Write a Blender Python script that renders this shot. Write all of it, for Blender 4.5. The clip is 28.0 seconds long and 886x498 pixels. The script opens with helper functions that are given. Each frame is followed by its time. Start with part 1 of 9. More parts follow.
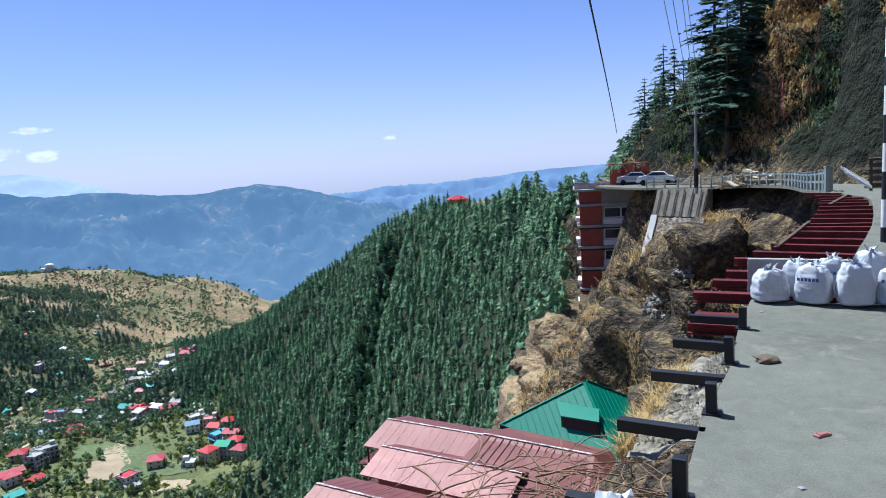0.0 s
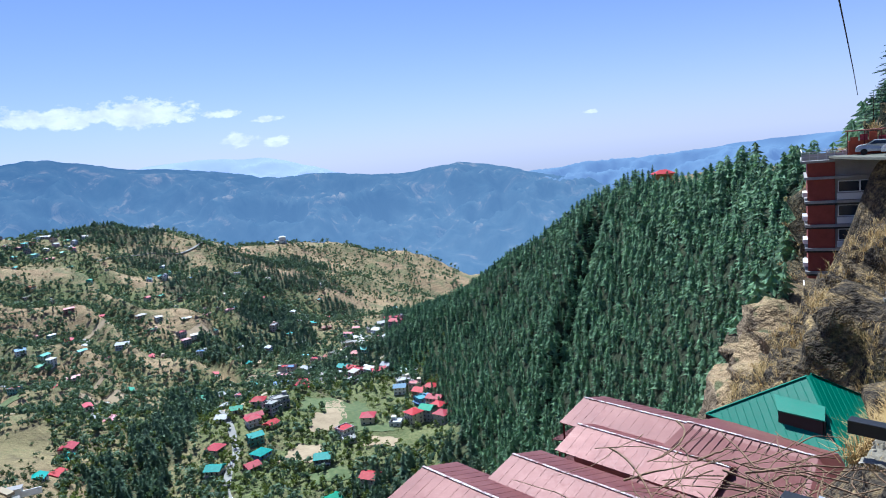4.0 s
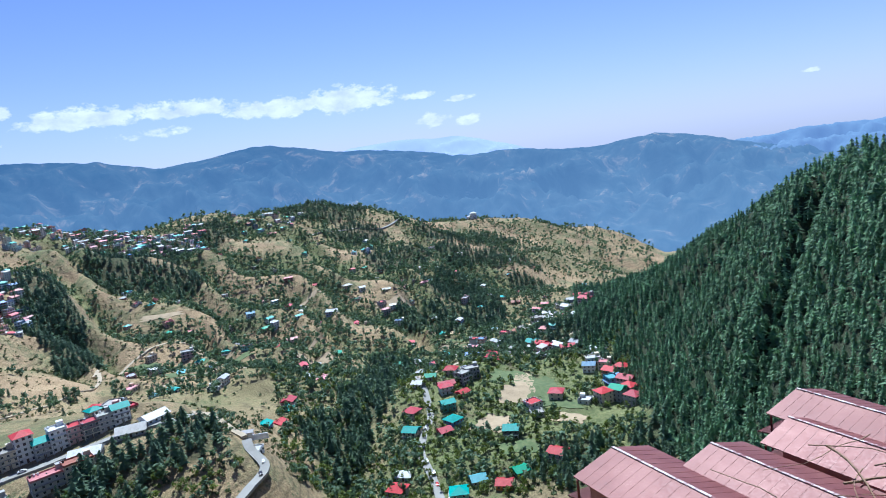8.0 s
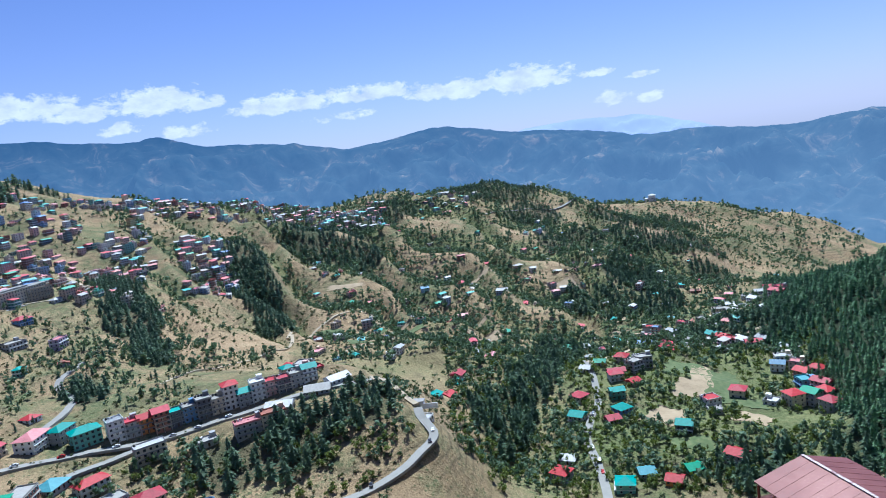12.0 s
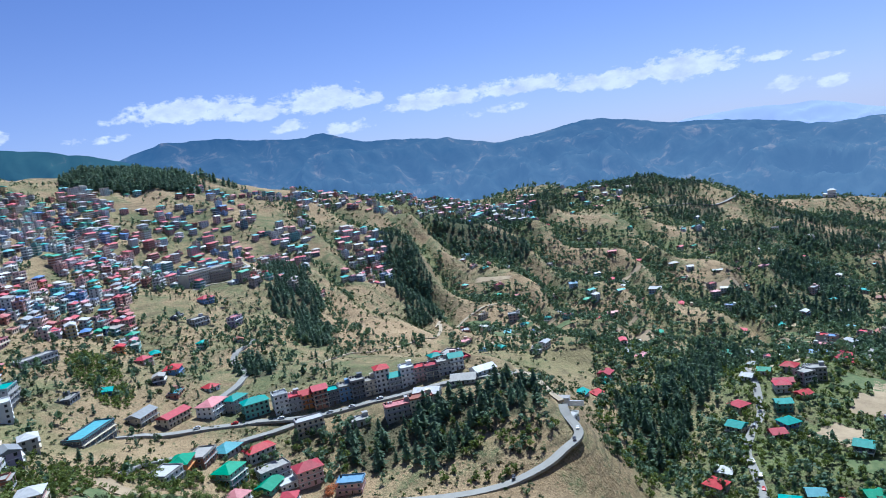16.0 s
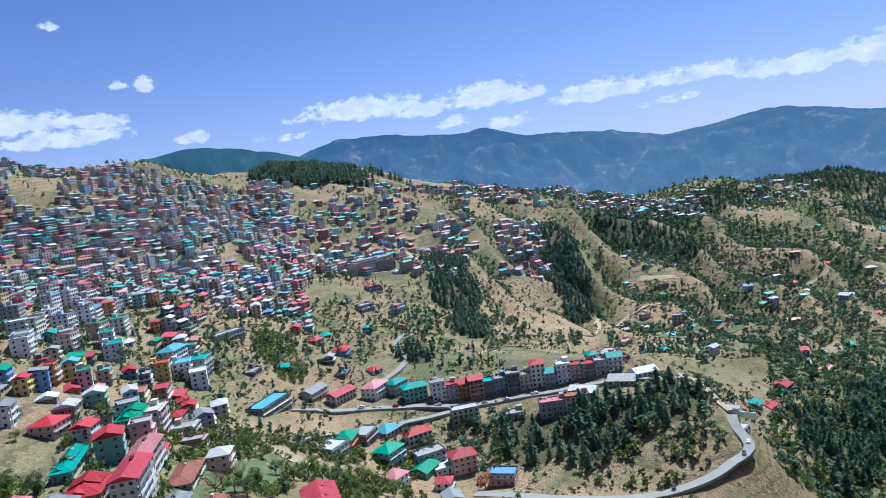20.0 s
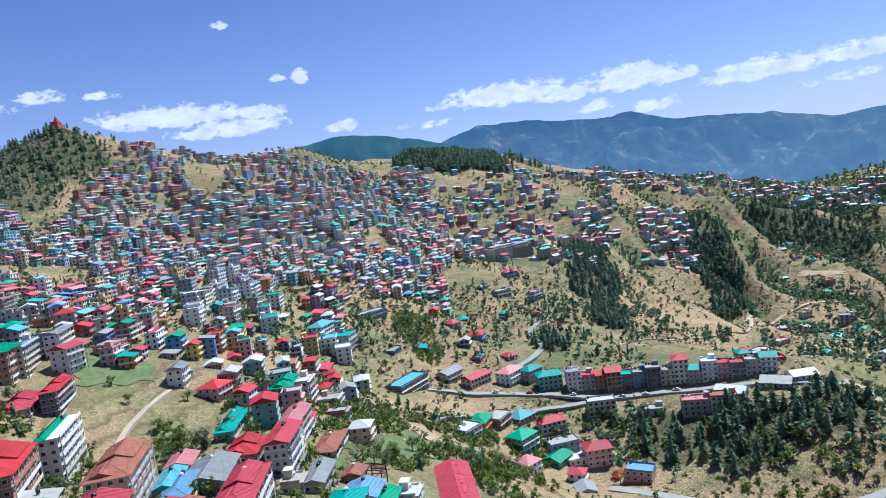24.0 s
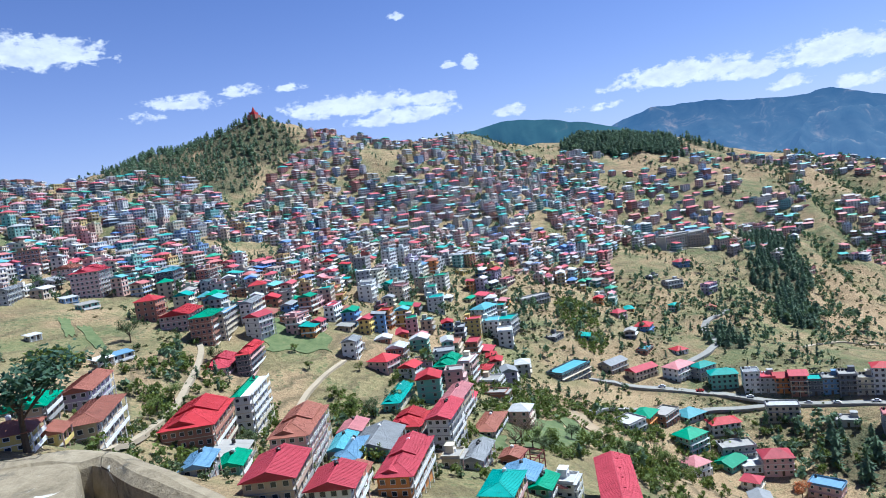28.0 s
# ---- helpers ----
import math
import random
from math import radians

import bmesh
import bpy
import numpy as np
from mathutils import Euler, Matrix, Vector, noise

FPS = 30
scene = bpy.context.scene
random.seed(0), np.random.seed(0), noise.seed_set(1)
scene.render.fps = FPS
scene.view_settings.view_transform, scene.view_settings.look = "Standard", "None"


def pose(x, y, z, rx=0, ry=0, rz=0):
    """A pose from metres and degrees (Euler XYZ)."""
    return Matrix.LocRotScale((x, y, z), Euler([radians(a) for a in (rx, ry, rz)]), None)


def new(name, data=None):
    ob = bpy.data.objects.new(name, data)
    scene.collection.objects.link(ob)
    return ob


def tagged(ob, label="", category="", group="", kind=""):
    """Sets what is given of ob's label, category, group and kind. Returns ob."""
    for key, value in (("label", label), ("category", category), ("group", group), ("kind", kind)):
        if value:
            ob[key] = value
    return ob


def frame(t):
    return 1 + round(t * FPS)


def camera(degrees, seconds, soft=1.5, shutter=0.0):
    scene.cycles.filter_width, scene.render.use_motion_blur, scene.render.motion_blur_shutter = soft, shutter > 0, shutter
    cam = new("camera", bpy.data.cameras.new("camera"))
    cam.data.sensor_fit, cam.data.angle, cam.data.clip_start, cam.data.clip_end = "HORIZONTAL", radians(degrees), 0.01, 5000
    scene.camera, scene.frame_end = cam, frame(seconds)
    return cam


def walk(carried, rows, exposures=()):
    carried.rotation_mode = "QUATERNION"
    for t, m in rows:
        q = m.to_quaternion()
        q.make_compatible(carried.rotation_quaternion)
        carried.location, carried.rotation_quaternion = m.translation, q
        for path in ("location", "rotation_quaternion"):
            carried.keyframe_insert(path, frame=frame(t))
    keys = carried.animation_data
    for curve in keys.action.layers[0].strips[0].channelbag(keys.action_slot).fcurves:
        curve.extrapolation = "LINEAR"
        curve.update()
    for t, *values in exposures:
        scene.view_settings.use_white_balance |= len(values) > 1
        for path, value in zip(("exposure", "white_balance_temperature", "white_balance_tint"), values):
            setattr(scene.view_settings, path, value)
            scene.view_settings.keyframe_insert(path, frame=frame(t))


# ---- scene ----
FOV = 67.83
EYE = Vector((0.0, 0.0, 1.6))
cam = camera(FOV, 28.0, soft=1.0)


def turned(bearing, tilt, roll):
    """Camera pose at EYE: compass bearing (clockwise from +y), tilt up, lean, in degrees."""
    return pose(*EYE, 0, 0, -bearing) @ pose(0, 0, 0, 90 + tilt) @ pose(0, 0, 0, 0, 0, roll)


PATH = [
    (0.0, -0.01, -7.50, -3.50),
    (0.5, -3.25, -7.36, -3.93),
    (1.0, -5.49, -7.36, -4.13),
    (1.5, -7.54, -7.70, -4.40),
    (2.0, -9.47, -7.82, -4.48),
    (2.5, -11.24, -7.86, -4.63),
    (3.0, -12.91, -7.93, -4.77),
    (3.5, -15.02, -8.11, -4.80),
    (5.5, -24.16, -8.43, -6.26),
    (6.0, -25.90, -8.54, -6.19),
    (6.5, -27.92, -8.59, -6.53),
    (7.0, -30.13, -8.65, -6.58),
    (7.5, -32.30, -8.57, -6.90),
    (8.0, -34.04, -8.59, -7.25),
    (8.5, -35.83, -8.68, -7.32),
    (9.0, -37.72, -8.59, -7.32),
    (9.5, -39.34, -8.64, -7.42),
    (10.0, -41.18, -8.80, -7.29),
    (10.5, -43.11, -8.78, -7.24),
    (11.0, -45.16, -8.42, -7.34),
    (11.5, -47.25, -8.29, -7.48),
    (12.0, -49.13, -8.36, -7.57),
    (12.5, -50.64, -8.28, -7.72),
    (14.5, -57.01, -7.69, -7.80),
    (15.0, -58.75, -7.47, -7.78),
    (15.5, -60.58, -7.47, -7.97),
    (16.0, -62.05, -7.20, -7.92),
    (16.5, -63.76, -7.06, -8.14),
    (17.0, -65.54, -6.80, -8.24),
    (17.5, -67.00, -6.75, -8.13),
    (18.0, -68.92, -6.58, -8.07),
    (18.5, -70.74, -6.50, -7.85),
    (19.0, -72.76, -6.18, -7.77),
    (19.5, -74.32, -6.01, -7.76),
    (20.0, -75.80, -5.82, -8.00),
    (20.5, -77.05, -5.91, -7.91),
    (21.0, -78.19, -5.99, -7.69),
    (21.5, -79.87, -5.92, -8.02),
    (23.5, -85.95, -5.45, -8.13),
    (24.0, -87.84, -5.36, -7.83),
    (24.5, -89.79, -5.27, -8.05),
    (25.0, -91.16, -5.23, -8.19),
    (25.5, -93.10, -5.28, -7.82),
    (26.0, -94.81, -5.33, -7.68),
    (26.5, -96.69, -5.25, -7.71),
    (27.0, -98.71, -5.11, -7.43),
    (27.5, -100.49, -4.95, -7.44),
    (28.0, -102.16, -4.78, -7.50),
]
walk(cam, [(t, turned(b, p, r)) for t, b, p, r in PATH], exposures=[(0, .80, 5380, 5), (8, .76, 5150, 4), (17, .52, 5150, 4), (21, .58, 5280, 4), (28, .74, 5400, 4)])

# ---- light ----
SUN_BEARING, SUN_HEIGHT = -40.0, 60.0
sun = new("sun", bpy.data.lights.new("sun", "SUN"))
sun.data.energy, sun.data.angle, sun.data.color = 4.9, radians(0.5), (1.0, 0.95, 0.86)
sun.matrix_world = pose(0, 0, 300, 0, 0, -SUN_BEARING) @ pose(0, 0, 0, SUN_HEIGHT - 90, 0, 0)


def link(nt, a, b):
    nt.links.new(a, b)


def add_node(nt, kind, **props):
    n = nt.nodes.new(kind)
    for k, v in props.items():
        if k == "operation":
            n.operation = v
        elif k == "blend_type":
            n.blend_type = v
        elif k == "data_type":
            n.data_type = v
    return n


def math_node(nt, op, a, b=None, clamp=False):
    n = nt.nodes.new("ShaderNodeMath")
    n.operation, n.use_clamp = op, clamp
    for i, v in enumerate((a, b)):
        if v is None:
            continue
        if isinstance(v, (int, float)):
            n.inputs[i].default_value = v
        else:
            nt.links.new(v, n.inputs[i])
    return n.outputs[0]


def mix_rgb(nt, fac, a, b, mode="MIX"):
    n = nt.nodes.new("ShaderNodeMix")
    n.data_type, n.blend_type = "RGBA", mode
    for i, v in ((0, fac), (6, a), (7, b)):
        if isinstance(v, (int, float)):
            n.inputs[i].default_value = v
        elif isinstance(v, tuple):
            n.inputs[i].default_value = (*v, 1)
        else:
            nt.links.new(v, n.inputs[i])
    return n.outputs[2]


def noise_node(nt, vec, scale, detail=4, rough=0.55, dist=0.0):
    n = nt.nodes.new("ShaderNodeTexNoise")
    n.inputs["Scale"].default_value, n.inputs["Detail"].default_value = scale, detail
    n.inputs["Roughness"].default_value, n.inputs["Distortion"].default_value = rough, dist
    if vec is not None:
        nt.links.new(vec, n.inputs["Vector"])
    return n.outputs["Fac"]


def ramp(nt, fac, stops, constant=False):
    n = nt.nodes.new("ShaderNodeValToRGB")
    r = n.color_ramp
    r.interpolation = "CONSTANT" if constant else "LINEAR"
    while len(r.elements) < len(stops):
        r.elements.new(0.5)
    for e, (p, c) in zip(r.elements, stops):
        e.position, e.color = p, (*c, 1) if isinstance(c, tuple) else (c, c, c, 1)
    nt.links.new(fac, n.inputs[0])
    return n.outputs[0]


# clouds: bearing, height, half-width, half-height in degrees, thickness
CLOUDS = [(-53.8, 5.5, 5, 1.0, .9), (-46.6, 4.8, 4.2, 1.1, 1.0), (-40.6, 4.8, 4.6, 1.5, 1.0), (-34.7, 4.6, 2.0, .5, .8), (-31.1, 4.0, 1.9, .4, .7), (-33.5, 2.4, 1.5, .8, .8), (-30.6, 2.1, 1.5, .7, .8),
          (-60.8, 5.4, 4.6, 1.1, 1.0), (-66.9, 6.2, 2.2, .8, .9), (-70.3, 6.5, 3.6, 1.5, 1.0), (-75.5, 6.2, 3.0, 1.0, .9), (-80.8, 6.8, 6.0, 1.3, 1.0), (-73.6, 4.8, 2.0, .9, .8), (-68.8, 4.1, 2.2, .8, .8), (-56, 4.0, 4, .7, .6),
          (-95.1, 6.1, 1.9, .7, .8), (-101.6, 8.0, 2.4, .9, .9), (-108.4, 8.2, 6.4, 1.2, 1.0), (-104, 6.9, 5.4, 1.1, .9), (-121.5, 9.7, 3.6, 1.0, .8), (-117, 10.3, 2.6, .7, .75), (-113.1, 10.2, 1.4, .5, .75),
          (-99.6, 10.6, .9, .5, .8), (-97.8, 10.5, 1.0, .8, .9), (-103.6, 15.0, .9, .6, .75), (-125, 8.8, 1.8, .8, .6), (-132, 13.6, 6.0, 1.8, .95), (-4.0, 2.3, .9, .3, .8), (-88, 5.4, 3, .7, .6)]
world = bpy.data.worlds.new("sky")
scene.world = world
world.use_nodes = True
nt = world.node_tree
nt.nodes.clear()
sky = nt.nodes.new("ShaderNodeTexSky")
sky.sky_type, sky.sun_disc = "NISHITA", False
sky.sun_elevation, sky.sun_rotation = radians(SUN_HEIGHT), radians(SUN_BEARING)
sky.altitude, sky.air_density, sky.dust_density, sky.ozone_density = 1500, 1.0, 1.6, 3.0
coord = nt.nodes.new("ShaderNodeTexCoord").outputs["Generated"]
sep = nt.nodes.new("ShaderNodeSeparateXYZ")
link(nt, coord, sep.inputs[0])
deg = 180 / math.pi
bearing = math_node(nt, "MULTIPLY", math_node(nt, "ARCTAN2", sep.outputs[0], sep.outputs[1]), deg)
height = math_node(nt, "MULTIPLY", math_node(nt, "ARCSINE", sep.outputs[2]), deg)
flat = nt.nodes.new("ShaderNodeCombineXYZ")
link(nt, bearing, flat.inputs[0])
link(nt, math_node(nt, "MULTIPLY", height, 1.7), flat.inputs[1])
total = None
for b, h, w, v, k in CLOUDS:
    dx = math_node(nt, "MULTIPLY", math_node(nt, "SUBTRACT", bearing, b), 1 / w)
    dy = math_node(nt, "MULTIPLY", math_node(nt, "SUBTRACT", height, h), 1 / v)
    # flat base: falls off quicker below than above
    dy = math_node(nt, "MAXIMUM", dy, math_node(nt, "MULTIPLY", dy, -1.7))
    d = math_node(nt, "SQRT", math_node(nt, "ADD", math_node(nt, "MULTIPLY", dx, dx), math_node(nt, "MULTIPLY", dy, dy)))
    m = math_node(nt, "MULTIPLY", math_node(nt, "SUBTRACT", 1.45, d, clamp=True), k)
    total = m if total is None else math_node(nt, "MAXIMUM", total, m)
puff = noise_node(nt, flat.outputs[0], 0.75, 9, 0.62, 0.15)
dens = math_node(nt, "SUBTRACT", math_node(nt, "ADD", math_node(nt, "MULTIPLY", total, 0.85), math_node(nt, "MULTIPLY", puff, 1.7)), 1.26)
dens = math_node(nt, "MULTIPLY", dens, 4.2, clamp=True)
sky_col = mix_rgb(nt, 1.0, sky.outputs[0], (0.92, 0.945, 1.30), "MULTIPLY")
haze = math_node(nt, "POWER", 2.718, math_node(nt, "MULTIPLY", math_node(nt, "ABSOLUTE", height), -0.14))
sky_col = mix_rgb(nt, math_node(nt, "MULTIPLY", haze, 0.7), sky_col, (8.0, 8.0, 10.2))
shade = ramp(nt, noise_node(nt, flat.outputs[0], 0.6, 5, 0.6), [(0.3, (7.6, 8.0, 9.8)), (0.62, (10.5, 10.6, 11.0))])
col = mix_rgb(nt, math_node(nt, "MULTIPLY", dens, 0.92), sky_col, shade)
bg = nt.nodes.new("ShaderNodeBackground")
bg.inputs["Strength"].default_value = 0.056
link(nt, col, bg.inputs[0])
link(nt, bg.outputs[0], nt.nodes.new("ShaderNodeOutputWorld").inputs[0])

# ---- materials ----
MATS = {}


def mat(name, stops, rough=0.8, scale=1.0, fine=8.0, bump=0.3, metal=0.0, island=None, vary=0.12, spec=0.4, stretch=(1, 1, 1), depth=0.02, by=""):
    """A weathered surface: two scales of noise run through colour stops; island: palette picked per loose piece."""
    if name in MATS:
        return MATS[name]
    m = bpy.data.materials.new(name)
    MATS[name] = m
    m.use_nodes = True
    nt = m.node_tree
    bsdf = nt.nodes["Principled BSDF"]
    co = nt.nodes.new("ShaderNodeTexCoord").outputs["Object"]
    mp = nt.nodes.new("ShaderNodeMapping")
    mp.inputs["Scale"].default_value = stretch
    link(nt, co, mp.inputs[0])
    v = mp.outputs[0]
    big = noise_node(nt, v, scale, 5, 0.6, 0.3)
    small = noise_node(nt, v, scale * fine, 4, 0.6)
    both = math_node(nt, "ADD", math_node(nt, "MULTIPLY", big, 0.65), math_node(nt, "MULTIPLY", small, 0.35))
    if island:
        geo = nt.nodes.new("ShaderNodeNewGeometry")
        pick = geo.outputs["Random Per Island"]
        if by:
            own = nt.nodes.new("ShaderNodeAttribute")
            own.attribute_name = by
            pick = own.outputs["Fac"]
        base = ramp(nt, pick, island, constant=True)
        tone = ramp(nt, both, [(0.3, 1 - vary * 2), (0.7, 1 + vary)])
        base = mix_rgb(nt, 1.0, base, tone, "MULTIPLY")
    else:
        base = ramp(nt, both, stops)
    obj = nt.nodes.new("ShaderNodeObjectInfo").outputs["Random"]
    base = mix_rgb(nt, 1.0, base, ramp(nt, obj, [(0, 1 - vary), (1, 1.0)]), "MULTIPLY")
    link(nt, base, bsdf.inputs["Base Color"])
    bsdf.inputs["Metallic"].default_value = metal
    bsdf.inputs["Specular IOR Level"].default_value = spec
    link(nt, ramp(nt, small, [(0.25, max(0.05, rough - 0.12)), (0.75, min(1.0, rough + 0.1))]), bsdf.inputs["Roughness"])
    if bump:
        b = nt.nodes.new("ShaderNodeBump")
        b.inputs["Strength"].default_value, b.inputs["Distance"].default_value = bump, depth
        link(nt, both, b.inputs["Height"])
        link(nt, b.outputs[0], bsdf.inputs["Normal"])
    return m


def two(c, k=0.75):
    return [(0.3, tuple(x * k for x in c)), (0.7, c)]


M_BLACK = mat("black_steel", two((.035, .037, .042)), .5, 2, 12, .2, .6)
M_REDSTEEL = mat("red_steel", [(0.3, (.075, .010, .012)), (0.55, (.15, .016, .018)), (0.75, (.17, .06, .05))], .55, 3, 10, .25, .2)
M_ROCK = mat("cliff_rock", [(0.28, (.035, .03, .025)), (0.45, (.12, .095, .07)), (0.6, (.23, .18, .12)), (0.8, (.34, .27, .18))], .95, .35, 9, .9, depth=.3)
M_DRYGRASS = mat("dry_grass", two((.60, .42, .17), .6), .9, 1.5, 10, .3)
M_STONEWALL = mat("rubble_wall", two((.30, .28, .25), .5), .9, .8, 6, .6)
M_PINKROOF = mat("faded_red_roof", [(0.25, (.11, .03, .028)), (0.48, (.165, .050, .044)), (0.62, (.20, .073, .063)), (0.8, (.32, .18, .155))], .55, .5, 18, .15, .15, stretch=(1, 1, 1))
M_GREENROOF = mat("green_roof", two((.004, .18, .115), .75), .6, .5, 14, .1, 0, spec=.3)
M_SACK = mat("woven_sack", two((.56, .58, .62), .72), .6, 6, 8, .4)
M_BRICK = mat("red_brick", two((.33, .075, .055), .65), .85, 1.2, 12, .3)
M_CONC = mat("grey_concrete", two((.38, .37, .36), .65), .9, .6, 10, .3)
M_WHITE = mat("white_paint", two((.78, .78, .76), .82), .7, .5, 12, .1)
M_TWIG = mat("dry_twig", two((.27, .17, .10), .5), .9, 8, 6, .3)
M_BARK = mat("bark", two((.11, .08, .055), .5), .95, 3, 6, .6)
M_GALV = mat("galvanised_rail", two((.42, .47, .45), .7), .5, 3, 10, .15, .5)
M_GLASS = mat("window_glass", two((.035, .045, .06), .7), .12, .6, 8, .02, spec=.6)
M_FRAME = mat("window_frame", two((.55, .53, .5), .8), .6, 2, 10, .1)
M_TANK = mat("black_water_tank", two((.02, .02, .022)), .45, 3, 8, .1)
M_TANKW = mat("white_water_tank", two((.75, .76, .78)), .45, 3, 8, .1)
M_SOLAR = mat("solar_panel", two((.03, .06, .16)), .15, 3, 8, .05, spec=.6)
M_LANE = mat("asphalt_road", two((.31, .30, .275), .75), .9, .25, 14, .2)
M_DIRT = mat("dirt_track", two((.46, .38, .27), .75), .95, .2, 10, .3)
M_CAR = {c: mat("car_paint_" + c, two(v, .95), .25, 1, 10, 0, .2, spec=.6) for c, v in
         dict(white=(.82, .82, .82), red=(.5, .03, .03), silver=(.5, .51, .53), dark=(.05, .055, .07), blue=(.06, .12, .35)).items()}
M_TYRE = mat("tyre_rubber", two((.02, .02, .02)), .9, 5, 8, .2)
ROOFS = {c: mat("roof_" + c, [(0.3, tuple(x * .55 for x in v)), (0.46, tuple(x * .9 for x in v)), (0.58, v), (0.72, tuple(min(1, x * .95 + .09) for x in v))], .6, .7, 9, .2, 0, vary=.3, spec=.2, stretch=(1, .35, 1)) for c, v in
         dict(red=(.48, .04, .05), crimson=(.47, .06, .085), teal=(.02, .31, .27), green=(.015, .29, .16), grey=(.30, .31, .32), rust=(.34, .13, .09),
              blue=(.16, .30, .45), aqua=(.12, .37, .43), pale=(.58, .58, .58), pink=(.60, .24, .25), cement=(.36, .345, .32)).items()}
WALLS = {c: mat("wall_" + c, [(0.22, tuple(x * .66 for x in v)), (0.5, v), (0.8, tuple(min(1, x * 1.06) for x in v))], .85, .22, 14, .15, vary=.2) for c, v in
         dict(white=(.74, .74, .72), cream=(.62, .55, .42), grey=(.40, .40, .40), pink=(.58, .38, .36), brick=(.36, .17, .12), yellow=(.62, .48, .16),
              blue=(.16, .30, .52), green=(.18, .42, .34), orange=(.58, .24, .08), dark=(.13, .14, .16), lilac=(.44, .38, .50), tan=(.45, .36, .27)).items()}


def leaf_mat(name, stops, vary=.35, thinness=.3):
    m = mat(name, stops, .75, .35, 9, .3, spec=.25, vary=.05)
    nt = m.node_tree
    bsdf = nt.nodes["Principled BSDF"]
    old = bsdf.inputs["Base Color"].links[0].from_socket
    geo = nt.nodes.new("ShaderNodeNewGeometry")
    tone = ramp(nt, geo.outputs["Random Per Island"], [(0, 1 - vary), (1, 1 + vary * .6)])
    col = mix_rgb(nt, 1.0, old, tone, "MULTIPLY")
    link(nt, col, bsdf.inputs["Base Color"])
    # sunlight filters through the leaves
    thin = nt.nodes.new("ShaderNodeBsdfTranslucent")
    link(nt, mix_rgb(nt, 1.0, col, (1.5, 1.45, 1.0), "MULTIPLY"), thin.inputs["Color"])
    both = nt.nodes.new("ShaderNodeMixShader")
    both.inputs[0].default_value = thinness
    link(nt, bsdf.outputs[0], both.inputs[1])
    link(nt, thin.outputs[0], both.inputs[2])
    link(nt, both.outputs[0], nt.nodes["Material Output"].inputs["Surface"])
    return m


M_CONIFER = leaf_mat("conifer_needles", [(0.3, (.056, .116, .070)), (0.5, (.155, .262, .145)), (0.7, (.27, .38, .195))], .5, .26)
M_DEODAR = leaf_mat("deodar_needles", [(0.3, (.028, .062, .042)), (0.5, (.052, .105, .068)), (0.72, (.09, .15, .085))], .35, .2)
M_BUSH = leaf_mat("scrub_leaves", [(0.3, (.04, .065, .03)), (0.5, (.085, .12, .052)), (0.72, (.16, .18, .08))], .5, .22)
M_SHRUB = leaf_mat("shrub_leaves", [(0.3, (.06, .065, .03)), (0.5, (.11, .11, .05)), (0.72, (.19, .165, .08))], .5)
M_LEAF = leaf_mat("fresh_leaves", [(0.3, (.06, .095, .024)), (0.5, (.135, .18, .048)), (0.72, (.24, .27, .08))], .45, .34)
M_STRAW = leaf_mat("dry_creepers", [(0.3, (.18, .11, .055)), (0.5, (.36, .24, .115)), (0.72, (.54, .39, .2))], .5, .3)
# leaf colours lightened to stand in for air haze over the distant slopes
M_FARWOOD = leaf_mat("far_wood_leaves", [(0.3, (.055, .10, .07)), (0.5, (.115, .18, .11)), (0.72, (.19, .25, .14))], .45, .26)


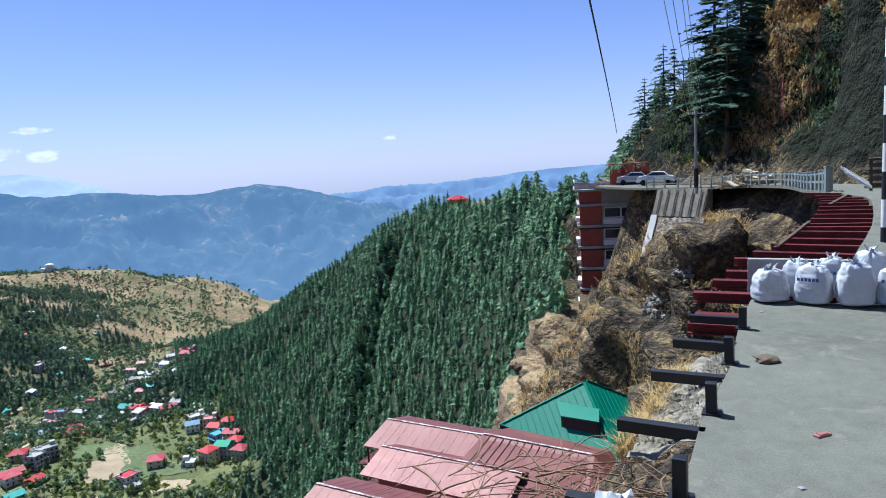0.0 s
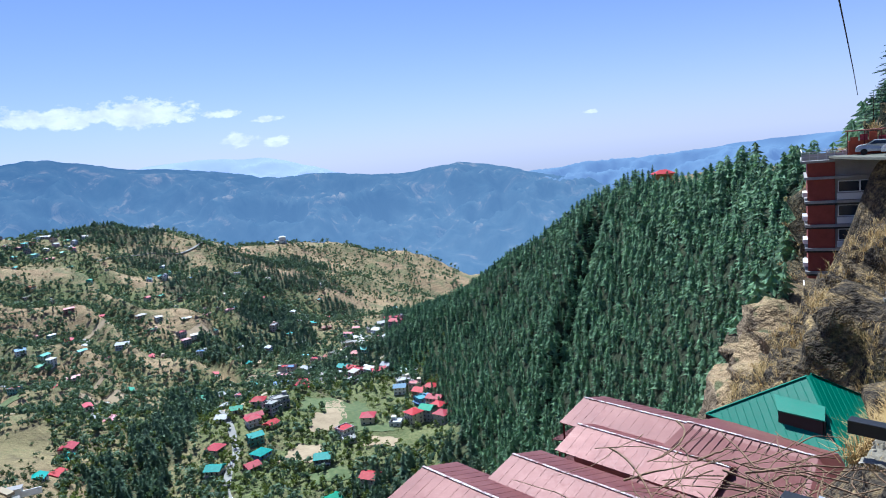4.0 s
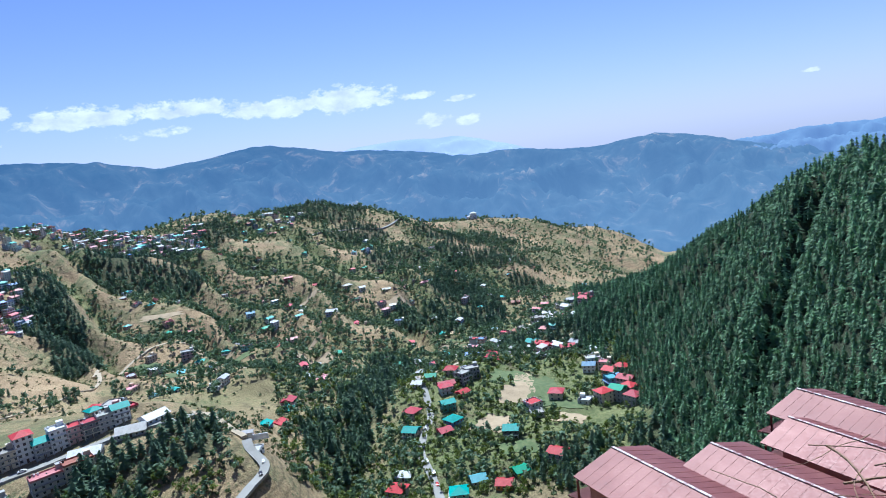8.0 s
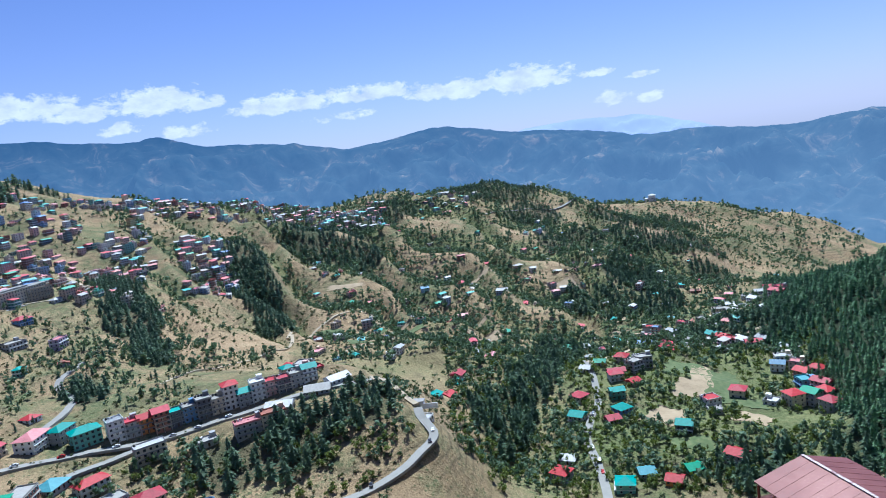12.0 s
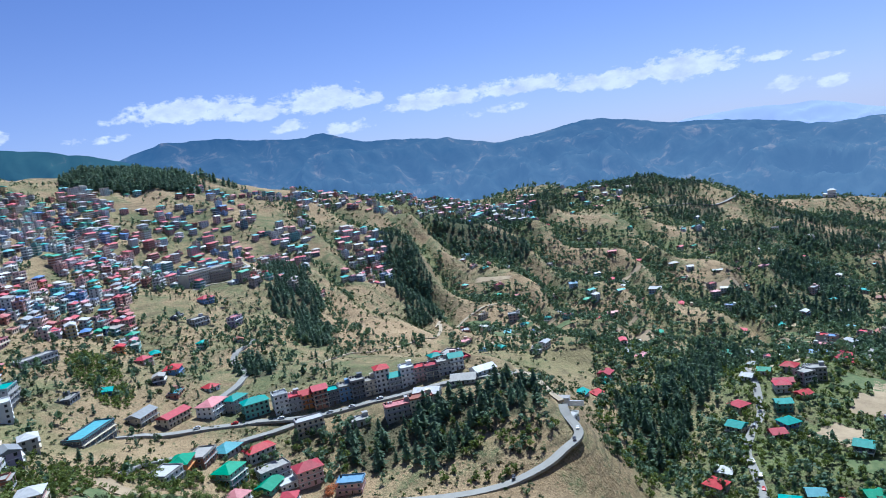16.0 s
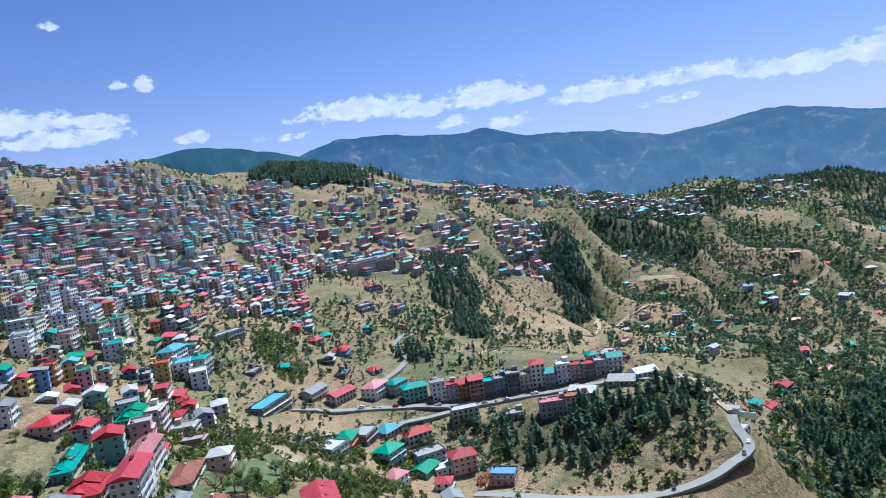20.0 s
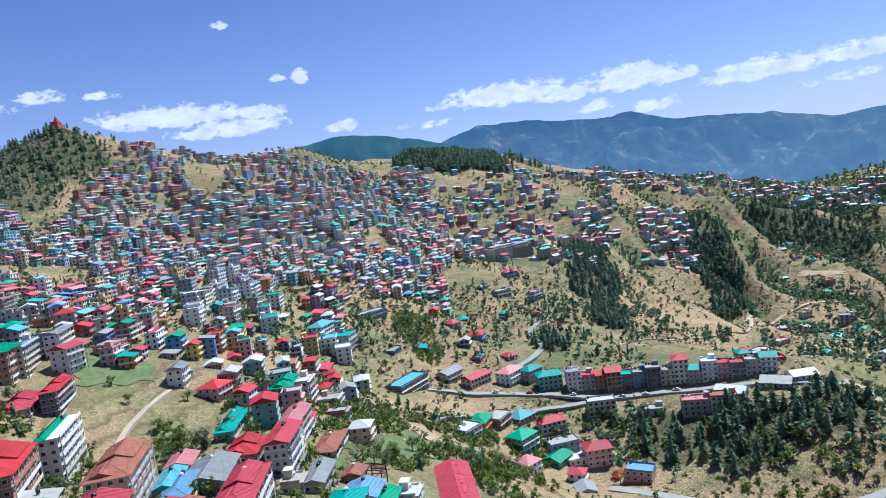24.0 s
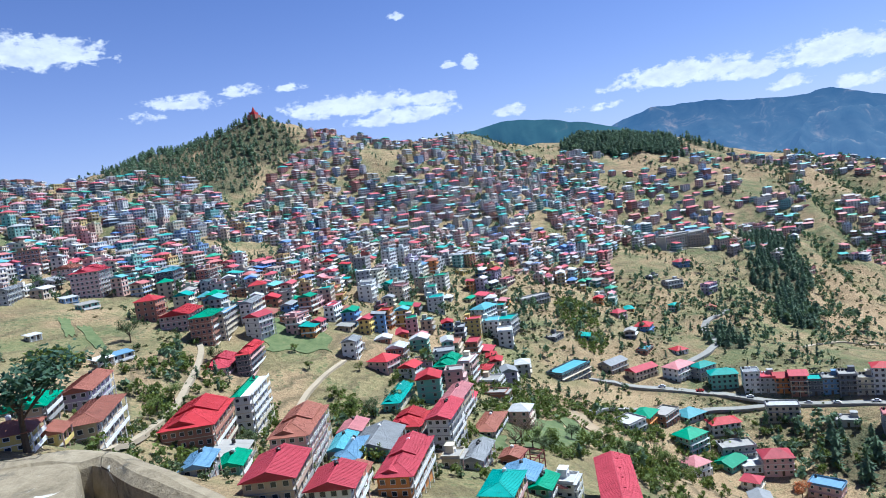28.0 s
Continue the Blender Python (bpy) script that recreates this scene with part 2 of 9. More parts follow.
def ground_material():
    m = bpy.data.materials.new("hillside")
    m.use_nodes = True
    nt = m.node_tree
    bsdf = nt.nodes["Principled BSDF"]
    co = nt.nodes.new("ShaderNodeTexCoord").outputs["Object"]
    region = noise_node(nt, co, .006, 6, .62, .4)
    patch = noise_node(nt, co, .03, 6, .65, .5)
    grain = noise_node(nt, co, .45, 5, .7)
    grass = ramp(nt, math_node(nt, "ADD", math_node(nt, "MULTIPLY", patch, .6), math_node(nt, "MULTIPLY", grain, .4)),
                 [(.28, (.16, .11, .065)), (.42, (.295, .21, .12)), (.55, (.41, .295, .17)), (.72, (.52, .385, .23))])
    scrub = ramp(nt, grain, [(.25, (.06, .085, .035)), (.5, (.12, .145, .06)), (.75, (.22, .215, .10))])
    fac = ramp(nt, math_node(nt, "ADD", math_node(nt, "MULTIPLY", region, .55), math_node(nt, "MULTIPLY", patch, .45)), [(.48, 0.0), (.60, .9)])
    col = mix_rgb(nt, fac, grass, scrub)
    # tussocks of grass and bare trodden earth
    tuft = noise_node(nt, co, 1.5, 5, .72, .4)
    col = mix_rgb(nt, 1.0, col, ramp(nt, tuft, [(.34, .5), (.47, .9), (.58, 1.05), (.72, 1.22)]), "MULTIPLY")
    # clumps of low growth in two sizes, thicker in some places
    dens = ramp(nt, math_node(nt, "ADD", math_node(nt, "MULTIPLY", region, .45), math_node(nt, "MULTIPLY", patch, .55)), [(.38, .06), (.52, .34), (.62, .62)])
    for size, k in ((.30, 1.0), (.75, .9)):
        vor = nt.nodes.new("ShaderNodeTexVoronoi")
        vor.inputs["Scale"].default_value = size
        link(nt, co, vor.inputs["Vector"])
        dot = math_node(nt, "MULTIPLY", math_node(nt, "SUBTRACT", dens, vor.outputs["Distance"]), 9.0, clamp=True)
        tone = mix_rgb(nt, math_node(nt, "MULTIPLY", vor.outputs["Color"], 1.0), (.07, .095, .045), (.19, .18, .09))
        col = mix_rgb(nt, math_node(nt, "MULTIPLY", dot, .85 * k), col, tone)
    # grassed and cultivated land in the damp hollows
    lush = nt.nodes.new("ShaderNodeAttribute")
    lush.attribute_name = "green_land"
    turf = ramp(nt, math_node(nt, "ADD", math_node(nt, "MULTIPLY", patch, .5), math_node(nt, "MULTIPLY", grain, .5)), [(.3, (.05, .08, .03)), (.45, (.10, .135, .05)), (.58, (.165, .185, .075)), (.72, (.30, .25, .12))])
    col = mix_rgb(nt, lush.outputs["Fac"], col, turf)
    cover = nt.nodes.new("ShaderNodeAttribute")
    cover.attribute_name = "needle_litter"
    litter = ramp(nt, grain, [(.3, (.025, .035, .02)), (.7, (.06, .07, .038))])
    # terrace edges follow the contours
    sep = nt.nodes.new("ShaderNodeSeparateXYZ")
    link(nt, co, sep.inputs[0])
    lvl = math_node(nt, "ADD", math_node(nt, "MULTIPLY", sep.outputs[2], .22), math_node(nt, "MULTIPLY", patch, 3.0))
    saw = math_node(nt, "FRACT", lvl)
    edge = ramp(nt, saw, [(0.0, 1.0), (.3, .0), (.85, 0.0), (1.0, 1.0)])
    show = ramp(nt, noise_node(nt, co, .012, 3, .5), [(.42, 0.0), (.55, .8)])
    col = mix_rgb(nt, math_node(nt, "MULTIPLY", edge, show), col, (.13, .105, .06))
    # bare rock and cut earth on the steepest faces
    nrm = nt.nodes.new("ShaderNodeNewGeometry").outputs["Normal"]
    sz = nt.nodes.new("ShaderNodeSeparateXYZ")
    link(nt, nrm, sz.inputs[0])
    steep = ramp(nt, math_node(nt, "ADD", sz.outputs[2], math_node(nt, "MULTIPLY", math_node(nt, "SUBTRACT", grain, .5), .25)), [(.52, 1.0), (.64, 0.0)])
    col = mix_rgb(nt, steep, col, ramp(nt, grain, [(.3, (.12, .09, .06)), (.7, (.34, .25, .16))]))
    col = mix_rgb(nt, cover.outputs["Fac"], col, litter)
    # crags: dark wet rock, brown ledges; towards the cutting mossy, its shade painted in near-black
    face = nt.nodes.new("ShaderNodeAttribute")
    face.attribute_name = "bare_rock"
    moss_shade = nt.nodes.new("ShaderNodeAttribute")
    moss_shade.attribute_name = "moss_shade"
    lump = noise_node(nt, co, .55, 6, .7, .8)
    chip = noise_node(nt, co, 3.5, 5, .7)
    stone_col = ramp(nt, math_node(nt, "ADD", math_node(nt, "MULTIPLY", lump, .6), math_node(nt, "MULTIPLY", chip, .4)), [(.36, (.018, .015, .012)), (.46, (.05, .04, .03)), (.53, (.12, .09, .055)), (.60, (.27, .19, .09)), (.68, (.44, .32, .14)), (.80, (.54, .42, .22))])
    moss_shade_col = ramp(nt, math_node(nt, "ADD", math_node(nt, "MULTIPLY", lump, .55), math_node(nt, "MULTIPLY", chip, .45)), [(.36, (.005, .006, .005)), (.48, (.012, .016, .009)), (.58, (.026, .030, .016)), (.67, (.09, .06, .03)), (.76, (.26, .16, .07))])
    stone_col = mix_rgb(nt, moss_shade.outputs["Fac"], stone_col, moss_shade_col)
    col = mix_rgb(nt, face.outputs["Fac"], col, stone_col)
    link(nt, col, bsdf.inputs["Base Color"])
    bsdf.inputs["Roughness"].default_value = .95
    bsdf.inputs["Specular IOR Level"].default_value = .15
    b = nt.nodes.new("ShaderNodeBump")
    b.inputs["Strength"].default_value, b.inputs["Distance"].default_value = 1.0, 1.6
    link(nt, math_node(nt, "ADD", math_node(nt, "ADD", grain, patch), math_node(nt, "MULTIPLY", saw, .5)), b.inputs["Height"])
    link(nt, b.outputs[0], bsdf.inputs["Normal"])
    return m


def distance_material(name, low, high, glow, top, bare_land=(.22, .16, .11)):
    """A far range, a plain backdrop of distance: haze of the air between is painted in as a faint glow."""
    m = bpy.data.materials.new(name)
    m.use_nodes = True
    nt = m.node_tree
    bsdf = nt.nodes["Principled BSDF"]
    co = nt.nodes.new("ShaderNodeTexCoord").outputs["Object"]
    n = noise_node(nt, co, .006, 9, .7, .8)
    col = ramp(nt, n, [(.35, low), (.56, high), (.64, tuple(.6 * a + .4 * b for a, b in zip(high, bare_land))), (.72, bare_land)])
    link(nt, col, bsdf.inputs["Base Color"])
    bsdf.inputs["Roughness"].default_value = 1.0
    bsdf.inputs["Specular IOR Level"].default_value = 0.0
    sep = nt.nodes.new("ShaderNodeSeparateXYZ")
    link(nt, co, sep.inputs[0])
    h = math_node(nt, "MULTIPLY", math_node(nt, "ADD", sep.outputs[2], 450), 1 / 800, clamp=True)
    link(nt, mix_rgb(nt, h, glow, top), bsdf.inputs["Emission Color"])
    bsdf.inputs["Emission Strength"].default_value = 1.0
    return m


M_GROUND = ground_material()


def parapet_material():
    """Old cement render: warm grey, black weather stains, pale lichen spots, fine cracks."""
    m = bpy.data.materials.new("old_parapet")
    m.use_nodes = True
    nt = m.node_tree
    bsdf = nt.nodes["Principled BSDF"]
    co = nt.nodes.new("ShaderNodeTexCoord").outputs["Object"]
    big = noise_node(nt, co, 2.4, 6, .65, .5)
    fine = noise_node(nt, co, 26, 5, .7)
    col = ramp(nt, math_node(nt, "ADD", math_node(nt, "MULTIPLY", big, .6), math_node(nt, "MULTIPLY", fine, .4)), [(.3, (.09, .072, .045)), (.45, (.21, .17, .11)), (.58, (.29, .24, .16)), (.74, (.38, .33, .24))])
    spots = ramp(nt, noise_node(nt, co, 9, 3, .5, .8), [(.66, 0.0), (.70, .85)])
    col = mix_rgb(nt, spots, col, (.66, .65, .60))
    stain = ramp(nt, noise_node(nt, co, 4.5, 5, .7, 1.2), [(.56, 0.0), (.66, .75)])
    col = mix_rgb(nt, stain, col, (.06, .055, .045))
    vor = nt.nodes.new("ShaderNodeTexVoronoi")
    vor.feature = "DISTANCE_TO_EDGE"
    vor.inputs["Scale"].default_value = 1.4
    wob = nt.nodes.new("ShaderNodeVectorMath")
    wob.operation = "ADD"
    link(nt, co, wob.inputs[0])
    nz = nt.nodes.new("ShaderNodeTexNoise")
    nz.inputs["Scale"].default_value = 5
    link(nt, co, nz.inputs["Vector"])
    sc = nt.nodes.new("ShaderNodeVectorMath")
    sc.operation = "SCALE"
    sc.inputs[3].default_value = .3
    link(nt, nz.outputs["Color"], sc.inputs[0])
    link(nt, sc.outputs[0], wob.inputs[1])
    link(nt, wob.outputs[0], vor.inputs["Vector"])
    crack = ramp(nt, vor.outputs["Distance"], [(0.0, 1.0), (.006, 0.0)])
    col = mix_rgb(nt, math_node(nt, "MULTIPLY", crack, .8), col, (.035, .03, .025))
    link(nt, col, bsdf.inputs["Base Color"])
    bsdf.inputs["Roughness"].default_value = .95
    b = nt.nodes.new("ShaderNodeBump")
    b.inputs["Strength"].default_value, b.inputs["Distance"].default_value = .8, .012
    link(nt, math_node(nt, "SUBTRACT", math_node(nt, "ADD", fine, big), crack), b.inputs["Height"])
    link(nt, b.outputs[0], bsdf.inputs["Normal"])
    return m


M_PARAPET = parapet_material()


def road_material():
    """Rough cast concrete road: speckled aggregate, broad stains, dust and hairline cracks."""
    m = bpy.data.materials.new("road_concrete")
    m.use_nodes = True
    nt = m.node_tree
    bsdf = nt.nodes["Principled BSDF"]
    co = nt.nodes.new("ShaderNodeTexCoord").outputs["Object"]
    broad = noise_node(nt, co, .7, 6, .6, .4)
    mid = noise_node(nt, co, 7, 5, .65, .3)
    speck = noise_node(nt, co, 85, 4, .75)
    base = ramp(nt, math_node(nt, "ADD", math_node(nt, "MULTIPLY", broad, .55), math_node(nt, "MULTIPLY", mid, .45)), [(.32, (.10, .10, .082)), (.5, (.142, .142, .116)), (.68, (.18, .178, .146))])
    tone = ramp(nt, speck, [(.30, .55), (.45, .95), (.58, 1.05), (.72, 1.45)])
    col = mix_rgb(nt, 1.0, base, tone, "MULTIPLY")
    dust = ramp(nt, noise_node(nt, co, 2.6, 6, .7, .9), [(.56, 0.0), (.68, .55)])
    col = mix_rgb(nt, dust, col, (.25, .235, .195))
    link(nt, col, bsdf.inputs["Base Color"])
    bsdf.inputs["Roughness"].default_value = .94
    bsdf.inputs["Specular IOR Level"].default_value = .25
    b = nt.nodes.new("ShaderNodeBump")
    b.inputs["Strength"].default_value, b.inputs["Distance"].default_value = .7, .008
    link(nt, math_node(nt, "ADD", speck, mid), b.inputs["Height"])
    link(nt, b.outputs[0], bsdf.inputs["Normal"])
    return m


M_ROAD = road_material()

# ---- land ----
# crest, stream and shoulder lines of the hills: bearing from the lay-by, distance, height
crest_town = [(-150, 800, 58), (-142, 700, 53), (-135, 800, 60), (-130.5, 900, 58), (-126, 1000, 89), (-121.5, 1000, 110), (-116.5, 1000, 140), (-113.3, 1000, 119), (-109.7, 1000, 93), (-105, 1050, 81), (-100, 1100, 88), (-95.4, 1150, 66), (-90, 1200, 52), (-86, 1250, 52), (-81, 1250, 34)]
crest_mid = [(-75.6, 1250, -14), (-69, 1250, -44), (-63, 1300, -78), (-58, 1400, -82), (-54.3, 1450, -72), (-49.8, 1500, -101), (-44.2, 1550, -99), (-39, 1600, -136), (-35, 1700, -192), (-31, 1800, -210), (-25.6, 2000, -248), (-21.6, 2050, -290), (-18.6, 2100, -335), (-15.5, 2150, -424)]
behind_town = [(-150, 1400, -96), (-135, 1500, -77), (-120, 1600, -82), (-105, 1700, -117), (-90, 1900, -131), (-75, 2000, -209), (-60, 2200, -288), (-45, 2400, -336), (-32, 2700, -450), (-20, 2900, -536), (-8, 2600, -504)]
far_floor = [(-150, 3500, -366), (-120, 3500, -366), (-95, 3500, -366), (-70, 3500, -428), (-45, 3500, -459), (-20, 3500, -521), (0, 3500, -490), (30, 3500, -490)]
far_rim = [(-150, 4950, -345), (-120, 4950, -345), (-95, 4950, -345), (-70, 4950, -388), (-45, 4950, -431), (-20, 4950, -475), (0, 4950, -431), (30, 4950, -431)]
stream = [(-48, 290, -176), (-46.4, 360, -190), (-43.6, 430, -190), (-40, 520, -193), (-35.5, 650, -208), (-31.6, 800, -226), (-25, 1000, -261), (-20, 1300, -308), (-18, 1700, -372), (-14, 2200, -462)]
valley_far_side = [(-51, 800, -171), (-42, 900, -190), (-37, 950, -181), (-30, 1200, -214), (-25, 1500, -252), (-31, 1450, -200), (-45, 1200, -159), (-57, 1000, -139), (-63.5, 680, -173), (-64.5, 800, -167), (-63.5, 1050, -114), (-51.2, 560, -163)]
bend_spur = [(-84, 380, -124), (-78, 390, -127), (-72, 400, -128), (-64, 400, -121), (-59.7, 395, -121), (-56, 365, -128), (-53.3, 338, -134)]
behind_spur = [(-80.4, 540, -119), (-74, 520, -138), (-66, 520, -149), (-58, 480, -153)]
front_road = [(-53, 312, -139), (-54.5, 296, -143), (-62, 285, -145), (-68, 285, -145), (-76, 300, -146), (-82, 290, -139)]
below = [(-45, 200, -133), (-60, 200, -128), (-75, 200, -119), (-90, 120, -76), (-40, 250, -161), (-30, 250, -167), (-20, 220, -147), (-10, 180, -124)]
village = [(-38, 330, -183), (-38.4, 370, -175), (-37.2, 420, -175), (-37.7, 490, -173), (-32.4, 540, -176), (-24, 560, -177), (-19.6, 480, -176), (-18.4, 420, -176), (-25.3, 360, -179), (-32.7, 345, -182), (-28, 450, -177)]
forest_crest = [(60, 150, 39), (30, 130, 25), (22, 140, 18), (17.5, 150, 4), (13.7, 170, -12), (10.8, 260, -18), (6, 350, -28), (1, 420, -40), (-2.9, 470, -36), (-6, 510, -52), (-9, 560, -75), (-12, 630, -109), (-14, 690, -139), (-18, 800, -180), (-22, 900, -214)]
forest_back = [(20, 400, -26), (8, 700, -97), (-2, 900, -157), (-10, 1000, -229), (-14, 1100, -273), (0, 1600, -281), (25, 1500, -156), (-6, 1700, -360)]
forest_foot = [(-15.8, 340, -168), (-10, 270, -148), (-3, 220, -120), (4, 170, -81), (9, 130, -43), (-12, 520, -128), (-4, 360, -92), (3, 270, -66)]
inst = [(-84.5, 850, -91), (-80, 850, -89), (-78, 760, -94), (-90, 700, -72), (-95, 600, -70), (-76.6, 900, -104), (-68, 900, -111), (-72, 700, -129), (-87, 560, -117)]
town_slope = [(-105, 600, -55), (-109.3, 750, -30), (-124.4, 480, -37), (-98, 800, -21), (-118, 650, -21), (-132, 600, -9), (-138, 450, -18), (-118.5, 370, -50), (-95, 450, -90), (-103, 420, -80), (-110, 450, -62)]
near_town = [(-81.6, 480, -127), (-87.2, 370, -124), (-98.5, 290, -92), (-92, 330, -111), (-116, 262, -82), (-112, 335, -67), (-124, 260, -61), (-133, 330, -39), (-136, 200, -42), (-134.6, 165, -43), (-127, 185, -60), (-119, 230, -74), (-109, 165, -73), (-108, 250, -78), (-100, 165, -77), (-91, 190, -92), (-82, 245, -119)]
under_road = [(-150, 60, -13), (-130, 70, -31), (-110, 70, -44), (-90, 50, -37), (-60, 60, -52), (-30, 60, -52), (-10, 50, -37), (5, 50, -27), (-150, 12, -5), (-120, 12, -10), (-90, 12, -13), (-60, 12, -13), (-30, 12, -13), (0, 12, -10), (10, 30, -18)]
road_shelf = [(35, 10, -0.9), (35, 20, -0.9), (45, 8, -0.9), (35, 28, -1), (32.5, 42, -1.9), (30, 53.5, -2.3), (26.5, 61.5, -2.7), (22.3, 67, -3), (19, 72, -3.2), (16, 80, -3.5), (13, 99, -4.2)]
cliff_foot = [(27, 33, -8.6), (25, 40, -10.6), (24, 30, -8.6), (22, 46, -4.9), (21, 36, -7), (20, 25, -6.6), (26, 46, -11.5), (28, 41, -9.5), (26.5, 51, -9.5), (23, 54, -7.4), (18.5, 58, -7.6), (18, 45, -9), (17, 30, -13), (13.5, 40, -16.5), (15, 37, -16), (16.5, 36, -15.6), (17.2, 40, -15), (15, 42, -15.5), (16.8, 43, -13.8), (16.3, 70, -8.6), (15.6, 64, -13), (15, 74, -15), (14, 76, -18.5), (12.5, 80, -19), (13.2, 90, -19), (11.5, 90, -20), (14, 50, -13.6), (12, 40, -14.5), (11, 75, -17), (9, 80, -17.5), (8.3, 84, -21), (7, 75, -28), (6, 95, -38), (8.2, 105, -29), (10, 100, -22)]
ledge = [(19, 4.4, -0.7), (15, 4.8, -1.3), (10, 4.8, -2), (0, 4.3, -2.6), (12, 8, -5.2), (20, 9, -3.4), (25, 12, -5), (28, 16, -5), (29.5, 22, -4.5), (22, 12, -6), (0, 10, -6.5), (5, 16, -12), (14, 18, -11), (0, 32, -20), (-15, 28, -20), (10, 36, -19.5)]
cutting = [(30, 60, -0.8), (30, 65, 6), (30, 71, 14), (34, 48, -0.8), (34, 52, 6), (34, 58, 16), (38, 33, -0.6), (38, 41, 9), (27, 67, -1), (27, 71, 5), (27, 78, 13), (45, 17, -0.5), (44, 26, 9), (50, 6, -0.8), (58, 5, -0.8), (64, 3.5, -0.8), (64, 8, -0.6), (55, 18, 1), (62, 16, 3), (55, 25, 14), (22.5, 74, 0), (21, 84, 3), (21, 97, 11), (17.5, 98, -1.5), (15, 112, -4)]
SURVEY = crest_town + crest_mid + behind_town + far_floor + far_rim + stream + valley_far_side + bend_spur + behind_spur + front_road + below + village + forest_crest + forest_back + forest_foot + inst + town_slope + near_town + under_road + road_shelf + cliff_foot + ledge + cutting



def lattice(seed):
    return np.random.RandomState(seed).rand(256, 256)


GRIDS = [lattice(s) for s in (3, 11, 27, 40)]


def value_noise(x, y, wave, k=0):
    """Smooth noise in 0..1 with features about wave metres across."""
    g = GRIDS[k % 4]
    u, v = x / wave + 37.3 * k, y / wave + 91.7 * k
    i, j = np.floor(u).astype(int), np.floor(v).astype(int)
    fu, fv = u - i, v - j
    fu, fv = fu * fu * (3 - 2 * fu), fv * fv * (3 - 2 * fv)
    i0, i1, j0, j1 = i % 256, (i + 1) % 256, j % 256, (j + 1) % 256
    return (g[i0, j0] * (1 - fu) + g[i1, j0] * fu) * (1 - fv) + (g[i0, j1] * (1 - fu) + g[i1, j1] * fu) * fv


def fbm(x, y, wave, octaves=4, k=0):
    s, a, t = 0, 1.0, 0
    for o in range(octaves):
        s, t, a = s + a * value_noise(x, y, wave / 2 ** o, k + o), t + a, a * .5
    return s / t


KNOTS = np.array(SURVEY, dtype=float)
KU = np.stack([np.radians(KNOTS[:, 0]), np.log(KNOTS[:, 1])], 1)


def kernel(d2):
    return np.sqrt(d2 + 1e-4)


def fit_land():
    d2 = ((KU[:, None] - KU[None]) ** 2).sum(2)
    n = len(KU)
    a = np.zeros((n + 3, n + 3))
    a[:n, :n] = kernel(d2) - np.eye(n) * 0.0015
    a[:n, n:] = np.c_[np.ones(n), KU]
    a[n:, :n] = a[:n, n:].T
    return np.linalg.solve(a, np.r_[KNOTS[:, 2] / KNOTS[:, 1], 0, 0, 0])


LAND = fit_land()


def spur_wave(b, r):
    """Ridge (+1) and gully (-1) pattern of the far valley side, fading out towards its ends."""
    w = np.clip((r - 520) / 200, 0, 1) * np.clip((1500 - r) / 250, 0, 1) * np.clip((b + 76) / 8, 0, 1) * np.clip((-27 - b) / 8, 0, 1)
    ph = (b + 30 * np.log(np.maximum(r, 1)) - 144.7) / 6.4 + .5 * np.sin(b * .7) * .5
    return w * (1 - 2 * np.abs(2 * (ph - np.floor(ph + .5)))) * .9


# outer edge of the hill road: plan positions
ROAD_EDGE = [(-9.5, -15.8), (-.46, .26), (3.0, 6.4), (8.2, 14.4), (11.4, 20), (14.2, 24.2), (16.9, 28.6), (20.5, 36.7), (24.4, 47), (25.0, 54.5), (23.2, 61), (21, 67), (19.6, 76), (19.8, 84.5), (21.6, 93)]


def road_gap(x, y):
    """Distance from the hill road's middle line, less its half-width."""
    best = np.full(x.shape, 1e9)
    for (ax, ay), (bx, by) in zip(ROAD_EDGE[:-1], ROAD_EDGE[1:]):
        dx, dy = bx - ax, by - ay
        n = math.hypot(dx, dy)
        ax, ay = ax + dy / n * 2.5, ay - dx / n * 2.5
        k = np.clip(((x - ax) * dx + (y - ay) * dy) / n ** 2, 0, 1)
        best = np.minimum(best, np.hypot(x - ax - k * dx, y - ay - k * dy))
    return best - 2.5


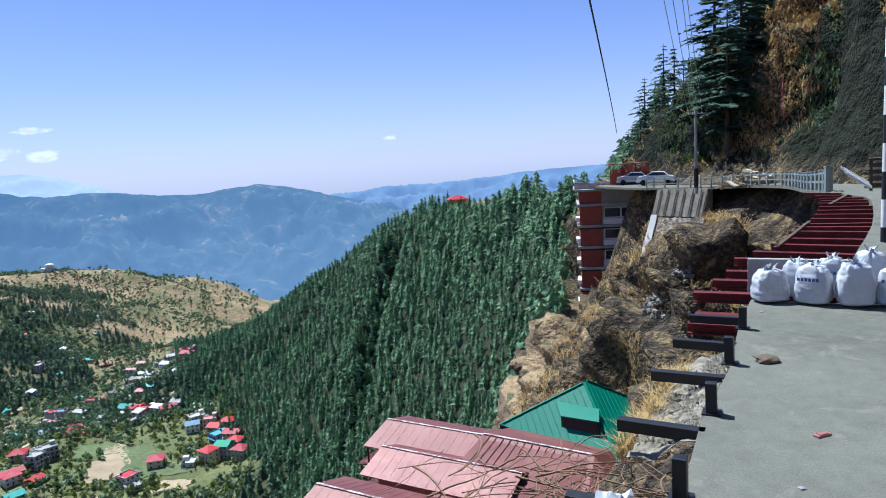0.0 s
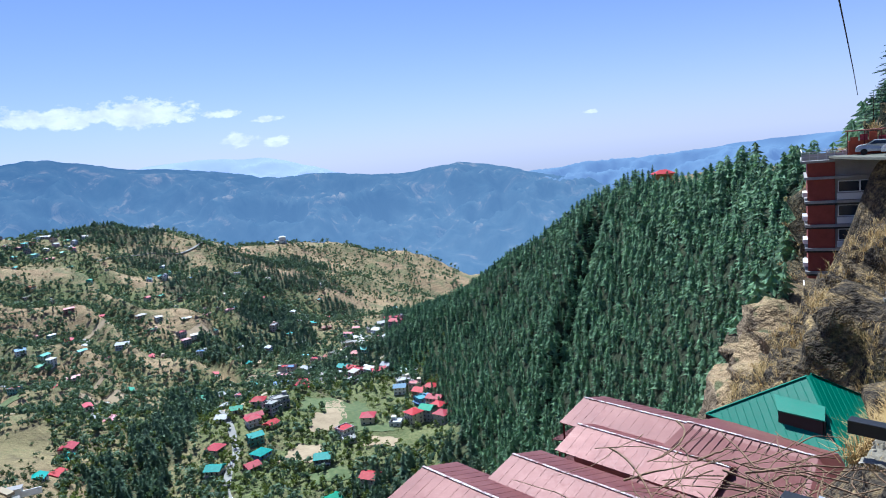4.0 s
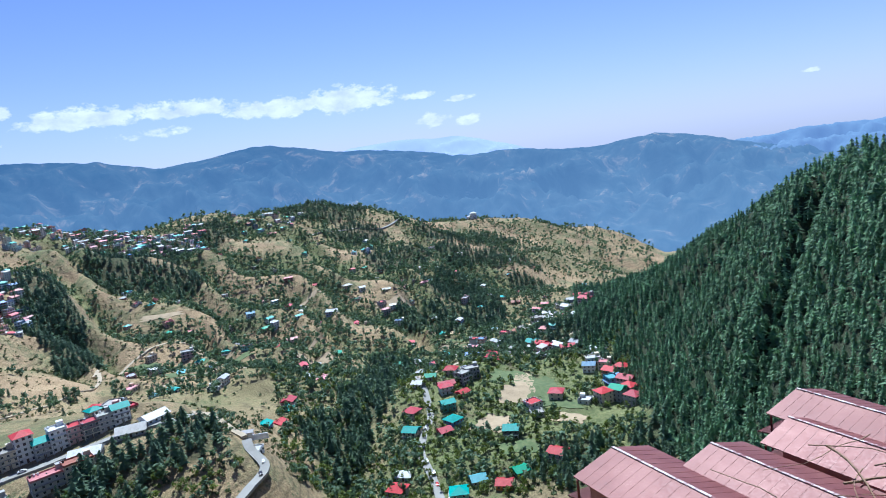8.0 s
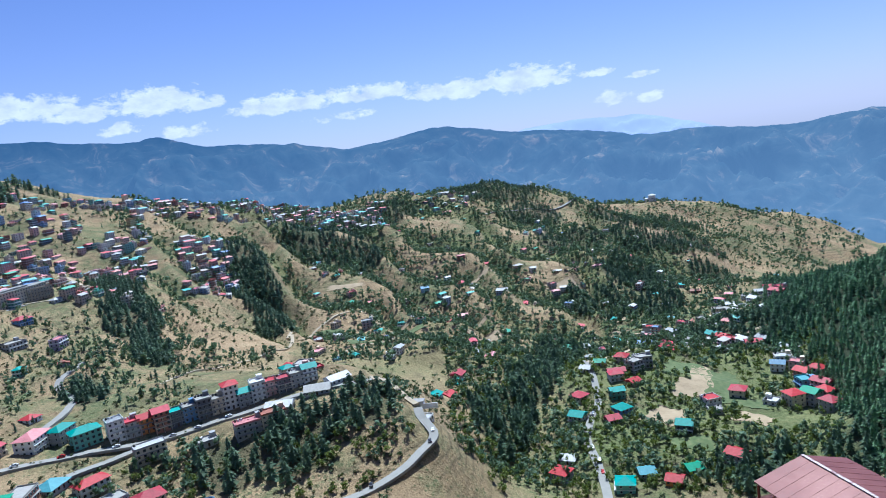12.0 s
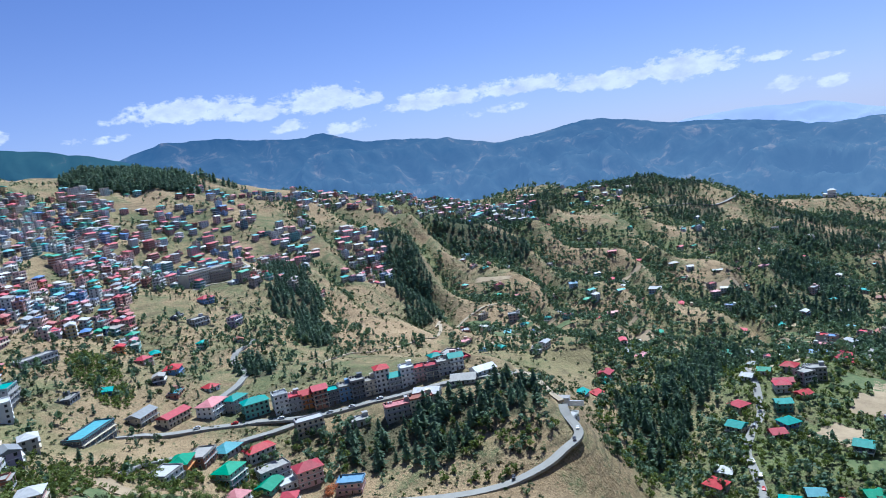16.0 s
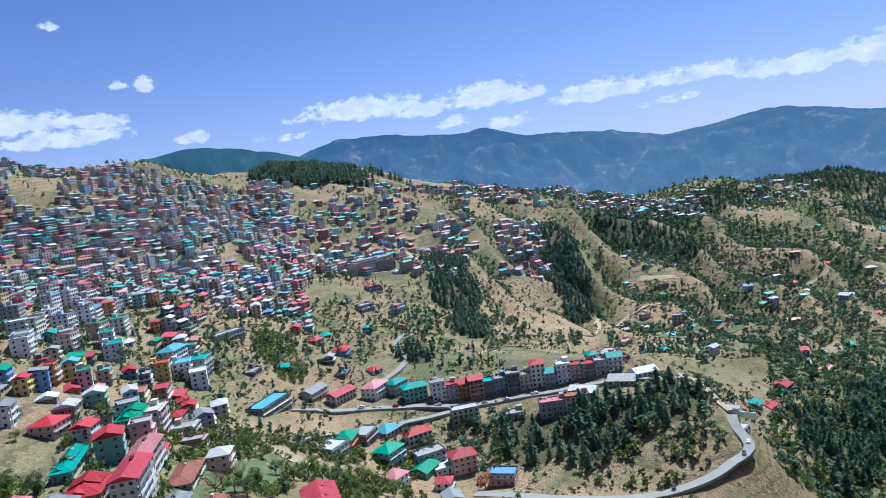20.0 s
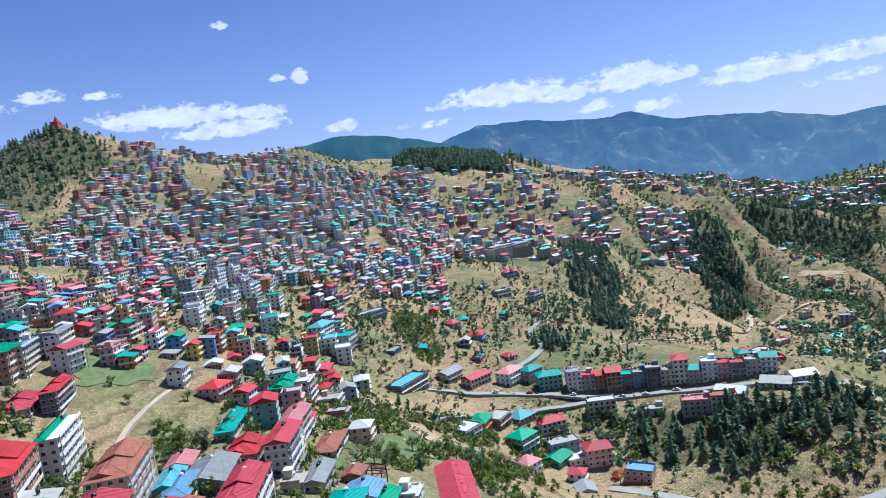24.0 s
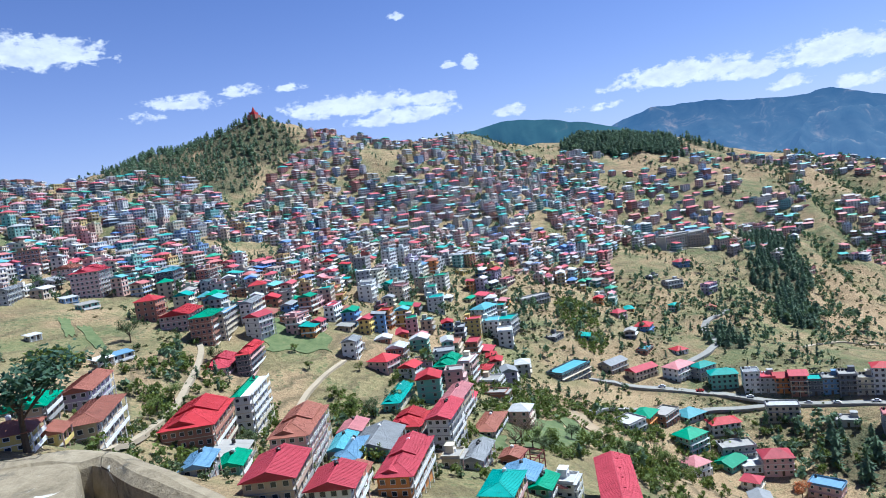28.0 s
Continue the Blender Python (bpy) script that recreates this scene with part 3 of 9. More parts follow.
def land(x, y):
    """Height of the ground at plan positions (arrays)."""
    x, y = np.asarray(x, float), np.asarray(y, float)
    shape = x.shape
    x, y = x.ravel(), y.ravel()
    z = np.empty_like(x)
    for s in range(0, len(x), 40000):
        xs, ys = x[s:s + 40000], y[s:s + 40000]
        r = np.maximum(np.hypot(xs, ys), 3.0)
        u = np.stack([np.arctan2(xs, ys), np.log(r)], 1)
        d2 = ((u[:, None] - KU[None]) ** 2).sum(2)
        t = kernel(d2) @ LAND[:-3] + LAND[-3] + u @ LAND[-2:]
        zz = t * r
        # gullies and spurs, then smaller unevenness
        amp = np.clip((r - 60) / 500, 0, 1)
        rid = 1 - np.abs(2 * fbm(xs, ys, 260, 3, 0) - 1) * 2
        rid2 = 1 - np.abs(2 * fbm(xs, ys, 90, 3, 2) - 1) * 2
        zz = zz + amp * (16 * (rid - .45) * np.clip(r / 900, .4, 1.4) + 5 * (rid2 - .4)) + np.clip(r / 80, 0, 1) * 2.2 * (fbm(xs, ys, 22, 3, 1) - .5)
        b = np.degrees(u[:, 0])
        # spurs and wooded gullies running down the far valley side
        zz = zz + 12 * spur_wave(b + 5 * (fbm(xs, ys, 180, 3, 1) - .5), r * (1 + .12 * (fbm(xs, ys, 240, 2, 2) - .5)))
        # a gully and a shoulder down the forested spur
        mid = np.interp(r, [320, 480], [-9.0, -2.6])
        run = np.clip((r - 300) / 50, 0, 1) * np.clip((500 - r) / 40, 0, 1)
        zz = zz - run * (13 * np.exp(-((b - mid) / .9) ** 2) - 7 * np.exp(-((b - mid + 2.0) / 1.1) ** 2))
        # broken rock on the cliffs round the road, flat shelf under it
        rock = np.clip((b - 3) / 4, 0, 1) * np.clip((112 - r) / 20, 0, 1) * np.clip((r - 5) / 12, 0, 1)
        if rock.any():
            off = road_gap(xs, ys)
            rock = rock * np.clip((off - 1.0) / 5, 0, 1)
            zz = zz + rock * 1.2 * (fbm(xs, ys, 12, 3, 1) - .5)
        z[s:s + 40000] = zz
    return z.reshape(shape)


def at(bearing, distance):
    b = radians(bearing)
    return distance * math.sin(b), distance * math.cos(b)


def ground_z(x, y):
    return float(land(np.array([x]), np.array([y]))[0])




def fast_mesh(name, verts, tris, mats, slot=None, smooth=False):
    verts, tris = np.asarray(verts, np.float32), np.asarray(tris, np.int32)
    me = bpy.data.meshes.new(name)
    me.vertices.add(len(verts))
    me.vertices.foreach_set("co", verts.ravel())
    n = tris.shape[1]
    me.loops.add(tris.size)
    me.loops.foreach_set("vertex_index", tris.ravel())
    me.polygons.add(len(tris))
    me.polygons.foreach_set("loop_start", np.arange(0, tris.size, n, dtype=np.int32))
    if slot is not None:
        me.polygons.foreach_set("material_index", np.asarray(slot, np.int32))
    me.polygons.foreach_set("use_smooth", np.full(len(tris), smooth))
    for m in mats:
        me.materials.append(m)
    me.update()
    me.validate()
    return me


def polar_sheet(name, b0, b1, db, r0, r1, dr, zfun, material):
    bs = np.radians(np.arange(b0, b1 + db / 2, db))
    rs = np.concatenate([[.05, 1.2, 2.3], np.exp(np.arange(math.log(r0), math.log(r1) + dr / 2, dr))])
    bb, rr = np.meshgrid(bs, rs, indexing="ij")
    x, y = rr * np.sin(bb), rr * np.cos(bb)
    z = zfun(x, y)
    # crags stand out square to the rock faces
    gx, gy, gz = (np.gradient(a) for a in (x, y, z))
    nrm = np.cross(np.stack([gx[0], gy[0], gz[0]], -1), np.stack([gx[1], gy[1], gz[1]], -1))
    nrm /= np.linalg.norm(nrm, axis=-1, keepdims=True) + 1e-9
    nrm *= np.sign(nrm[..., 2:3] + 1e-9)
    bd = np.degrees(bb)
    rock = np.clip((bd - 3) / 4, 0, 1) * np.clip((118 - rr) / 20, 0, 1) * np.clip((rr - 9) / 9, 0, 1) * np.clip(rr / 48, .25, 1) * np.where(rr < 45, np.clip((bd - 15.5) / 3, 0, 1), 1)
    rock = rock * np.clip((road_gap(x, y) - .4) / 2.5, 0, 1) * np.clip((1.0 - nrm[..., 2]) * 5, .25, 1)
    p, q = x * .8 + z * 1.1, y * .8 - z * .6
    crag = 1 - np.abs(2 * fbm(p, q, 6.5, 5, 1) - 1) * 2.4
    push = rock * (4.4 * (crag - .4) + 2.2 * (fbm(p + 40, q, 2.6, 3, 3) - .5))
    x, y, z = x + nrm[..., 0] * push, y + nrm[..., 1] * push, z + nrm[..., 2] * push
    n, m = bb.shape
    idx = np.arange(n * m).reshape(n, m)
    quads = np.stack([idx[:-1, :-1], idx[:-1, 1:], idx[1:, 1:], idx[1:, :-1]], -1).reshape(-1, 4)
    me = fast_mesh(name, np.stack([x, y, z], -1).reshape(-1, 3), quads[:, ::-1], [material], smooth=True)
    return new(name, me)


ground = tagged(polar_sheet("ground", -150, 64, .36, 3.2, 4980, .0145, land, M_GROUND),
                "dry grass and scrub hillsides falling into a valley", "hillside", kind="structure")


def range_line(pts, reach):
    b = [p[0] for p in pts]
    h = [p[1] for p in pts]
    return lambda a: reach * np.tan(np.radians(np.interp(a, b, h)))


def far_range(name, pts, reach, foot, material, label, rough, seed):
    """A far mountain range: crest line (bearing, height angle), falling towards the valley with spurs."""
    crest = range_line(pts, reach)
    bs = np.arange(pts[0][0], pts[-1][0] + .01, .17)
    ds = np.linspace(0, 1, 60)
    bb, dd = np.meshgrid(bs, ds, indexing="ij")
    r = reach - dd * (reach - foot)
    x, y = r * np.sin(np.radians(bb)), r * np.cos(np.radians(bb))
    top = crest(bb) + 1.6
    low = -520
    spur = (1 - np.abs(2 * fbm(x, y, 560, 6, seed) - 1) * 2 - .4) * 270 * np.sin(np.pi * np.clip(dd, 0, 1)) ** .8
    edge = (fbm(bb * 60, dd * 0, 60, 4, seed) - .5) * rough
    z = top + (low - top) * dd ** .85 + spur + edge * (1 - dd)
    n, m = bb.shape
    idx = np.arange(n * m).reshape(n, m)
    quads = np.stack([idx[:-1, :-1], idx[:-1, 1:], idx[1:, 1:], idx[1:, :-1]], -1).reshape(-1, 4)
    ob = new(name, fast_mesh(name, np.stack([x, y, z], -1).reshape(-1, 3), quads, [material], smooth=True))
    return tagged(ob, label, "mountain", kind="structure")


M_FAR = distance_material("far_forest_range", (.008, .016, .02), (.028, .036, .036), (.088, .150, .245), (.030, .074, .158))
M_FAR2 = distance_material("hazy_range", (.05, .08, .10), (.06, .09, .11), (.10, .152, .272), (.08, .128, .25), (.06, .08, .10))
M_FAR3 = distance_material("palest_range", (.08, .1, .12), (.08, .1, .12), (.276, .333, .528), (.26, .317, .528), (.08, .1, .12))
BLUE_CREST = [(-140, 1), (-125, 2), (-112, 3), (-100, 3.2), (-92, 3), (-86.8, 3.7), (-83.6, 4.7), (-79.3, 4.6), (-74, 3.8), (-70.6, 4.0), (-67.5, 2.9), (-65.3, 2.7), (-60.3, 2.25),
              (-56.4, 1.25), (-52, 1.6), (-48.4, 2.15), (-45, 1.6), (-42, .9), (-38.2, .55), (-34.5, -.1), (-31.2, -.8), (-27.4, -.7), (-24, -1.1), (-20.4, -1.4), (-15.5, -.9), (-12.4, -1.35), (-9.6, -2.2), (-5.8, -3.1), (2, -4.2)]
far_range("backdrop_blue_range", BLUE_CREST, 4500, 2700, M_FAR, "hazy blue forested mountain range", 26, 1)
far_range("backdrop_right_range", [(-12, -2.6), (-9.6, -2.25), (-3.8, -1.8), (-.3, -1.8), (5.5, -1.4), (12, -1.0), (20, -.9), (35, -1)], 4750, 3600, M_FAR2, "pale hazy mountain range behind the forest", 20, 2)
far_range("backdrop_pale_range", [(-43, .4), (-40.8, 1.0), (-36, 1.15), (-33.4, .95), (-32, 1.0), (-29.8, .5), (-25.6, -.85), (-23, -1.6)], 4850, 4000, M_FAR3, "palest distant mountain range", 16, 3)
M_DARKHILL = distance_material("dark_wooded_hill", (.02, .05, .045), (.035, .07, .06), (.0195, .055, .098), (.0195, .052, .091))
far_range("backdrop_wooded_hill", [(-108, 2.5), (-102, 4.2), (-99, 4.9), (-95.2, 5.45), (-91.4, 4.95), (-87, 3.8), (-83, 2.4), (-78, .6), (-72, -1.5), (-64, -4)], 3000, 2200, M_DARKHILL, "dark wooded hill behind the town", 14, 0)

# ---- woods ----
rng = np.random.RandomState(7)


def conifer_shape(seed, layers=6, spikes=8, slim=.19):
    """A jagged conifer one metre tall: drooping whorls of branches round a thin trunk."""
    g = np.random.RandomState(seed)
    v, f = [], []
    for k in range(layers):
        h0 = .10 + .80 * (k / layers) ** .95
        rad = slim * (1 - k / layers) ** .52 * g.uniform(.8, 1.2)
        top = min(1.0, h0 + .15 * (1 - k / layers * .3))
        base = len(v)
        ox, oy = g.uniform(-.012, .012, 2)
        v.append((ox, oy, top))
        turn = g.uniform(0, 6.28)
        for i in range(spikes * 2):
            a = turn + math.pi * i / spikes
            q = rad * (g.uniform(.7, 1.4) if i % 2 == 0 else g.uniform(.35, .6))
            v.append((ox + q * math.cos(a), oy + q * math.sin(a), h0 + (g.uniform(-.06, .03) if i % 2 == 0 else g.uniform(.0, .05))))
        for i in range(spikes * 2):
            f.append((base, base + 1 + i, base + 1 + (i + 1) % (spikes * 2)))
    b = len(v)
    for a in (0, 2.1, 4.2):
        v.append((.018 * math.cos(a), .018 * math.sin(a), -.12))
    v.append((0, 0, .5))
    f += [(b, b + 1, b + 3), (b + 1, b + 2, b + 3), (b + 2, b, b + 3)]
    return np.array(v), np.array(f)


def ragged_shape(seed, lumps=4, tall=1.0, leaves=44, size=.2):
    """An uneven crown of many separate leaf sprays gathered in a few lumps, with gaps between them."""
    g = np.random.RandomState(seed)
    ctr = np.stack([g.uniform(-.27, .27, lumps), g.uniform(-.27, .27, lumps), g.uniform(.28, .78, lumps) * tall], 1)
    rad = g.uniform(.14, .26, lumps)
    v, f = [], []
    for i in range(leaves):
        k = g.randint(lumps)
        d = g.normal(size=3)
        d /= np.linalg.norm(d)
        c = ctr[k] + d * rad[k] * (g.uniform(.45, 1.1))
        u = np.cross(d + g.normal(size=3) * .5, g.normal(size=3))
        u /= np.linalg.norm(u)
        w = np.cross(d + g.normal(size=3) * .45, u)
        w /= np.linalg.norm(w)
        q = size * g.uniform(.6, 1.25)
        n = len(v)
        v += [tuple(c - u * q * .6), tuple(c + u * q * .6), tuple(c + w * q)]
        f.append((n, n + 1, n + 2))
    b = len(v)
    for a in (0, 2.1, 4.2):
        v.append((.035 * math.cos(a), .035 * math.sin(a), -.3))
    v.append((0, 0, .6 * tall))
    f += [(b, b + 1, b + 3), (b + 1, b + 2, b + 3), (b + 2, b, b + 3)]
    return np.array(v), np.array(f)


CONIFERS = [conifer_shape(s, 6 + s % 3, 5 + s % 2, .19 + .03 * (s % 4)) for s in range(12)]
BUSHES = [ragged_shape(s + 30, 3 + s % 3, .8 + .25 * (s % 3), 40, .24) for s in range(8)]


# terrace fields: bearing, distance, width, depth, turn, 1 for crop and 0 for ploughed soil
FIELDS_a = [(-115.6, 338, 40, 30, 25, 1), (-131, 335, 36, 5, 50, 1), (-132.5, 352, 34, 4.5, 45, 1), (-29.6, 486, 26, 30, 24, 1), (-28.3, 470, 14, 44, 28, 0), (-26.7, 462, 20, 46, 26, 1), (-29.2, 448, 20, 26, 20, 0),
            (-27.0, 432, 20, 14, 24, 1), (-24.5, 425, 20, 13, 10, 1), (-31.5, 405, 22, 26, 0, 0), (-29.4, 368, 24, 14, 30, 1), (-24.5, 402, 20, 14, 0, 0), (-95.5, 262, 16, 44, 60, 1), (-94.6, 250, 12, 40, 62, 1)]
FIELDS_b = [(-87.5, 285, 24, 14, 20, 1), (-89.5, 262, 22, 12, 20, 1), (-53.8, 655, 50, 12, 70, 1), (-55, 625, 52, 12, 66, 0), (-56.2, 595, 50, 12, 64, 1), (-46.4, 636, 34, 22, 50, 0), (-48.5, 600, 36, 16, 50, 0),
            (-35, 760, 40, 16, 40, 0), (-33, 640, 30, 16, 30, 1), (-100, 232, 18, 10, 10, 1), (-92.5, 285, 26, 10, 30, 1), (-91.5, 300, 26, 10, 32, 0), (-46, 900, 44, 14, 50, 0), (-42, 980, 50, 14, 45, 0)]
FIELDS_c = [(-39, 860, 46, 14, 45, 0), (-58, 860, 46, 12, 60, 0), (-61, 820, 40, 10, 60, 0), (-33.6, 690, 60, 9, 34, 1), (-34.0, 712, 60, 8, 36, 0), (-34.6, 734, 58, 8, 36, 1), (-33.2, 668, 54, 8, 34, 0),
            (-31.6, 742, 40, 9, 30, 1), (-58.6, 676, 40, 11, 60, 1), (-58.2, 652, 42, 10, 60, 0), (-60.4, 690, 36, 10, 62, 1), (-54.6, 690, 34, 14, 66, 0), (-57.8, 628, 40, 9, 60, 1), (-47.5, 690, 36, 12, 50, 0)]
FIELDS = FIELDS_a + FIELDS_b + FIELDS_c


def in_field(x, y):
    hit = np.zeros(len(x), bool)
    for b, r, w, d, tn, green in FIELDS:
        dx, dy = x - r * math.sin(radians(b)), y - r * math.cos(radians(b))
        c, s = math.cos(radians(tn)), math.sin(radians(tn))
        hit |= (np.abs(c * dx + s * dy) < w * .5) & (np.abs(c * dy - s * dx) < d * .5)
    return hit


def planted(name, shapes, xs, ys, heights, spread, material, label, category):
    """One mesh of many plants, standing on the land but not in the fields."""
    free = ~in_field(xs, ys)
    xs, ys, heights, spread = xs[free], ys[free], heights[free], spread[free]
    zs = land(xs, ys) - .2
    vs, fs, n = [], [], 0
    pick = rng.randint(0, len(shapes), len(xs))
    for x, y, z, h, w, k, a in zip(xs, ys, zs, heights, spread, pick, rng.uniform(0, 6.28, len(xs))):
        v, f = shapes[k]
        c, s = math.cos(a), math.sin(a)
        q = np.empty_like(v)
        q[:, 0], q[:, 1], q[:, 2] = x + w * (c * v[:, 0] - s * v[:, 1]), y + w * (s * v[:, 0] + c * v[:, 1]), z + h * v[:, 2]
        vs.append(q)
        fs.append(f + n)
        n += len(v)
    me = fast_mesh(name, np.concatenate(vs), np.concatenate(fs), [material])
    return tagged(new(name, me), label, category, kind="stuff")


def scatter(b0, b1, r0, r1, gap, keep=1.0, mask=None):
    """Plan positions about gap metres apart in a sector, thinned by chance and by a mask."""
    r = np.exp(np.arange(math.log(r0), math.log(r1), gap / math.sqrt(r0 * r1)))
    out = []
    for q in r:
        step = math.degrees(gap / q)
        b = np.arange(b0, b1, step)
        b = b + rng.uniform(-.45, .45, len(b)) * step
        rr = q + rng.uniform(-.45, .45, len(b)) * gap * q / math.sqrt(r0 * r1)
        out.append(np.stack([rr * np.sin(np.radians(b)), rr * np.cos(np.radians(b))], 1))
    p = np.concatenate(out)
    ok = rng.rand(len(p)) < keep
    if mask is not None:
        ok &= mask(p[:, 0], p[:, 1])
    p = p[ok]
    return p[:, 0], p[:, 1]


def polar(x, y):
    return np.degrees(np.arctan2(x, y)), np.hypot(x, y)


FOOT = [(-24, 560), (-20, 470), (-17.5, 385), (-14, 290), (-8, 185), (0, 115), (4, 105), (7, 80), (10.5, 82), (12.2, 100), (14, 128), (20, 130)]
CREST = [(-24, 960), (-18, 830), (-14, 720), (-9, 590), (-3, 500), (1, 450), (6, 380), (10.8, 290), (13.7, 215), (17, 200)]


def on_spur(x, y):
    b, r = polar(x, y)
    f = np.interp(b, *zip(*FOOT))
    c = np.interp(b, *zip(*CREST))
    glade = fbm(x, y, 60, 2, 3) < .84
    return (b > -23.5) & (b < 19.5) & (r > f) & (r < c + 15) & glade


fx, fy = scatter(-23, 19, 80, 980, 3.7, .97, on_spur)
fh = rng.uniform(5, 14.5, len(fx)) * np.clip(np.hypot(fx, fy) / 300, .55, 1) * (0.75 + .5 * value_noise(fx, fy, 70, 1)) * (1 + .25 * np.clip((polar(fx, fy)[0] - 4) / 7, 0, 1) * np.clip((np.hypot(fx, fy) - 130) / 60, 0, 1))
planted("forest", CONIFERS, fx, fy, fh, fh * rng.uniform(.85, 1.25, len(fx)), M_CONIFER, "dense dark green cedar forest covering the steep spur", "forest")

# woods on the other hills: bearing, distance, half-width in degrees, half-depth in metres, gap
WOODS = [(-75.7, 800, 1.9, 85, 6.5), (-75.3, 680, 2.2, 65, 6.2), (-74.4, 590, 1.7, 50, 6.5), (-65.9, 930, 2.0, 55, 7), (-65.4, 840, 1.9, 65, 6.5), (-64.5, 740, 1.6, 65, 6.5), (-56.6, 1020, 2.3, 60, 7.5), (-33, 930, 3.4, 60, 9), (-86.3, 1190, 4.6, 75, 5.5), (-82.5, 1160, 2.0, 40, 9), (-79.5, 1240, 1.8, 25, 9),
         (-60.5, 1080, 2.5, 90, 9), (-57, 1180, 2.2, 90, 10), (-53.5, 1330, 2.4, 90, 10), (-44, 1530, 4.0, 110, 10), (-41, 1350, 2.5, 80, 11), (-38, 1120, 3.0, 90, 11),
         (-33, 1400, 3.5, 100, 12), (-36, 800, 3.2, 70, 9), (-28, 1300, 2.5, 90, 12), (-45.5, 420, 3.0, 45, 7), (-42.5, 500, 2.6, 55, 7), (-40, 570, 2.2, 50, 7), (-58, 345, 2.6, 22, 7),
         (-64.5, 330, 4.0, 26, 7.5), (-70.5, 332, 3.6, 22, 8.5), (-22, 600, 3.0, 50, 7), (-27, 610, 3.0, 40, 8), (-125, 900, 3.6, 110, 11.5), (-119.5, 880, 2.6, 90, 12), (-122, 990, 5, 30, 9),
         (-126.5, 1000, 3.2, 30, 9), (-116, 950, 2.5, 60, 10), (-79.5, 480, 1.8, 30, 7), (-33.6, 965, 2.2, 40, 7), (-32.6, 925, 2.0, 45, 7), (-30.9, 835, 1.8, 55, 7), (-33, 1200, 2.0, 60, 8), (-29.6, 1225, 1.6, 45, 8), (-27, 1135, 1.8, 50, 8), (-29.3, 1590, 2.2, 70, 10), (-24, 345, 4, 25, 7), (-17.5, 345, 2, 30, 6)]
wx, wy = [], []
for b, d, hb, hd, gap in WOODS:
    def inside(x, y):
        q, r = polar(x, y)
        e = ((q - b) / hb) ** 2 + ((r - d) / hd) ** 2
        return e < .55 + .9 * fbm(x, y, 45, 3, 1)
    x, y = scatter(b - hb * 1.4, b + hb * 1.4, max(60, d - hd * 1.4), d + hd * 1.4, gap, .85, inside)
    wx.append(x)
    wy.append(y)
wx, wy = np.concatenate(wx), np.concatenate(wy)
wh = rng.uniform(8, 14, len(wx)) * np.where((np.hypot(wx, wy) > 1080) & (polar(wx, wy)[0] < -80), 1.35, 1)
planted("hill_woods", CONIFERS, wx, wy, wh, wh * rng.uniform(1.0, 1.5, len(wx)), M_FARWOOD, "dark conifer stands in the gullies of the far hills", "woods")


def scrubby(lo, rib=.10, thicket=0.0):
    def mask(x, y):
        return (fbm(x, y, 38, 3, 3) > thicket) & (fbm(x, y, 120, 4, 2) * .6 + fbm(x, y, 28, 2, 1) * .4 + rng.uniform(-.08, .08, len(x)) - rib * spur_wave(*polar(x, y)) > lo)
    return mask


sx, sy = [], []
for b0, b1, r0, r1, gap, keep, lo in ((-62, -16, 420, 1250, 15, .8, .40), (-82, -50, 290, 420, 6, .85, .43), (-100, -62, 430, 1250, 9, .7, .49), (-66, -20, 1250, 2100, 13, .8, .44),
                                      (-138, -84, 150, 460, 5.5, .8, .46), (-60, -18, 250, 440, 5.5, .8, .40), (-138, -98, 450, 1050, 12, .5, .52), (-104, -74, 250, 345, 5, .8, .47)):
    x, y = scatter(b0, b1, r0, r1, gap, keep, scrubby(lo, .10, .45 if b1 < -76 and r0 < 300 else 0.0))
    sx.append(x)
    sy.append(y)
sx, sy = np.concatenate(sx), np.concatenate(sy)
b, r = polar(sx, sy)
clear = ~((np.abs(b + 53.2) < 1.6) & (r > 270) & (r < 345)) & ~((np.abs(b + 37.7) < .9) & (r > 320) & (r < 500)) & ~(on_spur(sx, sy))
sx, sy = sx[clear], sy[clear]
sh = rng.uniform(1.2, 3.8, len(sx)) * (.8 + np.hypot(sx, sy) / 1800)
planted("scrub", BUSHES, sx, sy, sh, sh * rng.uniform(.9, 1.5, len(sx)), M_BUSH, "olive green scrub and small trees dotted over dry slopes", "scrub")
# low shrubs and grass clumps, thick on the dry slopes
SHRUBS = [ragged_shape(s + 60, 2, .55, 17, .3) for s in range(6)]
ux, uy = [], []
for b0, b1, r0, r1, gap, keep, lo in ((-100, -58, 420, 1250, 6.2, .5, .46), (-62, -22, 560, 1400, 8.5, .55, .44), (-138, -84, 165, 460, 4.2, .5, .45), (-66, -24, 1250, 2000, 11, .6, .4), (-84, -50, 285, 430, 4, .7, .40)):
    x, y = scatter(b0, b1, r0, r1, gap, keep, scrubby(lo, .10, .45 if b1 < -76 and r0 < 300 else 0.0))
    ux.append(x)
    uy.append(y)
ux, uy = np.concatenate(ux), np.concatenate(uy)
ok = ~on_spur(ux, uy)
ux, uy = ux[ok], uy[ok]
uh = rng.uniform(.7, 2.2, len(ux)) * (.8 + np.hypot(ux, uy) / 1500)
planted("low_shrubs", SHRUBS, ux, uy, uh, uh * rng.uniform(1.2, 2.2, len(ux)), M_SHRUB, "low olive-brown shrubs speckling the dry hillsides", "shrubs")
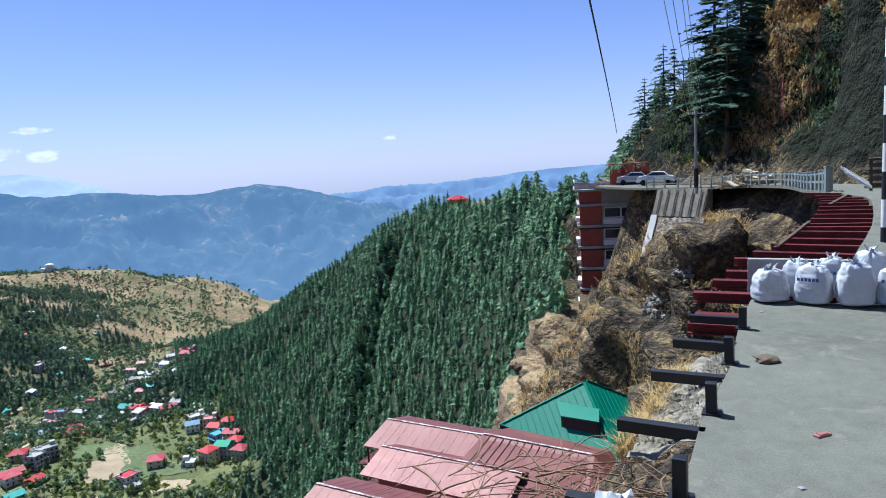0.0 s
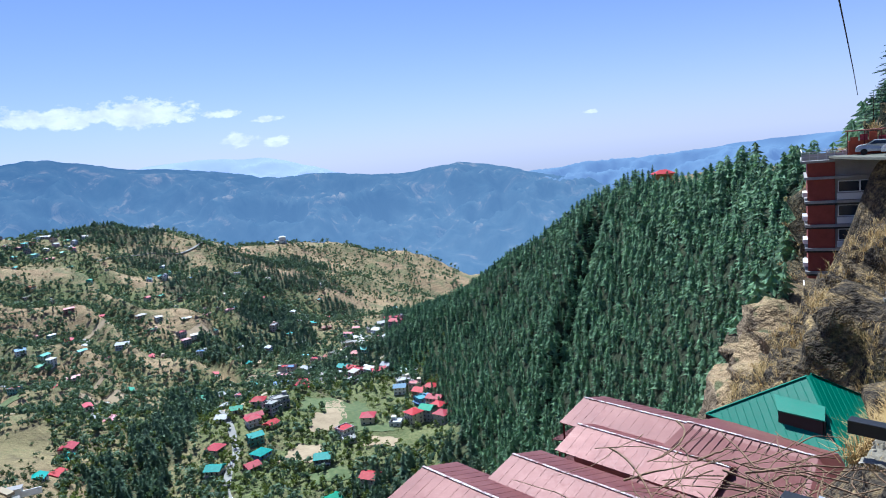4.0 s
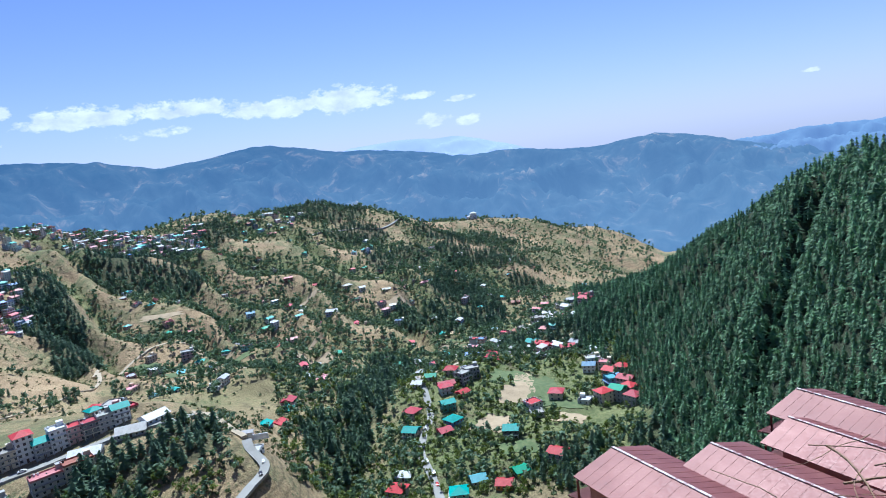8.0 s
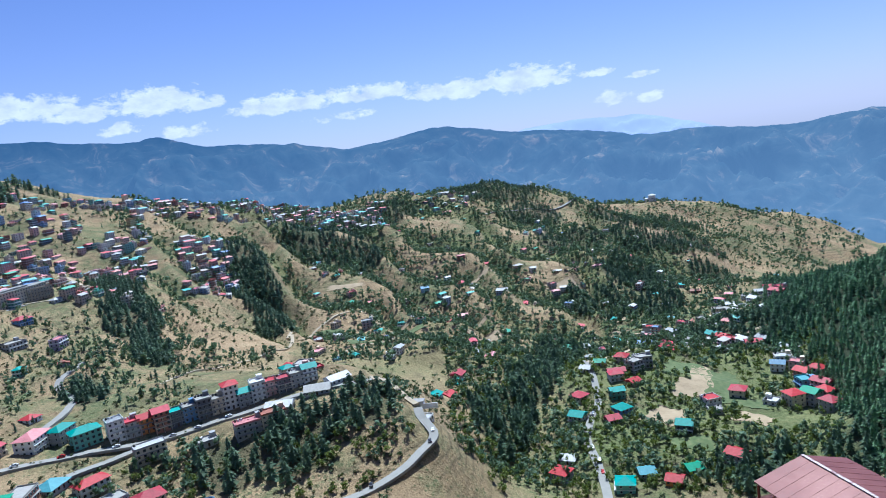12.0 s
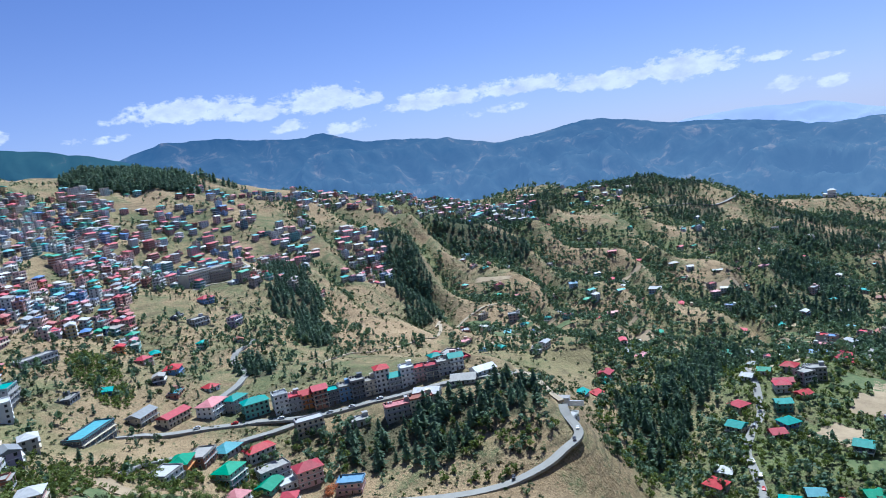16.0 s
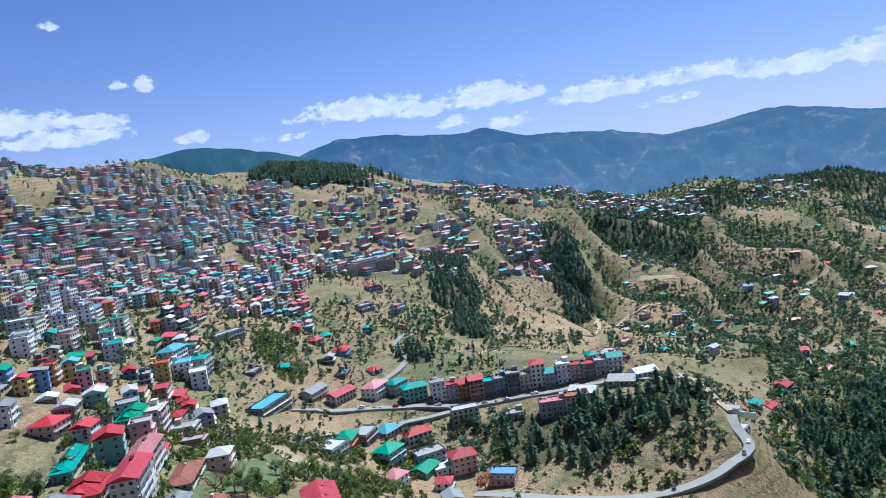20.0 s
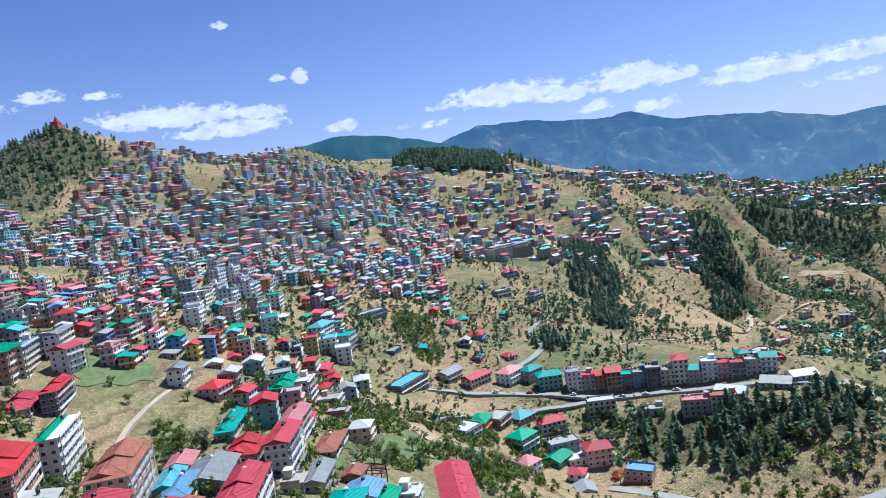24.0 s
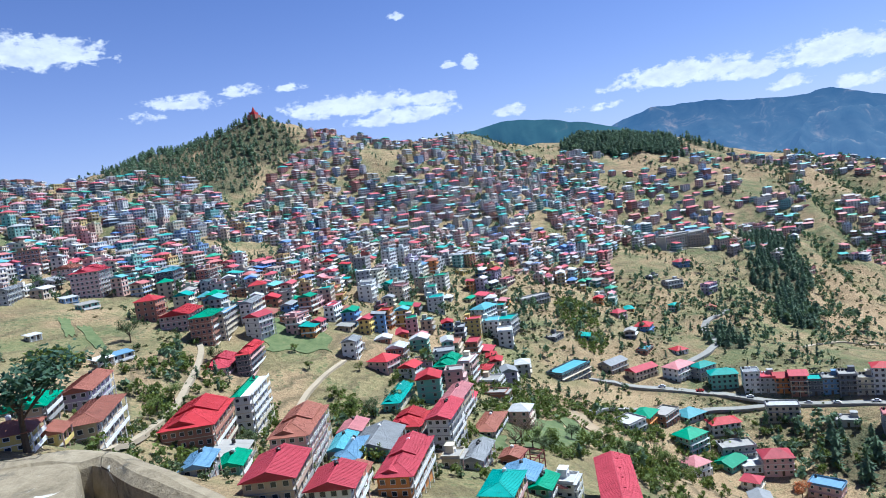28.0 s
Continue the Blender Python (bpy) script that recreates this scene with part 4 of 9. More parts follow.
# dark trees crowding the shaded slopes
dx, dy = [], []
for b0, b1, r0, r1, gap, keep, lo in ((-77, -53, 286, 365, 5.4, .75, .38), (-83, -76, 286, 350, 6.0, .7, .42), (-50, -38, 330, 640, 5.6, .75, .36), (-60, -17, 520, 1150, 6.8, .7, .43), (-62, -16, 1150, 2100, 11.5, .6, .48), (-36, -17, 330, 560, 6.6, .6, .42), (-80, -64, 430, 620, 7, .6, .53), (-28, -16, 320, 470, 6.5, .4, .49)):
    x, y = scatter(b0, b1, r0, r1, gap, keep, scrubby(lo, .26))
    dx.append(x)
    dy.append(y)
x, y = scatter(-78, -28, 560, 1480, 7.6, .7, lambda x, y: (spur_wave(*polar(x, y)) < -.02) & (fbm(x, y, 70, 3, 3) > .40))
dx.append(x)
dy.append(y)
dx, dy = np.concatenate(dx), np.concatenate(dy)
b, r = polar(dx, dy)
ok = ~on_spur(dx, dy) & ~((b < -57) & (r > 355) & (r < 400)) & ~((np.abs(b + 52.9) < 1.5) & (r > 285) & (r < 345)) & ~((b < -53) & (r < 300)) & ~((np.abs(b + 37.7) < 1.1) & (r < 500))
dx, dy = dx[ok], dy[ok]
dh = rng.uniform(3, 7.5, len(dx)) * (.85 + np.hypot(dx, dy) / 2500)
TREES = [ragged_shape(s + 90, 3 + s % 3, 1.1 + .2 * (s % 3), 34, .27) for s in range(8)]
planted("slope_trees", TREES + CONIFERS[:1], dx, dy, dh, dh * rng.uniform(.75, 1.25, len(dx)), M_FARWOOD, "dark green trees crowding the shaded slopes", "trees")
# trees between the town's houses
ax, ay = [], []
for b0, b1, r0, r1, gap, keep, lo in ((-138, -72, 430, 1200, 11.5, .8, .40), (-138, -86, 230, 430, 10, .5, .42), (-130, -112, 700, 1000, 10, .5, .40)):
    x, y = scatter(b0, b1, r0, r1, gap, keep, scrubby(lo, .10, .45 if b1 < -76 and r0 < 300 else 0.0))
    ax.append(x)
    ay.append(y)
ax, ay = np.concatenate(ax), np.concatenate(ay)
ah = rng.uniform(3, 8, len(ax))
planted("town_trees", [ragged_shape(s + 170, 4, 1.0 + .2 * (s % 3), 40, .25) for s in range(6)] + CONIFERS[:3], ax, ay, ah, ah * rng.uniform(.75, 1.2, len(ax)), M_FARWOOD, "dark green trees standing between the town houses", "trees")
lx, ly = [], []
for b0, b1, r0, r1, gap, keep, lo in ((-50, -38, 300, 600, 5.5, .8, .42), (-100, -80, 215, 300, 6.5, .75, .44), (-39, -18, 320, 560, 6.2, .8, .37), (-132, -96, 170, 330, 6.0, .6, .50), (-100, -84, 165, 300, 6.0, .5, .48), (-96, -84, 240, 300, 5.5, .7, .42), (-104, -76, 200, 325, 6.5, .5, .47), (-62, -44, 290, 420, 7, .5, .5), (-82, -54, 285, 352, 5.5, .6, .44)):
    x, y = scatter(b0, b1, r0, r1, gap, keep, scrubby(lo, .10, .45 if b1 < -76 and r0 < 300 else 0.0))
    lx.append(x)
    ly.append(y)
lx, ly = np.concatenate(lx), np.concatenate(ly)
lh = rng.uniform(2.5, 6.5, len(lx))
planted("spring_trees", [ragged_shape(s + 140, 5 + s % 3, .8 + .15 * (s % 3), 90, .17) for s in range(8)], lx, ly, lh, lh * rng.uniform(.8, 1.2, len(lx)), M_LEAF, "bright fresh green trees along the valley fields", "trees")

THICKETS = [(-91.4, 486, 1.7, 45), (-90.3, 436, 1.3, 20), (-88, 322, 3.0, 16), (-82.5, 318, 2.0, 14), (-93.5, 305, 2.4, 22), (-127.3, 246, 1.3, 14), (-126.2, 232, 1.0, 10), (-119.0, 262, 1.2, 12), (-112.5, 268, 1.2, 14), (-116.8, 240, .9, 10), (-98.5, 262, 1.6, 16), (-94, 246, 2.0, 20), (-124.8, 292, .8, 12), (-133.5, 300, 1.6, 16)]
tx, ty = [], []
for b, d, hb, hd in THICKETS:
    def bushy(x, y):
        q, r = polar(x, y)
        return ((q - b) / hb) ** 2 + ((r - d) / hd) ** 2 < .5 + 1.0 * fbm(x, y, 14, 3, 2)
    x, y = scatter(b - hb * 1.4, b + hb * 1.4, d - hd * 1.4, d + hd * 1.4, 2.9, .9, bushy)
    tx.append(x)
    ty.append(y)
tx, ty = np.concatenate(tx), np.concatenate(ty)
th = rng.uniform(1.6, 4.2, len(tx))
planted("thickets", [ragged_shape(k + 230, 4, .8 + .2 * (k % 3), 60, .2) for k in range(6)], tx, ty, th, th * rng.uniform(1.0, 1.6, len(tx)), M_LEAF, "thickets of green bushes in the hollows of the slope", "bushes")

# needle litter lies where the trees stand thick
gv = np.empty(len(ground.data.vertices) * 3, np.float32)
ground.data.vertices.foreach_get("co", gv)
gx, gy = gv[0::3].astype(float), gv[1::3].astype(float)
litter = on_spur(gx, gy).astype(np.float32)
gb, gr = polar(gx, gy)
for b, d, hb, hd, gap in WOODS:
    litter = np.maximum(litter, (((gb - b) / hb) ** 2 + ((gr - d) / hd) ** 2 < .9).astype(np.float32) * .7)
green = np.clip(4.0 * (fbm(gx, gy, 150, 4, 1) - .42), 0, 1) * (.12 + (.38 + .5 * np.clip((gb + 41) / 4, 0, 1) * np.clip((620 - gr) / 60, 0, 1)) * np.clip((gb + 62) / 6, 0, 1) * np.clip((-14 - gb) / 3, 0, 1) * np.clip((gr - 290) / 60, 0, 1) * np.clip((2300 - gr) / 500, 0, 1) * np.where(gb < -48, np.clip((gr - 420) / 80, 0, 1), 1))
near = np.clip((-82 - gb) / 4, 0, 1) * np.clip((480 - gr) / 80, 0, 1)
green = np.maximum(green, near * np.clip(5 * (fbm(gx, gy, 42, 4, 2) - .50), 0, .5))
green = np.clip(green - .9 * spur_wave(gb, gr), 0, 1)
ground.data.attributes.new("green_land", "FLOAT", "POINT").data.foreach_set("value", (green * .85).astype(np.float32))
ground.data.attributes.new("needle_litter", "FLOAT", "POINT").data.foreach_set("value", litter)
ground.data.attributes.new("bare_rock", "FLOAT", "POINT").data.foreach_set("value", (np.clip((gb - 4 - 5 * (gr > 70)) / 3, 0, 1) * np.clip((116 - gr) / 14, 0, 1)).astype(np.float32))
# moss and painted shade over the cutting; a brighter lit band is left clear
ground.data.attributes.new("moss_shade", "FLOAT", "POINT").data.foreach_set("value", np.clip(np.abs(gb - 26.2 - .05 * gv[2::3]) - .7, 0, 1) * np.clip((gv[2::3] + 1.5) / 2, 0, 1).astype(np.float32))

# ---- houses ----
class Soup:
    """Collects simple solids for one mesh."""

    def __init__(self):
        self.v, self.f = [], []

    def add(self, v, f):
        n = len(self.v)
        self.v += [tuple(p) for p in v]
        self.f += [tuple(i + n for i in q) for q in f]
        return self

    def box(self, x0, y0, z0, x1, y1, z1):
        return self.add([(x0, y0, z0), (x1, y0, z0), (x1, y1, z0), (x0, y1, z0), (x0, y0, z1), (x1, y0, z1), (x1, y1, z1), (x0, y1, z1)],
                        [(3, 2, 1, 0), (4, 5, 6, 7), (0, 1, 5, 4), (1, 2, 6, 5), (2, 3, 7, 6), (3, 0, 4, 7)])

    def hip(self, x0, y0, x1, y1, z, h, t=.18, in_x=.5, lip=0.0):
        """A hipped (in_x > 0) or gabled (in_x = 0) roof of thickness t over a rectangle."""
        ym = (y0 + y1) / 2
        k = min((x1 - x0), (y1 - y0)) / 2 * in_x * 2 * .98
        k = min(k, (x1 - x0) / 2 * .98)
        return self.add([(x0, y0, z), (x1, y0, z), (x1, y1, z), (x0, y1, z), (x0, y0, z + t), (x1, y0, z + t), (x1, y1, z + t), (x0, y1, z + t), (x0 + k, ym, z + h), (x1 - k, ym, z + h)],
                        [(3, 2, 1, 0), (0, 1, 5, 4), (1, 2, 6, 5), (2, 3, 7, 6), (3, 0, 4, 7), (4, 5, 9, 8), (6, 7, 8, 9), (5, 6, 9), (7, 4, 8)])

    def ribs(self, x0, x1, y0, y1, z, t, h, gap):
        """Raised seams running up both slopes of a gable."""
        ym = (y0 + y1) / 2
        n = int((x1 - x0) / gap)
        for i in range(1, n):
            x = x0 + (x1 - x0) * i / n
            for ya, yb in ((y0, ym), (ym, y1)):
                za, zb = (z + t, z + h) if ya == y0 else (z + h, z + t)
                self.add([(x - .03, ya, za), (x + .03, ya, za), (x + .03, yb, zb), (x - .03, yb, zb), (x, ya, za + .05), (x, yb, zb + .05)],
                         [(0, 1, 4), (3, 5, 2), (0, 4, 5, 3), (1, 2, 5, 4)])
        return self

    def tube(self, x, y, z0, z1, r, n=10, r2=None):
        r2 = r if r2 is None else r2
        v = [(x + q * math.cos(6.2832 * i / n), y + q * math.sin(6.2832 * i / n), z) for q, z in ((r, z0), (r2, z1)) for i in range(n)]
        f = [(i, (i + 1) % n, n + (i + 1) % n, n + i) for i in range(n)] + [tuple(range(n, 2 * n)), tuple(range(n - 1, -1, -1))]
        return self.add(v, f)

    def beam(self, a, b, w, h=None):
        """A square bar from a to b."""
        a, b = Vector(a), Vector(b)
        h = w if h is None else h
        d = (b - a).normalized()
        s = d.cross(Vector((0, 0, 1)))
        s = s.normalized() if s.length > 1e-4 else Vector((1, 0, 0))
        u = s.cross(d).normalized()
        v = [p + s * (i * w / 2) + u * (j * h / 2) for p in (a, b) for i, j in ((-1, -1), (1, -1), (1, 1), (-1, 1))]
        return self.add(v, [(3, 2, 1, 0), (4, 5, 6, 7), (0, 1, 5, 4), (1, 2, 6, 5), (2, 3, 7, 6), (3, 0, 4, 7)])

    def mesh(self, name, material, bevel=0.0):
        me = bpy.data.meshes.new(name)
        me.from_pydata([tuple(p) for p in self.v], [], self.f)
        for m in (material if isinstance(material, (list, tuple)) else [material]):
            me.materials.append(m)
        if bevel:
            bm = bmesh.new()
            bm.from_mesh(me)
            bmesh.ops.bevel(bm, geom=bm.edges[:], offset=bevel, segments=2, affect="EDGES", profile=.6)
            bm.to_mesh(me)
            bm.free()
        return me


def part(name, soup, material, parent, label="", place=None, bevel=0.0):
    me = soup if isinstance(soup, bpy.types.Mesh) else soup.mesh(name, material, bevel)
    ob = new(name, me)
    ob.parent = parent
    if place is not None:
        ob.matrix_basis = place
    if label:
        ob["label"] = label
    return ob


def bare(name, soup, material, label, category, group="", kind="", bevel=0.0, place=None):
    ob = new(name, soup if isinstance(soup, bpy.types.Mesh) else soup.mesh(name, material, bevel))
    if place is not None:
        ob.matrix_basis = place
    return tagged(ob, label, category, group, kind)


WINDOW_MESH = {}


def window_meshes(w, h, frame_mat):
    key = (round(w, 2), round(h, 2), frame_mat.name)
    if key not in WINDOW_MESH:
        t = .09
        o = [(-w / 2, 0), (w / 2, 0), (w / 2, h), (-w / 2, h)]
        q = [(-w / 2 + t, t), (w / 2 - t, t), (w / 2 - t, h - t), (-w / 2 + t, h - t)]
        v = [(x, .03, z) for x, z in o] + [(x, -.08, z) for x, z in o] + [(x, -.08, z) for x, z in q] + [(x, -.01, z) for x, z in q]
        f = []
        for k in range(4):
            n = (k + 1) % 4
            f += [(k, n, 4 + n, 4 + k), (4 + k, 4 + n, 8 + n, 8 + k), (8 + k, 8 + n, 12 + n, 12 + k)]
        fr = Soup().add(v, f)
        pane = Soup().add(v[12:], [(0, 1, 2, 3)])
        WINDOW_MESH[key] = (fr.mesh("window", frame_mat), pane.mesh("pane", M_GLASS))
    return WINDOW_MESH[key]


def roof_solids(w, d, H, kind, seams):
    s = Soup()
    o = .7
    if kind == "hip":
        s.hip(-w / 2 - o, -d / 2 - o, w / 2 + o, d / 2 + o, H, min(w, d) * .28, .14, .5)
    elif kind == "gable":
        s.hip(-w / 2 - o, -d / 2 - o, w / 2 + o, d / 2 + o, H, d * .24, .12, 0.0)
    elif kind == "shed":
        s.add([(-w / 2 - o, -d / 2 - o, H), (w / 2 + o, -d / 2 - o, H), (w / 2 + o, d / 2 + o, H + d * .2), (-w / 2 - o, d / 2 + o, H + d * .2),
               (-w / 2 - o, -d / 2 - o, H + .14), (w / 2 + o, -d / 2 - o, H + .14), (w / 2 + o, d / 2 + o, H + d * .2 + .14), (-w / 2 - o, d / 2 + o, H + d * .2 + .14)],
              [(3, 2, 1, 0), (4, 5, 6, 7), (0, 1, 5, 4), (1, 2, 6, 5), (2, 3, 7, 6), (3, 0, 4, 7)])
    else:
        s.box(-w / 2 - .35, -d / 2 - .35, H, w / 2 + .35, d / 2 + .35, H + .16)
    return s


def parapet_ring(w, d, z, h=.7, t=.16):
    """A low wall round a flat roof, in one piece."""
    a, b = w / 2 + .1, d / 2 + .1
    o = [(-a, -b), (a, -b), (a, b), (-a, b)]
    q = [(-a + t, -b + t), (a - t, -b + t), (a - t, b - t), (-a + t, b - t)]
    v = [(x, y, z) for x, y in o] + [(x, y, z + h) for x, y in o] + [(x, y, z + h) for x, y in q] + [(x, y, z) for x, y in q]
    f = []
    for k in range(4):
        n = (k + 1) % 4
        f += [(k, n, 4 + n, 4 + k), (4 + k, 4 + n, 8 + n, 8 + k), (8 + k, 8 + n, 12 + n, 12 + k)]
    return Soup().add(v, f)


STOREYS = {1: "one-storey", 2: "two-storey", 3: "three-storey", 4: "four-storey", 5: "five-storey", 6: "six-storey"}
ROOF_WORD = dict(red="bright red", crimson="crimson", teal="teal", green="green", grey="grey", rust="rusty red", blue="blue", aqua="pale aqua", pale="pale metal", pink="faded pink", cement="bare cement")
WALL_WORD = dict(white="white", cream="cream", grey="grey", pink="pink", brick="red brick", yellow="yellow", blue="blue", green="green", orange="orange", dark="dark grey", lilac="lilac", tan="tan")
TAKEN = []
FH = 2.75


def facing(x, y):
    """The way downhill, as the angle that turns a facade (-y) to it."""
    e = 14.0
    g = land(np.array([x + e, x - e, x, x]), np.array([y, y, y + e, y - e]))
    gx, gy = g[0] - g[1], g[2] - g[3]
    # half downhill, half towards the open valley
    n = Vector((-gx, -gy)).normalized() * .6 + Vector((-x, -y)).normalized() * .55
    return math.atan2(n.y, n.x) + math.pi / 2


def base_height(x, y, w, d, turn):
    c, s = math.cos(turn), math.sin(turn)
    xs = np.array([x + c * i * w / 2 - s * j * d / 2 for i in (-1, 0, 1) for j in (-1, 1)])
    ys = np.array([y + s * i * w / 2 + c * j * d / 2 for i in (-1, 0, 1) for j in (-1, 1)])
    z = land(xs, ys)
    return float(z.mean() * .3 + z.min() * .7), float(z.min())


def glazing(spots, fm, w, h):
    """The windows of one storey in one piece, for houses far off."""
    fr, pane = window_meshes(w, h, fm)
    v, f, slots = [], [], []
    for x, y, z, rot in spots:
        c, q = math.cos(radians(rot)), math.sin(radians(rot))
        for me, slot in ((fr, 0), (pane, 1)):
            n = len(v)
            v += [(x + c * p.co.x - q * p.co.y, y + q * p.co.x + c * p.co.y, z + p.co.z) for p in me.vertices]
            f += [tuple(i + n for i in poly.vertices) for poly in me.polygons]
            slots += [slot] * len(me.polygons)
    me = Soup().add(v, f).mesh("glazing", [fm, M_GLASS])
    me.polygons.foreach_set("material_index", slots)
    return me


def windows_on(root, w, d, floors, fh, fm, single, n, m, panes, size=(1.3, 1.35)):
    """Windows on the front and both ends of a house, and its door."""
    wide, tall = size[0], min(size[1], fh - 1.2)
    fr, pane = window_meshes(wide, tall, fm)
    for k in range(floors):
        spots = [(-w / 2 + w * (i + .5) / n, -d / 2, 0) for i in range(n)] + [(w / 2, -d / 2 + d * (i + .5) / m, 90) for i in range(m)] + [(-w / 2, -d / 2 + d * (i + .5) / m, -90) for i in range(m)]
        if k == 0:
            px, py, rot = spots.pop(n // 2)
            part("door", DOOR, None, root, "", pose(px, py, .05, 0, 0, rot))
        if not single:
            part("glazing", glazing([(px, py, k * fh + .95, rot) for px, py, rot in spots], fm, wide, tall), None, root)["kind"] = "stuff"
            continue
        for px, py, rot in spots:
            o = part("window", fr, None, root, "", pose(px, py, k * fh + .95, 0, 0, rot))
            if panes:
                part("pane", pane, None, o)
            else:
                key = (wide, round(tall, 2), fm.name, "both")
                o.data = WINDOW_MESH[key] if key in WINDOW_MESH else joined_window(fr, pane, key)


def house(bearing, distance, w, floors, wall, roof, kind, near, turn=None, d=None, g=None, group="hillside houses"):
    """A hillside house with walls, storey slabs or balconies, windows, roof and roof-top things."""
    g = g or random.Random(int(bearing * 100) + int(distance))
    x, y = at(bearing, distance)
    # the town's houses turn their long fronts to the sunny side
    turn = (facing(x, y) + g.uniform(-.25, .25) + (.7 if bearing < -97 else .2)) if turn is None else turn
    d = d or min(w, 8 + g.random() * 3)
    z, low = base_height(x, y, w, d, turn)
    TAKEN.append((x, y, (w + d) / 4 + 1.5))
    H = floors * FH
    root = new("house")
    root.matrix_basis = pose(x, y, z, 0, 0, math.degrees(turn))
    tagged(root, "%s %s house with a %s %s roof" % (STOREYS[floors], WALL_WORD[wall], ROOF_WORD[roof], {"hip": "hipped", "gable": "gabled", "flat": "flat", "shed": "sloping"}[kind]), "house", group)
    wm, rm = WALLS[wall], ROOFS[roof]
    part("wall", Soup().box(-w / 2, -d / 2, low - z - 2, w / 2, d / 2, H), wm, root)
    part("roof", roof_solids(w, d, H, kind, near > 1), rm, root)
    if kind == "flat":
        part("roof_parapet", parapet_ring(w, d, H + .16), g.choice([wm, rm, M_CONC]), root)
    elif kind == "gable" and near > 1:
        n = int((w + 1.4) / 1.1)
        hh, run = d * .24 - .12, d / 2 + .7
        seam = Soup().beam((0, 0, 0), (0, -run, -hh), .06, .06).mesh("roof_seam", rm)
        for i in range(1, n):
            for rot in (0, 180):
                part("roof_seam", seam, None, root, "", pose(-w / 2 - .7 + (w + 1.4) * i / n, 0, H + d * .24 + .015, 0, 0, rot))
    trim = g.choice([M_WHITE, M_CONC, WALLS["cream"], wm])
    depth = g.choice([.35, .9, 1.2, 1.2])
    for k in range(1, floors + (0 if kind != "flat" else 0)):
        s = Soup().box(-w / 2 - .12, -d / 2 - depth, k * FH - .13, w / 2 + .12, d / 2 + .12, k * FH + .05)
        b = part("balcony" if depth > .5 else "storey_band", s, trim, root)
        if depth > .5 and near:
            r = Soup().box(-w / 2 - .1, -d / 2 - depth + .02, k * FH + .9, w / 2 + .1, -d / 2 - depth + .07, k * FH + .96)
            n = max(3, int(w / (.5 if near > 1 else 1.4)))
            for i in range(n + 1):
                xx = -w / 2 + w * i / n
                r.box(xx - .02, -d / 2 - depth + .025, k * FH + .05, xx + .02, -d / 2 - depth + .065, k * FH + .9)
            part("railing", r, g.choice([M_CONC, M_WHITE, M_GALV, rm]), b)
    if depth > .5 and floors > 1:
        for i in range(max(2, int(w / 4)) + 1):
            n = max(2, int(w / 4))
            xx = -w / 2 + .15 + (w - .3) * i / n
            part("column", Soup().box(xx - .12, -d / 2 - depth + .1, low - z - 2, xx + .12, -d / 2 - depth + .34, (floors - 1) * FH - .13), trim, root)
    fm = g.choice([M_FRAME, M_WHITE, M_BARK])
    windows_on(root, w, d, floors, FH, fm, distance < 390, max(2, int(w / 2.6)), max(1, int(d / 3.2)), near > 1)
    top = H + (.16 if kind == "flat" else 0)
    if kind == "flat":
        if g.random() < .6:
            part("stair_head", Soup().box(w / 2 - 3, d / 2 - 3, top, w / 2 - .2, d / 2 - .2, top + 2.3).box(w / 2 - 3.2, d / 2 - 3.2, top + 2.3, w / 2, d / 2, top + 2.42), wm, root)
        for i in range(g.choice([1, 2, 2, 3])):
            tank(root, -w / 2 + 1.2 + i * 1.6, d / 2 - 1.3, top, g.choice([M_TANK, M_TANK, M_TANKW]))
    elif near > 1:
        tank(root, w * .22, 0, H + min(w, d) * .28 * .75, M_TANK)
    return root


def joined_window(fr, pane, key):
    """Frame and pane in one piece, for houses farther off."""
    me = fr.copy()
    bm = bmesh.new()
    bm.from_mesh(me)
    bm.verts.ensure_lookup_table()
    f = bm.faces.new([bm.verts[i] for i in (12, 13, 14, 15)])
    f.material_index = 1
    bm.to_mesh(me)
    bm.free()
    me.materials.append(M_GLASS)
    WINDOW_MESH[key] = me
    return me


def tank(root, x, y, z, m):
    s = Soup().tube(x, y, z, z + 1.0, .55, 12).tube(x, y, z + 1.0, z + 1.22, .5, 12, .2).tube(x, y, z + 1.22, z + 1.3, .2, 8)
    part("water_tank", s, m, root, "black water tank" if m is M_TANK else "white water tank")


DOOR = Soup().box(-.55, -.06, 0, .55, .02, 2.15).box(-.47, -.09, .08, .47, -.06, 2.05).mesh("door", M_BARK)


def roof_lines(x0, y0, x1, y1, z, h, hip, gap=.62):
    """Standing seams up the four slopes of a hipped roof (or the two of a gable)."""
    s = Soup()
    ym, half = (y0 + y1) / 2, (y1 - y0) / 2
    k = min(half, (x1 - x0) / 2 * .98) if hip else 0.0
    n = max(2, int((x1 - x0) / gap))
    for i in range(1, n):
        x = x0 + (x1 - x0) * i / n
        u = 1.0 if k == 0 else min(1.0, (x - x0) / k, (x1 - x) / k)
        for ya, sg in ((y0, 1), (y1, -1)):
            s.beam((x, ya, z + .02), (x, ya + sg * half * u, z + .02 + h * u), .05, .05)
    if k:
        n = max(2, int((y1 - y0) / gap))
        for i in range(1, n):
            y = y0 + (y1 - y0) * i / n
            u = 1 - abs(y - ym) / half
            for xa, sg in ((x0, 1), (x1, -1)):
                s.beam((xa, y, z + .02), (xa + sg * k * u, y, z + .02 + h * u), .05, .05)
    return s


